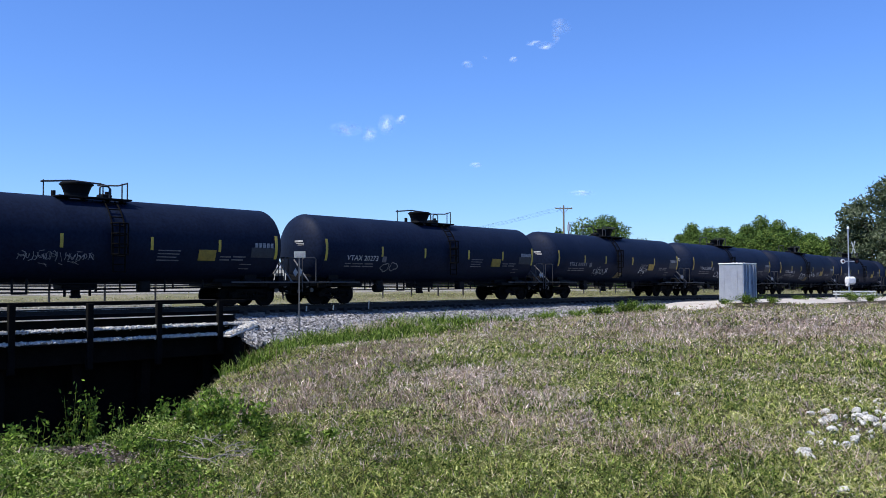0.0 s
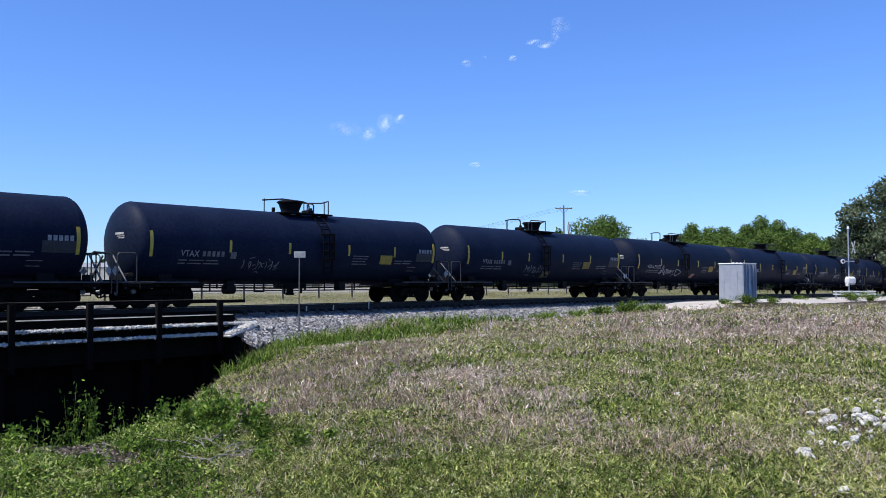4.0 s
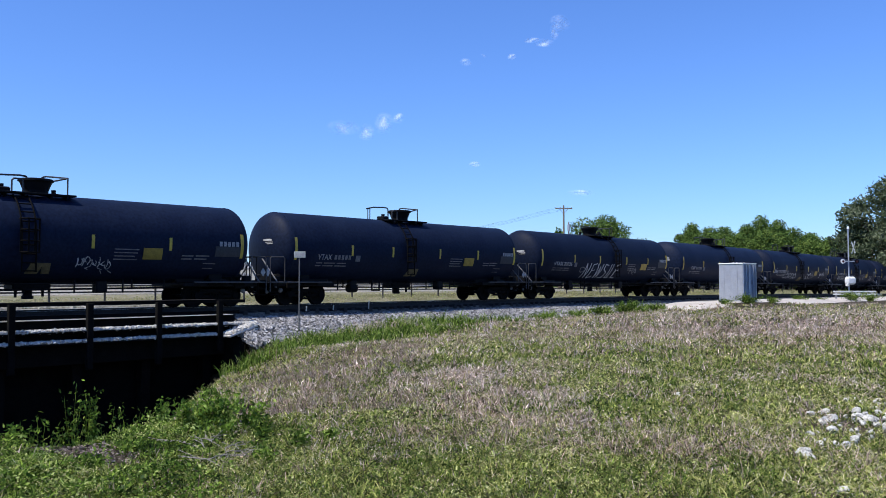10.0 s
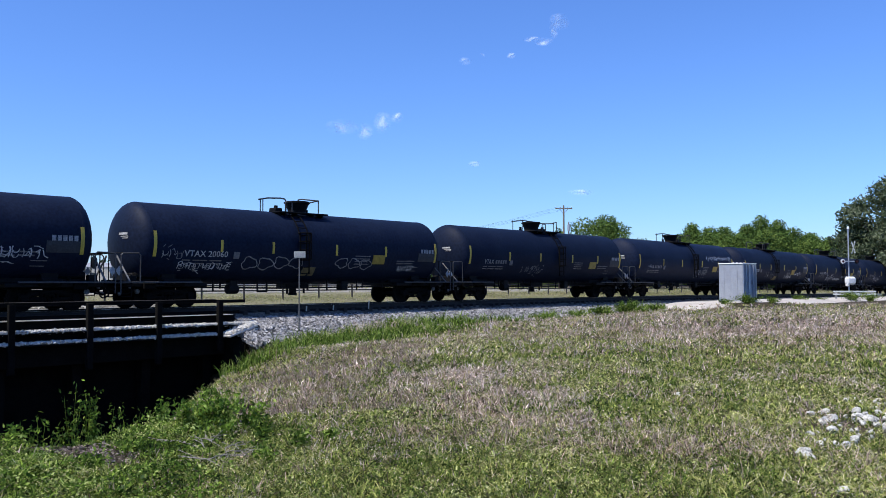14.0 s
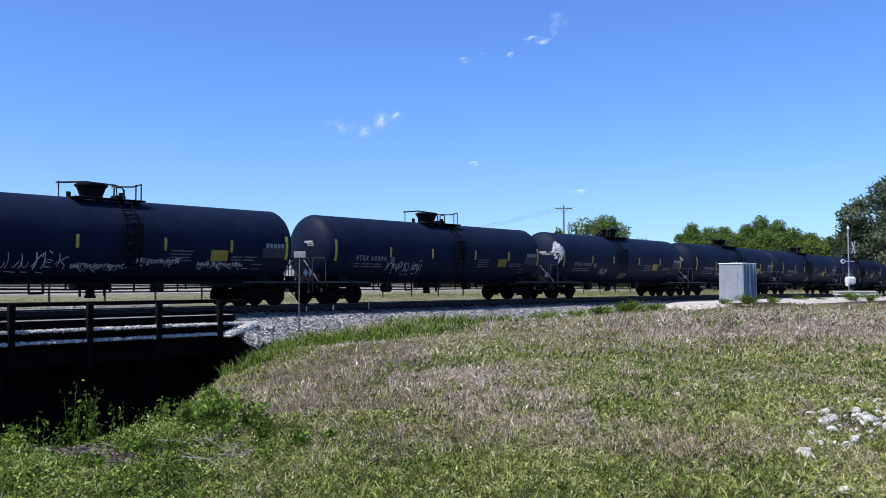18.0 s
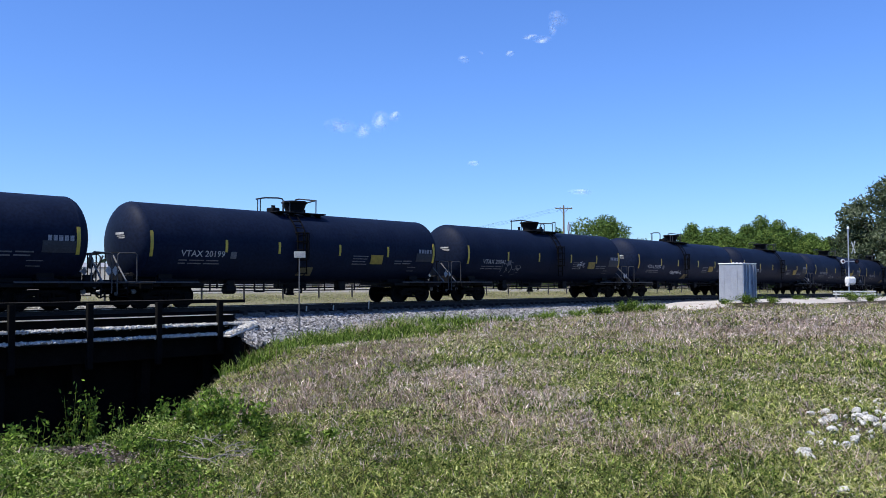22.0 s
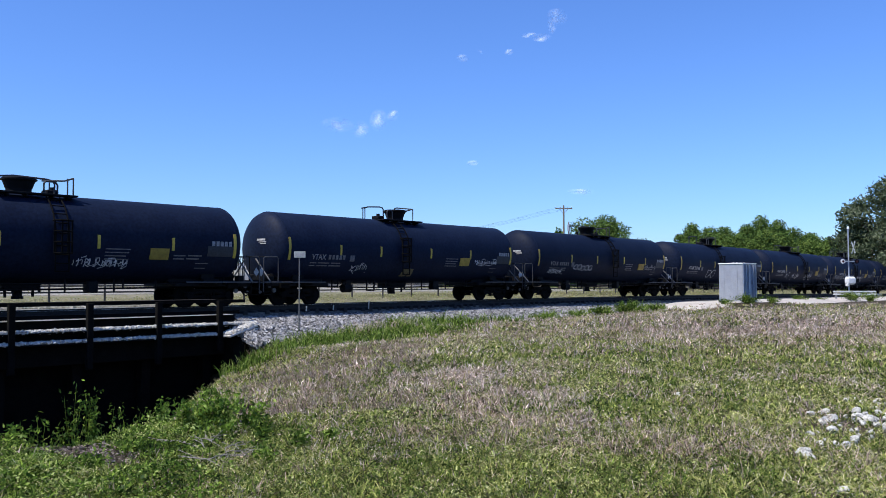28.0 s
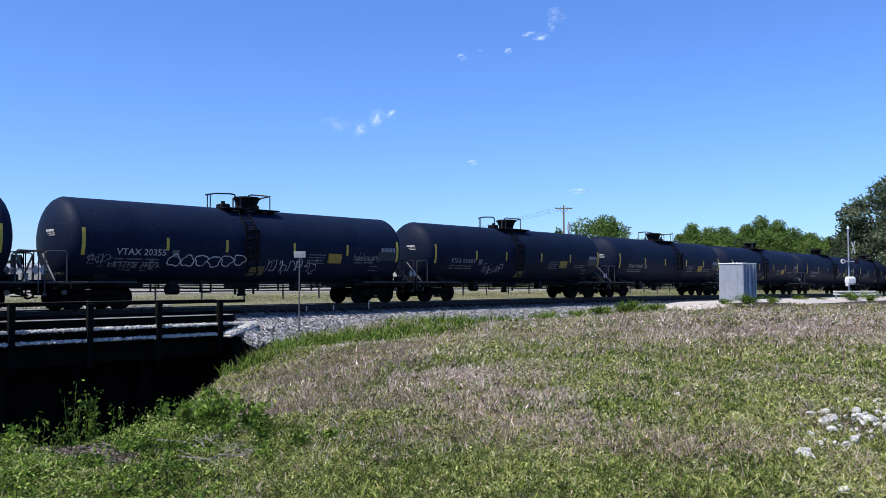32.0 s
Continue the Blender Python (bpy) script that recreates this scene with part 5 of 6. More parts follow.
px_tree(1080, 381, 150, 132, 11, count=15000, size=0.2, lobes_n=13, lobe_r=(0.13, 0.22), core=0.34)
px_tree(990, 402, 150, 30, 12, count=1500, size=0.32, label="small green tree behind the utility pole")
for k, (px, py, w, d) in enumerate(((1222, 401, 54, 172), (1256, 407, 70, 180), (1288, 406, 74, 186), (1320, 402, 66, 180), (1349, 387, 62, 184), (1378, 394, 60, 180), (1406, 408, 66, 186),
                                    (1436, 419, 70, 180), (1468, 425, 74, 186), (1500, 427, 74, 192), (1236, 417, 62, 165), (1275, 421, 80, 166), (1310, 419, 80, 168), (1345, 413, 80, 166), (1385, 416, 80, 168), (1425, 430, 80, 168), (1465, 436, 80, 170), (1500, 438, 80, 170))):
    px_tree(px, py - 6, d, w * 1.12, 30 + k, count=15000, size=0.2, low=0.12, lobes_n=16, lobe_r=(0.14, 0.24), label="dense sunlit green tree in the wood beyond the railway", group="trees of the wood")
px_tree(1574, 312, 112, 186, 71, leaf=M_LEAFD, count=34000, size=0.2, lobes_n=52, name="tall_tree", label="tall dark grey-green tree beside the crossing", low=0.2, lobe_r=(0.1, 0.16), core=0.27)
px_tree(1660, 335, 118, 150, 72, leaf=M_LEAFD, count=14000, size=0.24, lobes_n=20, lobe_r=(0.12, 0.2), name="tall_tree", label="tall dark grey-green tree beside the crossing")
far = tree("far_tree", "low dark green tree in the distant hedge", -60.0, 230.0, -0.3, 7.0, 11.0, 90, M_LEAF, count=1800, size=0.5, low=0.1, group="trees of the distant hedge")
rnd = random.Random(17)
for k in range(26):
    x = -190 + 11.5 * k + rnd.uniform(-3, 3)
    y = 235 + rnd.uniform(-8, 14)
    copy_thing(far, Matrix.Translation((x, y, -0.3 + rnd.uniform(-0.8, 0.5))) @ Matrix.Rotation(rnd.uniform(0, 6), 4, "Z"))
backd = from_arrays("far_woodland", *leaf_cloud([((x, 420 + 25 * math.sin(x * 0.05), 3.0), (20, 8, 6 + 2 * math.sin(x * 0.11))) for x in range(-420, 420, 22)], 12000, 1.4, 5), M_LEAFD)
tagged(new("far_woodland", backd), "low dark woodland on the horizon", "woodland", kind="stuff")

# ---- grass and weeds ----
RNG = np.random.default_rng(21)


def dry_share(x, y):
    """How much of the sward is dry and purplish, 0 to 1."""
    v = np.zeros_like(x)
    for cx, cy, rx, ry, a in ((0.1, 14.2, 1.7, 1.9, 0.9), (1.1, 9.3, 0.9, 0.8, 1.1), (0.4, 10.6, 0.8, 1.4, 1.0), (-0.1, 8.5, 0.9, 0.6, 0.85), (-3.2, 15.0, 1.6, 2.6, 0.85), (2.1, 8.0, 1.0, 0.8, 0.85), (-1.9, 18.5, 1.8, 3.0, 0.8),
                              (0.6, 11.4, 1.4, 1.0, 0.8), (3.6, 12.6, 1.2, 1.3, 0.2), (6.0, 14.0, 1.6, 2.2, 0.25), (-1.5, 24, 4, 4, 0.6), (1.6, 15.5, 1.0, 1.2, 0.6)):
        v = np.maximum(v, a * np.exp(-(((x - cx) / rx) ** 2 + ((y - cy) / ry) ** 2)))
    band = 0.52 * sstep(13, 27, y) * sstep(0.5, 5, x + 0.1 * y) + 0.7 * np.exp(-((y - 28) / 5.5) ** 2) * sstep(3, 9, x)
    n = np.array([noise.noise(Vector((a * 1.1, b * 0.55, 3.0))) for a, b in zip(x, y)])
    w = np.array([noise.noise(Vector((a * 3.0, b * 1.4, 9.0))) for a, b in zip(x, y)])
    return np.clip(0.06 + 0.62 * np.maximum(v, band) + 0.34 * n + 0.3 * w, 0.03, 0.86)


def scatter(n, r0, r1, spread=0.60):
    a = RNG.uniform(-spread, spread * 0.98, n)
    r = np.sqrt(RNG.uniform(r0 ** 2, r1 ** 2, n))
    return r * np.sin(a), r * np.cos(a)


def keep_field(x, y):
    s, lat = to_track(x, y)
    edge = np.interp(y, [8.4, 9.8, 10.6, 12, 15, 18, 25, 30, 33], [-60, -7.0, -4.6, -4.25, -4.5, -5.2, -6.3, -7.5, -8.3])
    toe = np.where(s < 14, 4.0, np.where(s < 22, 5.0, 8.6))
    pad = ((x - 20.1) / 3.0) ** 2 + ((y - 57.5) / 3.2) ** 2 > 1
    slip = ((x + 3.85 + 0.67 * (y - 8.8)) / (0.46 + 0.1 * np.sin(7 * y + 5 * x))) ** 2 + ((y - 8.7) / 1.5) ** 2 > 1
    return (x > edge - 0.3) & (lat > toe) & pad & slip & ((y > 2.5) | (np.abs(x) > 2))


def blades(name, x, y, h, w, lean, material, label):
    n = len(x)
    z = ground_z(x, y) - 0.02
    a = RNG.uniform(0, 2 * np.pi, n)
    dx, dy = np.cos(a), np.sin(a)
    la = RNG.uniform(0, 2 * np.pi, n)
    lx, ly = np.cos(la) * lean * h, np.sin(la) * lean * h
    v = np.empty((n, 5, 3), np.float32)
    for k, (f, ww) in enumerate(((0, 1), (0, -1), (0.55, 0.8), (0.55, -0.8), (1.0, 0))):
        v[:, k, 0] = x + dx * w * ww / 2 + lx * f * f
        v[:, k, 1] = y + dy * w * ww / 2 + ly * f * f
        v[:, k, 2] = z + h * f * (1 - 0.25 * lean * f)
    base = np.arange(n)[:, None] * 5
    f = np.concatenate([base + np.array([0, 1, 3]), base + np.array([0, 3, 2]), base + np.array([2, 3, 4])])
    ob = new(name, from_arrays(name, v.reshape(-1, 3), f, material))
    return tagged(ob, label, "grass", kind="stuff")


gx, gy, gd, gh, gw = [], [], [], [], []
for n, r0, r1, hh, ww in ((230000, 4.6, 9.5, 0.046, 0.012), (190000, 9.5, 17, 0.06, 0.02), (170000, 17, 30, 0.078, 0.03), (120000, 30, 62, 0.1, 0.055)):
    x, y = scatter(n, r0, r1)
    tx, ty = scatter(n // 11, r0, r1)
    own = RNG.integers(0, len(tx), n)
    tuft = RNG.random(n) < 0.72
    x = np.where(tuft, tx[own] + RNG.normal(0, ww * 1.5, n), x)
    y = np.where(tuft, ty[own] + RNG.normal(0, ww * 1.5, n), y)
    tall = np.where(tuft, RNG.uniform(0.7, 1.7, len(tx))[own], 0.75)
    k = keep_field(x, y)
    x, y = x[k], y[k]
    gx.append(x)
    gy.append(y)
    gh.append(hh * tall[k] * RNG.uniform(0.6, 1.5, len(x)))
    gw.append(ww * RNG.uniform(0.7, 1.4, len(x)))
for n, r0, r1, hh, ww, sp in ((70000, 4.6, 12, 0.10, 0.011, 0.035), (60000, 12, 30, 0.12, 0.02, 0.07)):
    tx, ty = scatter(n // 45, r0, r1)
    own = RNG.integers(0, len(tx), n)
    x, y = tx[own] + RNG.normal(0, sp, n), ty[own] + RNG.normal(0, sp, n)
    k = keep_field(x, y)
    gx.append(x[k])
    gy.append(y[k])
    gh.append(hh * RNG.uniform(0.5, 1.3, k.sum()) * RNG.uniform(0.5, 1.3, len(tx))[own][k])
    gw.append(ww * RNG.uniform(0.7, 1.4, k.sum()))
gx, gy, gh, gw = (np.concatenate(a) for a in (gx, gy, gh, gw))
a, r = RNG.uniform(0.6, 2 * np.pi - 0.6, 40000), np.sqrt(RNG.uniform(1.0, 26 ** 2, 40000))
x, y = r * np.sin(a), r * np.cos(a)
k = keep_field(x, y) | (y < 5)
gx, gy = np.concatenate([gx, x[k]]), np.concatenate([gy, y[k]])
gh, gw = np.concatenate([gh, RNG.uniform(0.05, 0.13, k.sum())]), np.concatenate([gw, RNG.uniform(0.02, 0.04, k.sum())])
a, r = RNG.uniform(0, 2 * np.pi, 80000), np.sqrt(RNG.uniform(0.0, 6.5 ** 2, 80000))
x, y = r * np.sin(a), r * np.cos(a)
k = y < 4.5
gx, gy = np.concatenate([gx, x[k]]), np.concatenate([gy, y[k]])
gh, gw = np.concatenate([gh, RNG.uniform(0.03, 0.1, k.sum())]), np.concatenate([gw, RNG.uniform(0.01, 0.025, k.sum())])
# leafy weeds take the place of most blades on the creek bank
gap = np.array([noise.noise(Vector((a * q, b * q, 17))) for a, b, q in zip(gx, gy, np.interp(np.hypot(gx, gy), [5, 12, 30], [13, 9, 4.5]))])
gapped = (gap < -0.12) & (RNG.random(len(gx)) < 0.8)
gh = gh * (1 + 0.7 * np.clip(gap, -0.3, 0.5))
stony = (((gx - 4.45) / 0.6) ** 2 + ((gy - 9.0) / 1.0) ** 2 < 1) & (RNG.random(len(gx)) < 0.75)
k = ~stony & ~gapped
gx, gy, gh, gw = gx[k], gy[k], gh[k], gw[k]
leafy = (gx < -1.5 - 0.2 * (gy - 5)) & (gy < 11.5) & (gy > 3)
k = ~leafy | (RNG.random(len(gx)) < 0.35)
gx, gy, gh, gw = gx[k], gy[k], gh[k], gw[k]
dry = RNG.random(len(gx)) < dry_share(gx, gy)
green = ~dry
blades("meadow_grass", gx[green], gy[green], gh[green], gw[green], RNG.uniform(0.2, 1.3, green.sum()), M_GRASS, "short green meadow grass and clover covering the field")
blades("dry_grass", gx[dry], gy[dry], gh[dry] * 1.2, gw[dry] * 0.9, RNG.uniform(0.1, 1.1, dry.sum()), M_DRY, "dry straw and purplish seeding grass in patches")

# rank grass at the foot of the ballast and on the creek bank
s = RNG.uniform(-14.7, 16, 34000)
lat = 3.0 + 3.0 * RNG.random(34000) ** 0.9 - 0.3 * sstep(-14, -8, s) + 1.6 * sstep(-9, -13, s) * RNG.random(34000)
lump = np.array([noise.noise(Vector((a * 0.55, b * 0.9, 1))) for a, b in zip(s, lat)])
tuft = np.array([noise.noise(Vector((a * 2.2, b * 2.6, 4))) for a, b in zip(s, lat)])
k = ~((s < -8.5) & (lat < 3.5 + 0.5 * tuft)) & (0.8 * lump + 1.5 * tuft > 0.27 + 0.14 * np.abs(lat - 4.5)) & ((s < -1.5) | (lump > 0.12))
pts = np.array([tuple(track(a, b)) for a, b in zip(s[k], lat[k])])
half = RNG.random(len(pts)) < 0.5 + 0.5 * np.array([noise.noise(Vector((a * 1.3, b * 1.3, 31))) for a, b in pts[:, :2]])
tk = tuft[k]
for nm, q, m, lb in (("rank_grass", half, M_WEED, "tall bright green grass at the foot of the ballast"), ("deep_rank_grass", ~half, M_BANK, "tall deep green grass at the foot of the ballast")):
    blades(nm, pts[q, 0], pts[q, 1], RNG.uniform(0.1, 0.55, q.sum()) * (0.6 + 1.6 * np.clip(tk[q], 0, 1)), RNG.uniform(0.015, 0.05, q.sum()), RNG.uniform(0.2, 1.3, q.sum()), m, lb)
s = np.concatenate([RNG.uniform(-14.6, -4, 14000), RNG.uniform(-21, -11, 20000)])
lat = np.concatenate([RNG.uniform(3.7, 7.4, 14000) - 0.8 * sstep(-12, -5, s[:14000]), RNG.uniform(4.2, 9.6, 20000)])
tuft = np.array([noise.noise(Vector((a * 0.9, b * 1.1, 14))) + 0.6 * noise.noise(Vector((a * 2.6, b * 2.6, 5))) for a, b in zip(s, lat)])
k = tuft + RNG.normal(0, 0.1, 34000) > 0.26 + 0.07 * np.maximum(lat - 6.0, 0)
pts = np.array([tuple(track(a, b)) for a, b in zip(s[k], lat[k])])
edge = np.interp(pts[:, 1], [18, 25, 30, 33, 40], [-5.2, -6.3, -7.5, -8.3, -14.5])
ok = (pts[:, 0] > edge - 0.2) & (pts[:, 1] > 22)
pts, tf = pts[ok], tuft[k][ok]
half = RNG.random(len(pts)) < 0.5
for nm, q, m, lb in (("tall_verge_grass", half, M_BANK, "tall deep green grass below the ballast beside the bridge"), ("bright_verge_grass", ~half, M_WEED, "tall bright green grass below the ballast beside the bridge")):
    blades(nm, pts[q, 0], pts[q, 1], RNG.uniform(0.12, 0.6, q.sum()) * (0.5 + 1.2 * tf[q]), RNG.uniform(0.015, 0.045, q.sum()), RNG.uniform(0.1, 0.9, q.sum()), m, lb)
s = RNG.uniform(-15, -7, 1700)
lat = RNG.uniform(2.6, 5.4, 1700)
pts = np.array([tuple(track(a, b)) for a, b in zip(s, lat)])
ob = blades("dead_stalks", pts[:, 0], pts[:, 1], RNG.uniform(0.15, 0.65, 1700), RNG.uniform(0.012, 0.028, 1700), RNG.uniform(0.2, 1.4, 1700), M_SEED, "bleached dead stalks standing in the ballast")
y = RNG.uniform(5.0, 32, 60000)
edge = np.interp(y, [8.4, 9.8, 10.6, 12, 15, 18, 25, 30, 33], [-11, -6.6, -4.6, -4.25, -4.5, -5.2, -6.3, -7.5, -8.3])
x = edge + RNG.uniform(-0.6, 2.6, len(y)) ** 1.0
front = RNG.random(len(y)) < 0.62
y = np.where(front, RNG.uniform(4.6, 11.5, len(y)), y)
x = np.where(front, RNG.uniform(-8.5, -1.8, len(y)), x)
k = (x < -1.8 - 0.25 * (y - 5)) & keep_field(x, y)
x, y = x[k], y[k]
blades("bank_grass", x, y, RNG.uniform(0.05, 0.17, len(x)), RNG.uniform(0.012, 0.03, len(x)), RNG.uniform(0.4, 1.5, len(x)), M_BANK, "lush green grass on the creek bank")


def leaflets(name, x, y, h, size, material, label, tilt=0.6):
    """Small flat leaves or seed heads, each its own little sheet."""
    n = len(x)
    c = np.stack([x, y, ground_z(x, y) + h], -1)
    up = RNG.normal(0, tilt, (n, 3)) + [0, 0, 1]
    up /= np.linalg.norm(up, axis=1)[:, None]
    t = np.cross(up, RNG.normal(size=(n, 3)))
    t /= np.linalg.norm(t, axis=1)[:, None]
    b = np.cross(up, t)
    s = np.asarray(size).reshape(-1, 1) * RNG.uniform(0.6, 1.5, (n, 1))
    v = np.stack([c - t * s, c + b * s * 0.55, c + t * s, c - b * s * 0.55], 1).reshape(-1, 3)
    ob = new(name, from_arrays(name, v, np.arange(n * 4).reshape(-1, 4), material))
    return tagged(ob, label, "weeds" if "leaf" in name else "grass", kind="stuff")


def spread_leaves(n, r0, r1, size):
    x, y = scatter(n, r0, r1)
    k = keep_field(x, y)
    x, y = x[k], y[k]
    d = dry_share(x, y)
    k = (RNG.random(len(x)) > d) & ~((x > 2.6) & (x < 5.6) & (y > 6.2) & (y < 11) & (RNG.random(len(x)) < 0.5))
    return x[k], y[k], np.full(k.sum(), size)


sets = [spread_leaves(120000, 4.6, 9.5, 0.011), spread_leaves(90000, 9.5, 17, 0.017), spread_leaves(40000, 17, 34, 0.034)]
lx, ly, ls = (np.concatenate(a) for a in zip(*sets))
leaflets("broadleaf_cover", lx, ly, RNG.uniform(0.01, 0.07, len(lx)), ls, M_CLOVER, "low broad-leaved weeds among the field grass", 1.0)
NB = 150000
yb = 4.6 + 7.4 * RNG.random(NB) ** 1.2
xb = RNG.uniform(-9.0, -1.2, NB)
lump = np.array([noise.noise(Vector((a * 1.6, b * 1.6, 7))) for a, b in zip(xb, yb)])
k = (xb < -1.25 - 0.2 * (yb - 5) - 0.5 * RNG.random(NB)) & keep_field(xb, yb) & (lump > -0.14)
leaflets("bank_leaf_cover", xb[k], yb[k], RNG.uniform(0.02, 0.12, k.sum()) * (0.6 + 2.2 * np.clip(lump[k], 0, 1)), RNG.uniform(0.009, 0.02, k.sum()), M_BANK, "dense broad-leaved weeds on the creek bank", 1.0)
yl = RNG.uniform(7.2, 10.2, 3600)
xl = -3.85 - 0.67 * (yl - 8.8) + RNG.normal(0, 0.28, 3600)
leaflets("leaf_litter", xl, yl, RNG.uniform(0.005, 0.05, 3600), RNG.uniform(0.008, 0.026, 3600), M_LITTER, "grey brown dead leaves and mud on the bank", 0.45)
hx, hy = scatter(110000, 4.6, 15)
k = keep_field(hx, hy) & (hx > -2.2)
hx, hy = hx[k], hy[k]
k = RNG.random(len(hx)) < dry_share(hx, hy) * 0.9
hx, hy = hx[k], hy[k]
leaflets("seed_heads", hx, hy, RNG.uniform(0.04, 0.11, len(hx)), 0.0009 * np.hypot(hx, hy) + 0.001, M_SEED, "pale seed heads standing over the dry grass", 1.5)
hx, hy = scatter(60000, 15, 50)
k = keep_field(hx, hy)
hx, hy = hx[k], hy[k]
k = RNG.random(len(hx)) < dry_share(hx, hy) * 0.8
hx, hy = hx[k], hy[k]
leaflets("far_seed_heads", hx, hy, RNG.uniform(0.06, 0.14, len(hx)), 0.0009 * np.hypot(hx, hy), M_SEED, "pale seed heads over the farther dry grass", 1.5)
sb = RNG.uniform(-15.0, -8, 9000)
lb = RNG.uniform(4.6, 9.5, 9000)
clump = np.array([noise.noise(Vector((a * 1.8, b * 1.8, 23))) for a, b in zip(sb, lb)])
sb, lb = sb[clump > 0.02], lb[clump > 0.02]
pb = np.array([tuple(track(a, b)) for a, b in zip(sb, lb)])
edge = np.interp(pb[:, 1], [8.4, 9.8, 10.6, 12, 15, 18, 25, 30, 33], [-60, -7.0, -4.6, -4.25, -4.5, -5.2, -6.3, -7.5, -8.3])
pb = pb[pb[:, 0] > edge - 0.6]
blades("abutment_grass", pb[:, 0], pb[:, 1], RNG.uniform(0.1, 0.38, len(pb)), RNG.uniform(0.02, 0.045, len(pb)), RNG.uniform(0.3, 1.2, len(pb)), M_BANK, "rough green grass beside the bridge abutment")


def weed(name, label, x, y, h, width, seed, leaves=260, leaf=0.05, material=None):
    r = np.random.default_rng(seed)
    t = thing(name, label, "weed", Matrix.Translation((x, y, ground_at(x, y) - 0.03)), "leafy weeds")
    n = 9
    tips = []
    for k in range(n):
        bm = bmesh.new()
        a, m = r.uniform(0, 6.28), r.uniform(0.1, 0.5) * width
        tip = Vector((m * math.cos(a), m * math.sin(a), h * r.uniform(0.55, 1.0)))
        mid = Vector((tip.x * 0.35, tip.y * 0.35, tip.z * 0.55))
        rod(bm, (0, 0, 0), mid, 0.005, 5, 0.004)
        rod(bm, mid, tip, 0.004, 5, 0.002)
        tips.append((mid, tip))
        part("stalk", bm, M_BANK, t)
    c = np.empty((leaves, 3))
    for k in range(leaves):
        mid, tip = tips[k % n]
        f = r.uniform(-0.6, 1.0) if h < 0.7 else 1.05 - 1.2 * r.random() ** 1.5
        q = mid.lerp(tip, f) if f > 0 else mid * (1 + f)
        c[k] = (q.x, q.y, q.z)
    c += r.normal(0, 0.035 * width + 0.02, c.shape)
    d = r.normal(size=(leaves, 3)) + [0, 0, 0.4]
    d /= np.linalg.norm(d, axis=1)[:, None]
    b = np.cross(d, r.normal(size=(leaves, 3)))
    b /= np.linalg.norm(b, axis=1)[:, None]
    s = leaf * r.uniform(0.6, 1.5, (leaves, 1))
    v = np.stack([c - d * s, c + b * s * 0.42, c + d * s, c - b * s * 0.42], 1).reshape(-1, 3)
    part("foliage", from_arrays("foliage", v, np.arange(leaves * 4).reshape(-1, 4), material or M_WEED), None, t)


WEEDS = ((-4.42, 10.2, 1.42, 0.42, 230, 0.027), (-4.22, 10.15, 1.25, 0.4, 230, 0.027), (-4.8, 10.2, 1.12, 0.5, 230, 0.028), (-5.15, 10.1, 0.9, 0.55, 240, 0.028), (-4.0, 10.2, 1.02, 0.4, 230, 0.026), (-3.7, 10.3, 0.95, 0.5, 300, 0.026), (-3.45, 10.4, 0.85, 0.4, 260, 0.026), (-3.2, 10.6, 0.8, 0.2, 60, 0.024), (-2.9, 10.9, 0.75, 0.2, 60, 0.024),
         (-4.15, 12.7, 0.95, 0.3, 340, 0.03), (-3.5, 13.0, 0.75, 0.35, 200, 0.026), (-2.45, 9.1, 0.42, 0.4, 420, 0.024), (-2.75, 9.2, 0.36, 0.4, 400, 0.024), (-1.35, 8.0, 0.24, 0.22, 330, 0.02), (-1.1, 8.3, 0.2, 0.2, 330, 0.02), (-1.55, 7.4, 0.2, 0.3, 330, 0.018),
         (-2.35, 9.25, 0.48, 0.55, 480, 0.027), (-2.05, 9.0, 0.38, 0.5, 420, 0.027), (-2.65, 9.45, 0.3, 0.45, 330, 0.026), (-2.2, 8.6, 0.24, 0.5, 330, 0.024), (-2.5, 8.8, 0.2, 0.4, 300, 0.024), (-4.95, 10.1, 0.95, 0.55, 340, 0.03),
         (-5.2, 10.05, 0.9, 0.6, 340, 0.03), (-5.45, 10.0, 0.85, 0.6, 340, 0.03), (-4.55, 10.1, 0.75, 0.5, 330, 0.036), (-4.4, 10.2, 0.5, 0.5, 240, 0.028), (-4.0, 10.3, 0.5, 0.5, 260, 0.026), (-3.6, 10.9, 0.7, 0.22, 60, 0.025), (-3.3, 11.2, 0.62, 0.2, 50, 0.025), (-3.72, 12.1, 0.75, 0.35, 150, 0.036),
         (-3.95, 13.6, 0.4, 0.4, 150, 0.035), (-2.9, 7.2, 0.16, 0.5, 420, 0.02), (-1.75, 8.4, 0.26, 0.35, 300, 0.024), (-2.9, 7.9, 0.18, 0.5, 420, 0.02), (-4.2, 14.6, 0.35, 0.4, 140, 0.035), (-4.7, 17.0, 0.4, 0.45, 140, 0.035))
for k, (x, y, h, w, n, lf) in enumerate(WEEDS):
    weed("leafy_weed", "bright green leafy weed growing on the creek bank" if x < -2 else "low green leafy weed in the field grass", x, y, h, w, 200 + k, n, lf, M_WEED if n > 320 else M_BANK)
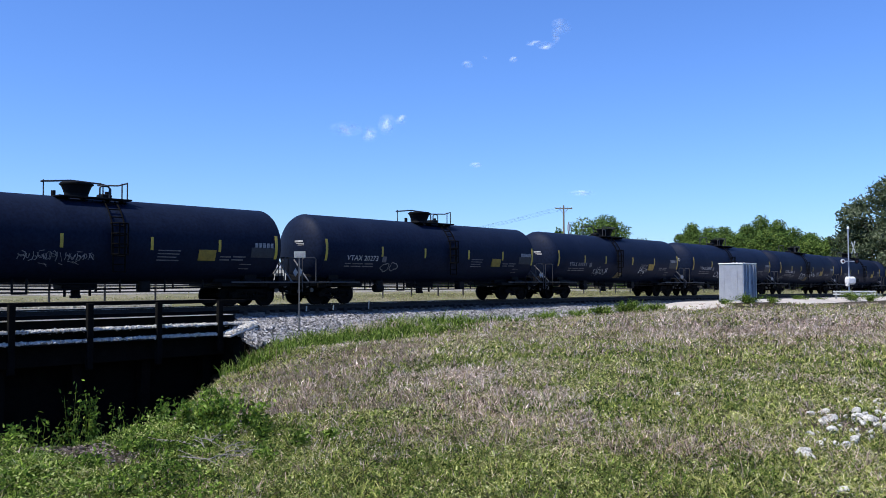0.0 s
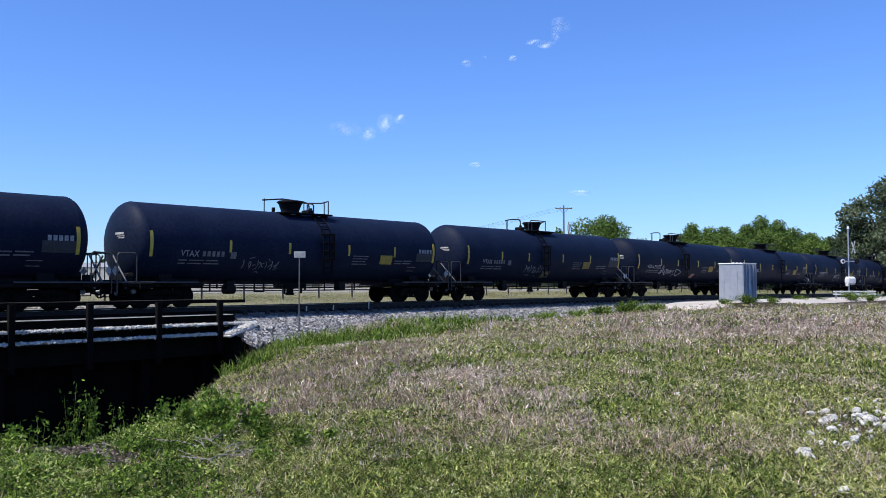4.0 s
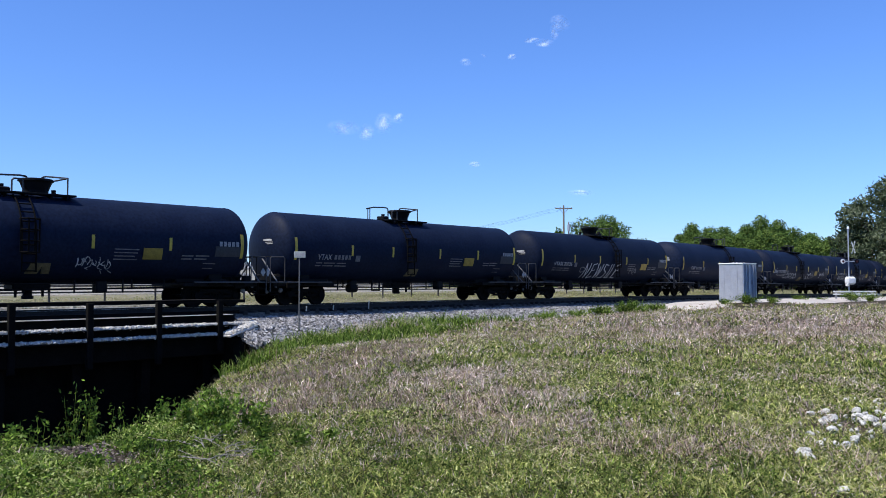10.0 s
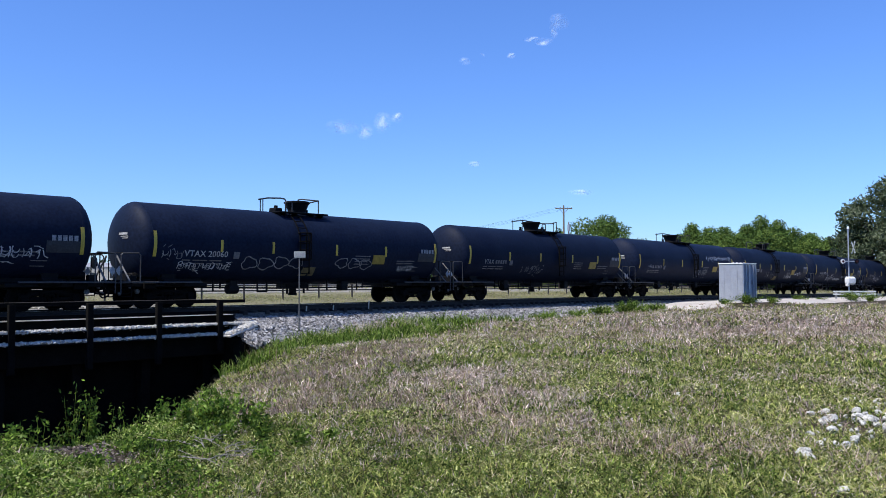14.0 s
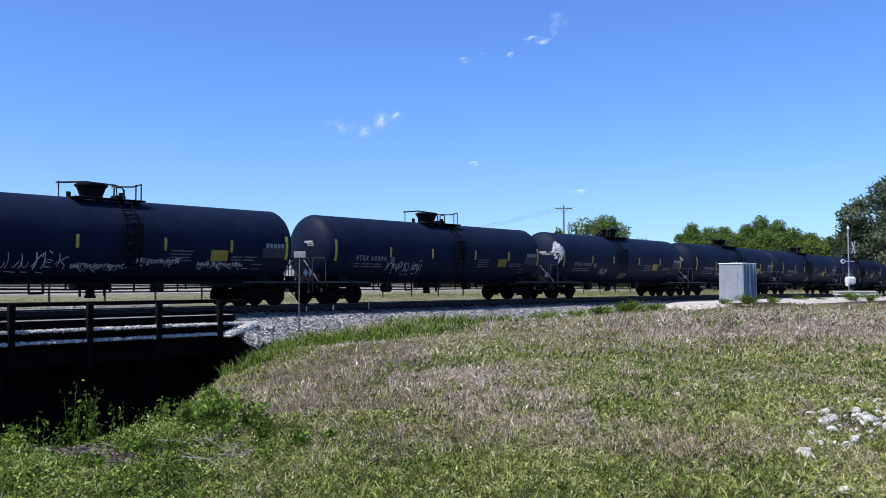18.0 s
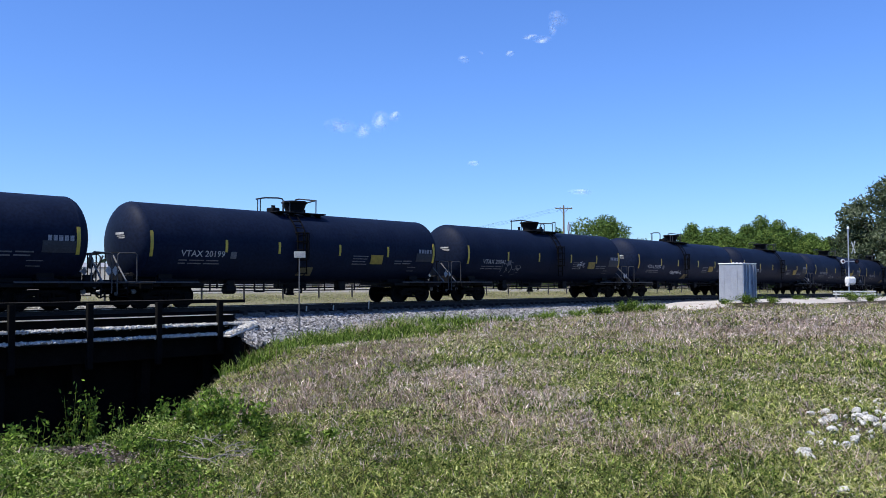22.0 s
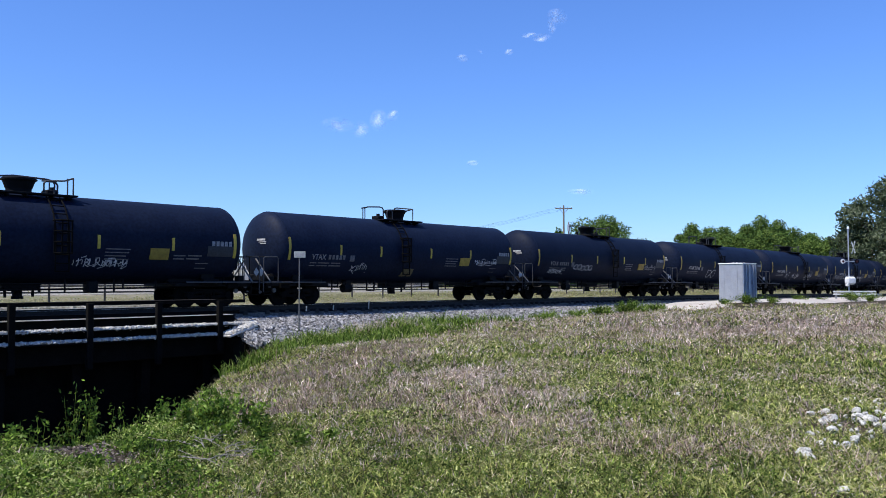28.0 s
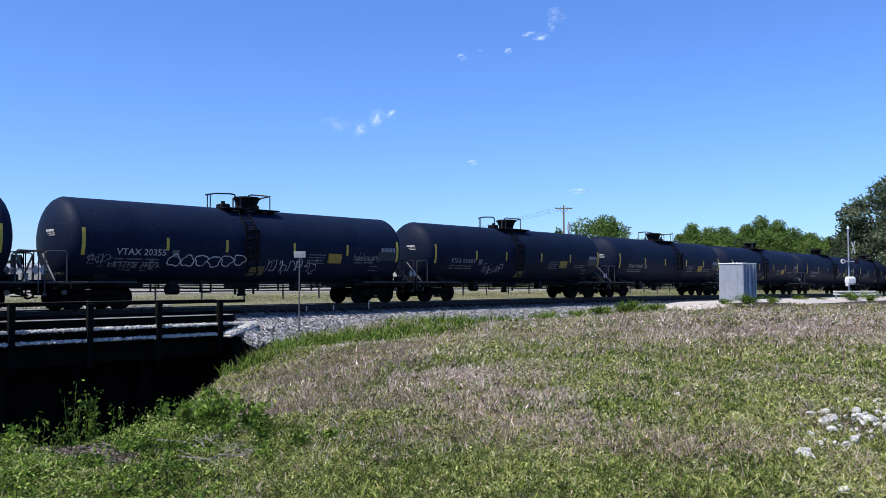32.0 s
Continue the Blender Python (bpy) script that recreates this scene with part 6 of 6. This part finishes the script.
for k, (x, y, h, w, n) in enumerate(((34.9, 72.0, 0.85, 3.0, 420), (36.2, 72.2, 0.6, 2.0, 300), (29.2, 70.0, 0.6, 2.2, 260), (31.4, 71.0, 0.45, 1.8, 220), (20.0, 55.7, 0.6, 2.4, 320), (21.6, 56.0, 0.45, 1.6, 220),
                                     (18.2, 55.2, 0.35, 1.6, 200), (10.6, 49.4, 0.7, 1.8, 300), (9.0, 48.6, 0.5, 1.6, 260), (13.0, 52.4, 0.4, 1.4, 200))):
    weed("weed_bush", "green bushy weed beside the gravel", x, y, h, w, 300 + k, n * 6, 0.042, M_BANK)

# pasture beyond the track
sp = np.concatenate([RNG.uniform(-60, 70, 130000), RNG.uniform(-90, 150, 70000)])
lp = -3.2 - np.concatenate([RNG.uniform(0, 18, 130000), RNG.uniform(10, 90, 70000)])
c, n_ = math.cos(TH0), math.sin(TH0)
xp, yp = sp * c + lp * n_, Y0 + sp * n_ - lp * c
mix = RNG.random(len(xp)) < 0.86
leaflets("pasture_straw", xp[mix], yp[mix], RNG.uniform(0.02, 0.2, mix.sum()), 0.0006 * np.hypot(xp, yp)[mix], M_PAST, "dry yellow pasture grass beyond the track", 1.2)
mix = ~mix
leaflets("pasture_grass", xp[mix], yp[mix], RNG.uniform(0.02, 0.2, mix.sum()), 0.0006 * np.hypot(xp, yp)[mix], M_GRASS, "green pasture grass beyond the track", 1.2)

# purplish seed stalks above the bank
xs, ys = RNG.uniform(-4.6, -0.2, 26000), RNG.uniform(10.5, 22, 26000)
cl = np.array([noise.noise(Vector((a * 0.8, b * 0.5, 12))) for a, b in zip(xs, ys)])
k = keep_field(xs, ys) & (to_track(xs, ys)[1] > 7.5) & (cl + RNG.normal(0, 0.3, 26000) > 0.12 + 0.13 * np.maximum(xs + 1.6, 0))
blades("seed_stalks", xs[k], ys[k], RNG.uniform(0.1, 0.24, k.sum()), RNG.uniform(0.008, 0.018, k.sum()), RNG.uniform(0.2, 1.0, k.sum()), M_STALK, "purplish brown seed stalks above the creek bank")

# dry twigs and a branch on the bank
for k, (x, y, l, a) in enumerate(((-2.0, 7.9, 0.7, 130), (-1.85, 7.4, 0.7, 100), (-2.1, 7.7, 0.6, 110), (-1.95, 7.3, 0.55, 60), (-2.15, 8.0, 0.5, 95), (-1.8, 7.1, 0.5, 140), (-2.05, 7.2, 0.45, 35), (-1.75, 7.6, 0.5, 115), (-4.9, 10.9, 1.3, 20), (-4.3, 11.5, 0.8, 30), (-2.2, 7.9, 0.6, 150), (-3.0, 14.2, 0.8, 100))):
    bm = bmesh.new()
    r = random.Random(k)
    pipe(bm, [(0, 0, 0.03), (l * 0.4, 0.05, 0.09), (l, r.uniform(-0.1, 0.1), 0.06)], 0.0035 if k < 8 else 0.01, 6)
    for _ in range(3):
        f = r.uniform(0.2, 0.8) * l
        pipe(bm, [(f, 0.03, 0.07), (f + 0.18, r.uniform(-0.2, 0.2), r.uniform(0.04, 0.14))], 0.0025, 5)
    ob = new("dry_branch", finish(bm, "dry_branch", M_TWIG))
    ob.matrix_basis = Matrix.Translation((x, y, ground_at(x, y))) @ Matrix.Rotation(radians(a), 4, "Z")
    tagged(ob, "bleached dry branch lying in the grass", "branch", "dry branches")

# pale rocks in the grass and ballast stones


def rock_mesh(seed, sub=2):
    r = random.Random(seed)
    bm = bmesh.new()
    bmesh.ops.create_icosphere(bm, subdivisions=sub, radius=1.0)
    off = Vector((seed * 3.1, seed * 1.7, 0))
    for v in bm.verts:
        n = noise.noise(v.co * 1.3 + off) * 0.7 + noise.noise(v.co * 3.1 + off) * 0.3
        v.co = v.co * (1 + n)
        v.co.z *= 0.8
    return finish(bm, "rock", M_ROCK)


ROCKS = [rock_mesh(k) for k in range(6)]
rnd = random.Random(9)
for cx, cy, rx, ry, n, big in ((4.6, 9.2, 0.6, 0.85, 52, 0.8), (3.95, 8.5, 0.35, 0.4, 10, 0.75), (3.28, 7.5, 0.16, 0.14, 6, 0.85), (3.6, 8.0, 0.16, 0.2, 4, 0.8), (2.9, 6.22, 0.06, 0.04, 2, 0.6), (5.3, 10.6, 0.4, 0.5, 12, 0.8), (3.15, 11.4, 0.05, 0.05, 1, 0.8)):
    for _ in range(n):
        a, m = rnd.uniform(0, 6.28), math.sqrt(rnd.random())
        x, y = cx + rx * m * math.cos(a), cy + ry * m * math.sin(a)
        sz = rnd.choice((0.026, 0.034, 0.042, 0.052, 0.064)) * rnd.uniform(0.8, 1.1) * big
        ob = new("rock", rnd.choice(ROCKS))
        ob.matrix_basis = Matrix.Translation((x, y, ground_at(x, y) + sz * 0.45 + 0.022)) @ Euler((rnd.uniform(-0.5, 0.5), rnd.uniform(-0.5, 0.5), rnd.uniform(0, 6))).to_matrix().to_4x4() @ Matrix.Diagonal((sz * rnd.uniform(0.8, 1.4), sz, sz, 1))
        tagged(ob, "white limestone rock lying in the field grass", "rock", "white rocks in the grass")
ob = new("concrete_chunk", ROCKS[2])
ob.matrix_basis = Matrix.Translation((-3.95, 12.2, ground_at(-3.95, 12.2) + 0.12)) @ Matrix.Diagonal((0.14, 0.09, 0.09, 1))
tagged(ob, "pale chunk of broken concrete on the bank", "rock")


def stones(name, pts, size, label, material=None):
    """Loose crushed stone: each an uneven block of eight corners."""
    n = len(pts)
    c = np.array([[-1, -1, -1], [1, -1, -1], [1, 1, -1], [-1, 1, -1], [-1, -1, 1], [1, -1, 1], [1, 1, 1], [-1, 1, 1]], float)
    r = np.random.default_rng(n)
    q = r.normal(size=(n, 4))
    q /= np.linalg.norm(q, axis=1)[:, None]
    w, a, b, d = q.T
    rot = np.stack([np.stack([1 - 2 * (b * b + d * d), 2 * (a * b - d * w), 2 * (a * d + b * w)], -1), np.stack([2 * (a * b + d * w), 1 - 2 * (a * a + d * d), 2 * (b * d - a * w)], -1),
                    np.stack([2 * (a * d - b * w), 2 * (b * d + a * w), 1 - 2 * (a * a + b * b)], -1)], 1)
    v = c[None] * (0.45 + 0.55 * r.random((n, 8, 1))) * (size * (0.55 + 0.9 * r.random((n, 1, 1)))) * (0.7 + 0.6 * r.random((n, 1, 3)))
    v = np.einsum("nij,nkj->nki", rot, v) + np.asarray(pts)[:, None]
    fc = np.array([[0, 3, 2, 1], [4, 5, 6, 7], [0, 1, 5, 4], [1, 2, 6, 5], [2, 3, 7, 6], [3, 0, 4, 7]])
    f = (np.arange(n)[:, None, None] * 8 + fc).reshape(-1, 4)
    tagged(new(name, from_arrays(name, v.reshape(-1, 3), f, material or M_STONE)), label, "gravel", kind="stuff")


n = 26000
s = np.concatenate([RNG.uniform(-15, 10, n), RNG.uniform(10, 45, n // 2)])
lat = RNG.uniform(1.4, 4.3, len(s))
up = np.interp(lat, [b[0] for b in BED[3:]], [b[1] for b in BED[3:]])
pts = np.array([tuple(track(a, b, c + 0.02)) for a, b, c in zip(s, lat, up)])
gz = ground_z(pts[:, 0], pts[:, 1])
pts[:, 2] = np.maximum(pts[:, 2], gz)
stones("ballast_stones", pts, 0.055, "loose grey crushed stone on the ballast slope")
s = RNG.uniform(-34, -14.4, 9000)
row = RNG.random(9000)
lat = np.where(row < 0.6, RNG.uniform(2.7, 2.95, 9000), RNG.uniform(2.76, 2.99, 9000))
up = np.where(row < 0.6, -0.60 + 0.035 * RNG.random(9000), -0.965 + 0.03 * RNG.random(9000))
pts = np.array([tuple(track(a, b, c)) for a, b, c in zip(s, lat, up)])
stones("ledge_gravel", pts, 0.04, "pale sunlit gravel on the bridge ledges", M_PALEG)

s = RNG.uniform(-34, -14.6, 3600)
lat = RNG.uniform(-3.05, -2.5, 3600)
up = -0.01 + 0.06 * RNG.random(3600)
pts = np.array([tuple(track(a, b, c)) for a, b, c in zip(s, lat, up)])
stones("ledge_gravel", pts, 0.034, "pale sunlit gravel on the far bridge ledge", M_PALEG)
s = RNG.uniform(-15.1, -14.0, 2600)
lat = RNG.uniform(2.0, 4.6, 2600)
up = np.interp(lat, [b[0] for b in BED[3:]], [b[1] for b in BED[3:]]) + 0.03 - 0.25 * sstep(-14.6, -15.1, s) * RNG.random(2600)
pts = np.array([tuple(track(a, b, c)) for a, b, c in zip(s, lat, up)])
stones("spilled_ballast", pts, 0.06, "crushed stone spilling over the end of the bridge wall")

s = RNG.uniform(-15.6, -14.4, 420)
pts = np.array([tuple(track(a, b, -0.78 + 0.306 * (a + 15.03) + 0.02)) for a, b in zip(s, RNG.uniform(2.92, 3.48, 420))])
stones("apron_stones", pts, 0.05, "pale crushed stone lying on the sloping slab", M_PALEG)

# ---- clouds ----


def cloud_mat():
    m = bpy.data.materials.new("thin_cloud")
    m.use_nodes = True
    nt = m.node_tree
    n, ln = nt.nodes, nt.links
    n.remove(n["Principled BSDF"])
    tc, no = n.new("ShaderNodeTexCoord"), n.new("ShaderNodeTexNoise")
    no.inputs["Scale"].default_value, no.inputs["Detail"].default_value, no.inputs["Roughness"].default_value = 0.05, 6, 0.7
    info = n.new("ShaderNodeObjectInfo")
    add = n.new("ShaderNodeVectorMath")
    add.operation = "MULTIPLY_ADD"
    add.inputs[1].default_value = (900, 900, 900)
    ln.new(info.outputs["Random"], add.inputs[0])
    ln.new(tc.outputs["Object"], add.inputs[2])
    ln.new(add.outputs[0], no.inputs["Vector"])
    ve = n.new("ShaderNodeVectorMath")
    ve.operation = "MULTIPLY_ADD"
    ve.inputs[1].default_value, ve.inputs[2].default_value = (1, 0, 1), (-0.5, 0, -0.5)
    ln.new(tc.outputs["Generated"], ve.inputs[0])
    le = n.new("ShaderNodeVectorMath")
    le.operation = "LENGTH"
    ln.new(ve.outputs[0], le.inputs[0])
    fall = n.new("ShaderNodeMapRange")
    fall.inputs[1].default_value, fall.inputs[2].default_value, fall.inputs[3].default_value, fall.inputs[4].default_value = 0.0, 0.45, 0.75, 0.0
    ln.new(le.outputs["Value"], fall.inputs[0])
    th = n.new("ShaderNodeMapRange")
    th.inputs[1].default_value, th.inputs[2].default_value = 0.36, 0.72
    ln.new(no.outputs[0], th.inputs[0])
    mu = n.new("ShaderNodeMath")
    mu.operation = "MULTIPLY"
    ln.new(fall.outputs[0], mu.inputs[0])
    ln.new(th.outputs[0], mu.inputs[1])
    di, tr, sh, mix, add2 = (n.new("ShaderNode" + q) for q in ("BsdfDiffuse", "BsdfTranslucent", "BsdfTransparent", "MixShader", "AddShader"))
    for q in (di, tr):
        q.inputs[0].default_value = (0.75, 0.77, 0.8, 1)
    ln.new(di.outputs[0], add2.inputs[0])
    ln.new(tr.outputs[0], add2.inputs[1])
    ln.new(mu.outputs[0], mix.inputs[0])
    ln.new(sh.outputs[0], mix.inputs[1])
    ln.new(add2.outputs[0], mix.inputs[2])
    ln.new(mix.outputs[0], n["Material Output"].inputs[0])
    return m


M_CLOUD = cloud_mat()
CLOUD_D = 2400.0
CLOUDS = []


def sky_point(px, py):
    tilt = radians(2.198)
    u, v = (px - 784) / 1507, (441 - py) / 1507
    return Vector(EYE) + Vector((u, math.cos(tilt) - v * math.sin(tilt), math.sin(tilt) + v * math.cos(tilt))) * CLOUD_D


for k, (px, py, w, h, dx, dy) in enumerate(((994, 46, 44, 36, -8, -20), (984, 62, 20, 34, -8, -20), (966, 80, 40, 18, -9, -16), (944, 76, 30, 12, -9, -16), (909, 105, 18, 13, -9, -15), (828, 114, 26, 17, -10, -13), (858, 103, 12, 8, -10, -13),
                                            (612, 228, 66, 32, -17, -9), (652, 236, 38, 36, -17, -9), (684, 220, 40, 46, -17, -9), (710, 212, 26, 24, -17, -9), (842, 292, 26, 12, -6, -4), (1032, 342, 60, 13, -3, -3))):
    v, f, n = [], [], 12
    r = random.Random(k)
    sx, sz = w / 1507 * CLOUD_D / 2, h / 1507 * CLOUD_D / 2
    for i in range(n + 1):
        for j in range(n + 1):
            a, b = i / n * 2 - 1, j / n * 2 - 1
            v.append((a * sx, 12 * math.sin(a * 2.1 + k) * math.cos(b * 1.7) + sz * 0.3 * (a * a + b * b), b * sz))
    for i in range(n):
        for j in range(n):
            f.append((i * (n + 1) + j, (i + 1) * (n + 1) + j, (i + 1) * (n + 1) + j + 1, i * (n + 1) + j + 1))
    ob = new("cloud", from_arrays("cloud", v, np.array(f), M_CLOUD, True))
    ob.visible_shadow = False
    tagged(ob, "thin white wisp of cloud in the blue sky", "cloud", "wisps of cloud")
    CLOUDS.append((ob, (px, py), (px + dx, py + dy)))

# ---- what moves ----
# metres that the train has run since the start
RUN = [(0, 0), (1, 20.68), (2, 40.4), (3, 60.2), (3.5, 70.7), (5.5, 110.15), (6, 120.45), (7, 140.22), (8, 160.08), (9, 180.86), (10, 200.79), (11, 220.75), (12, 239.75), (13, 259.7), (14, 279.75), (14.5, 290.15), (16.5, 330.8),
       (17, 341.46), (18, 361.45), (19, 381.53), (20, 402.59), (21, 422.68), (22, 442.79), (23, 462.88), (24, 482.8), (25, 502.85), (25.5, 513.5), (27.5, 552.8), (28, 563.13), (29, 583.25), (30, 603.39), (31, 624.53), (32, 644.46)]
S_FIRST = -19.83


def car_s(i, t):
    return S_FIRST + CAR_L * i - float(np.interp(t, [r[0] for r in RUN], [r[1] for r in RUN]))


def motions():
    for k, car in enumerate(CARS):
        rows = []
        for t, _ in RUN:
            s = car_s(k - 1, t)
            a, b = track(s - BOGIE), track(s + BOGIE)
            d = b - a
            m = Matrix.Translation((a + b) / 2) @ Euler((0, -math.atan2(d.z, d.xy.length), math.atan2(d.y, d.x))).to_matrix().to_4x4()
            rows.append((t, m))
        walk(car, rows)
    for ob, a, b in CLOUDS:
        walk(ob, [(0.0, Matrix.Translation(sky_point(*a))), (32.0, Matrix.Translation(sky_point(*b)))])
    # the wheels roll: one turn to 2.87 m of way
    turning = {}
    for car in CARS:
        for ws in car.children:
            if not ws.name.startswith("wheelset"):
                continue
            key = round(ws.location.x, 2)
            if key not in turning:
                rows = []
                for n in range(0, 961):
                    t = n / 30
                    run = float(np.interp(t, [r[0] for r in RUN], [r[1] for r in RUN]))
                    rows.append((t, Matrix.Translation((key, 0, 0.457)) @ Matrix.Rotation(-run / 0.457 % (2 * math.pi), 4, "Y")))
                walk(ws, rows)
                turning[key] = ws
            else:
                src = turning[key].animation_data
                ws.rotation_mode = "QUATERNION"
                ws.animation_data_create()
                ws.animation_data.action = src.action
                ws.animation_data.action_slot = src.action_slot


motions()
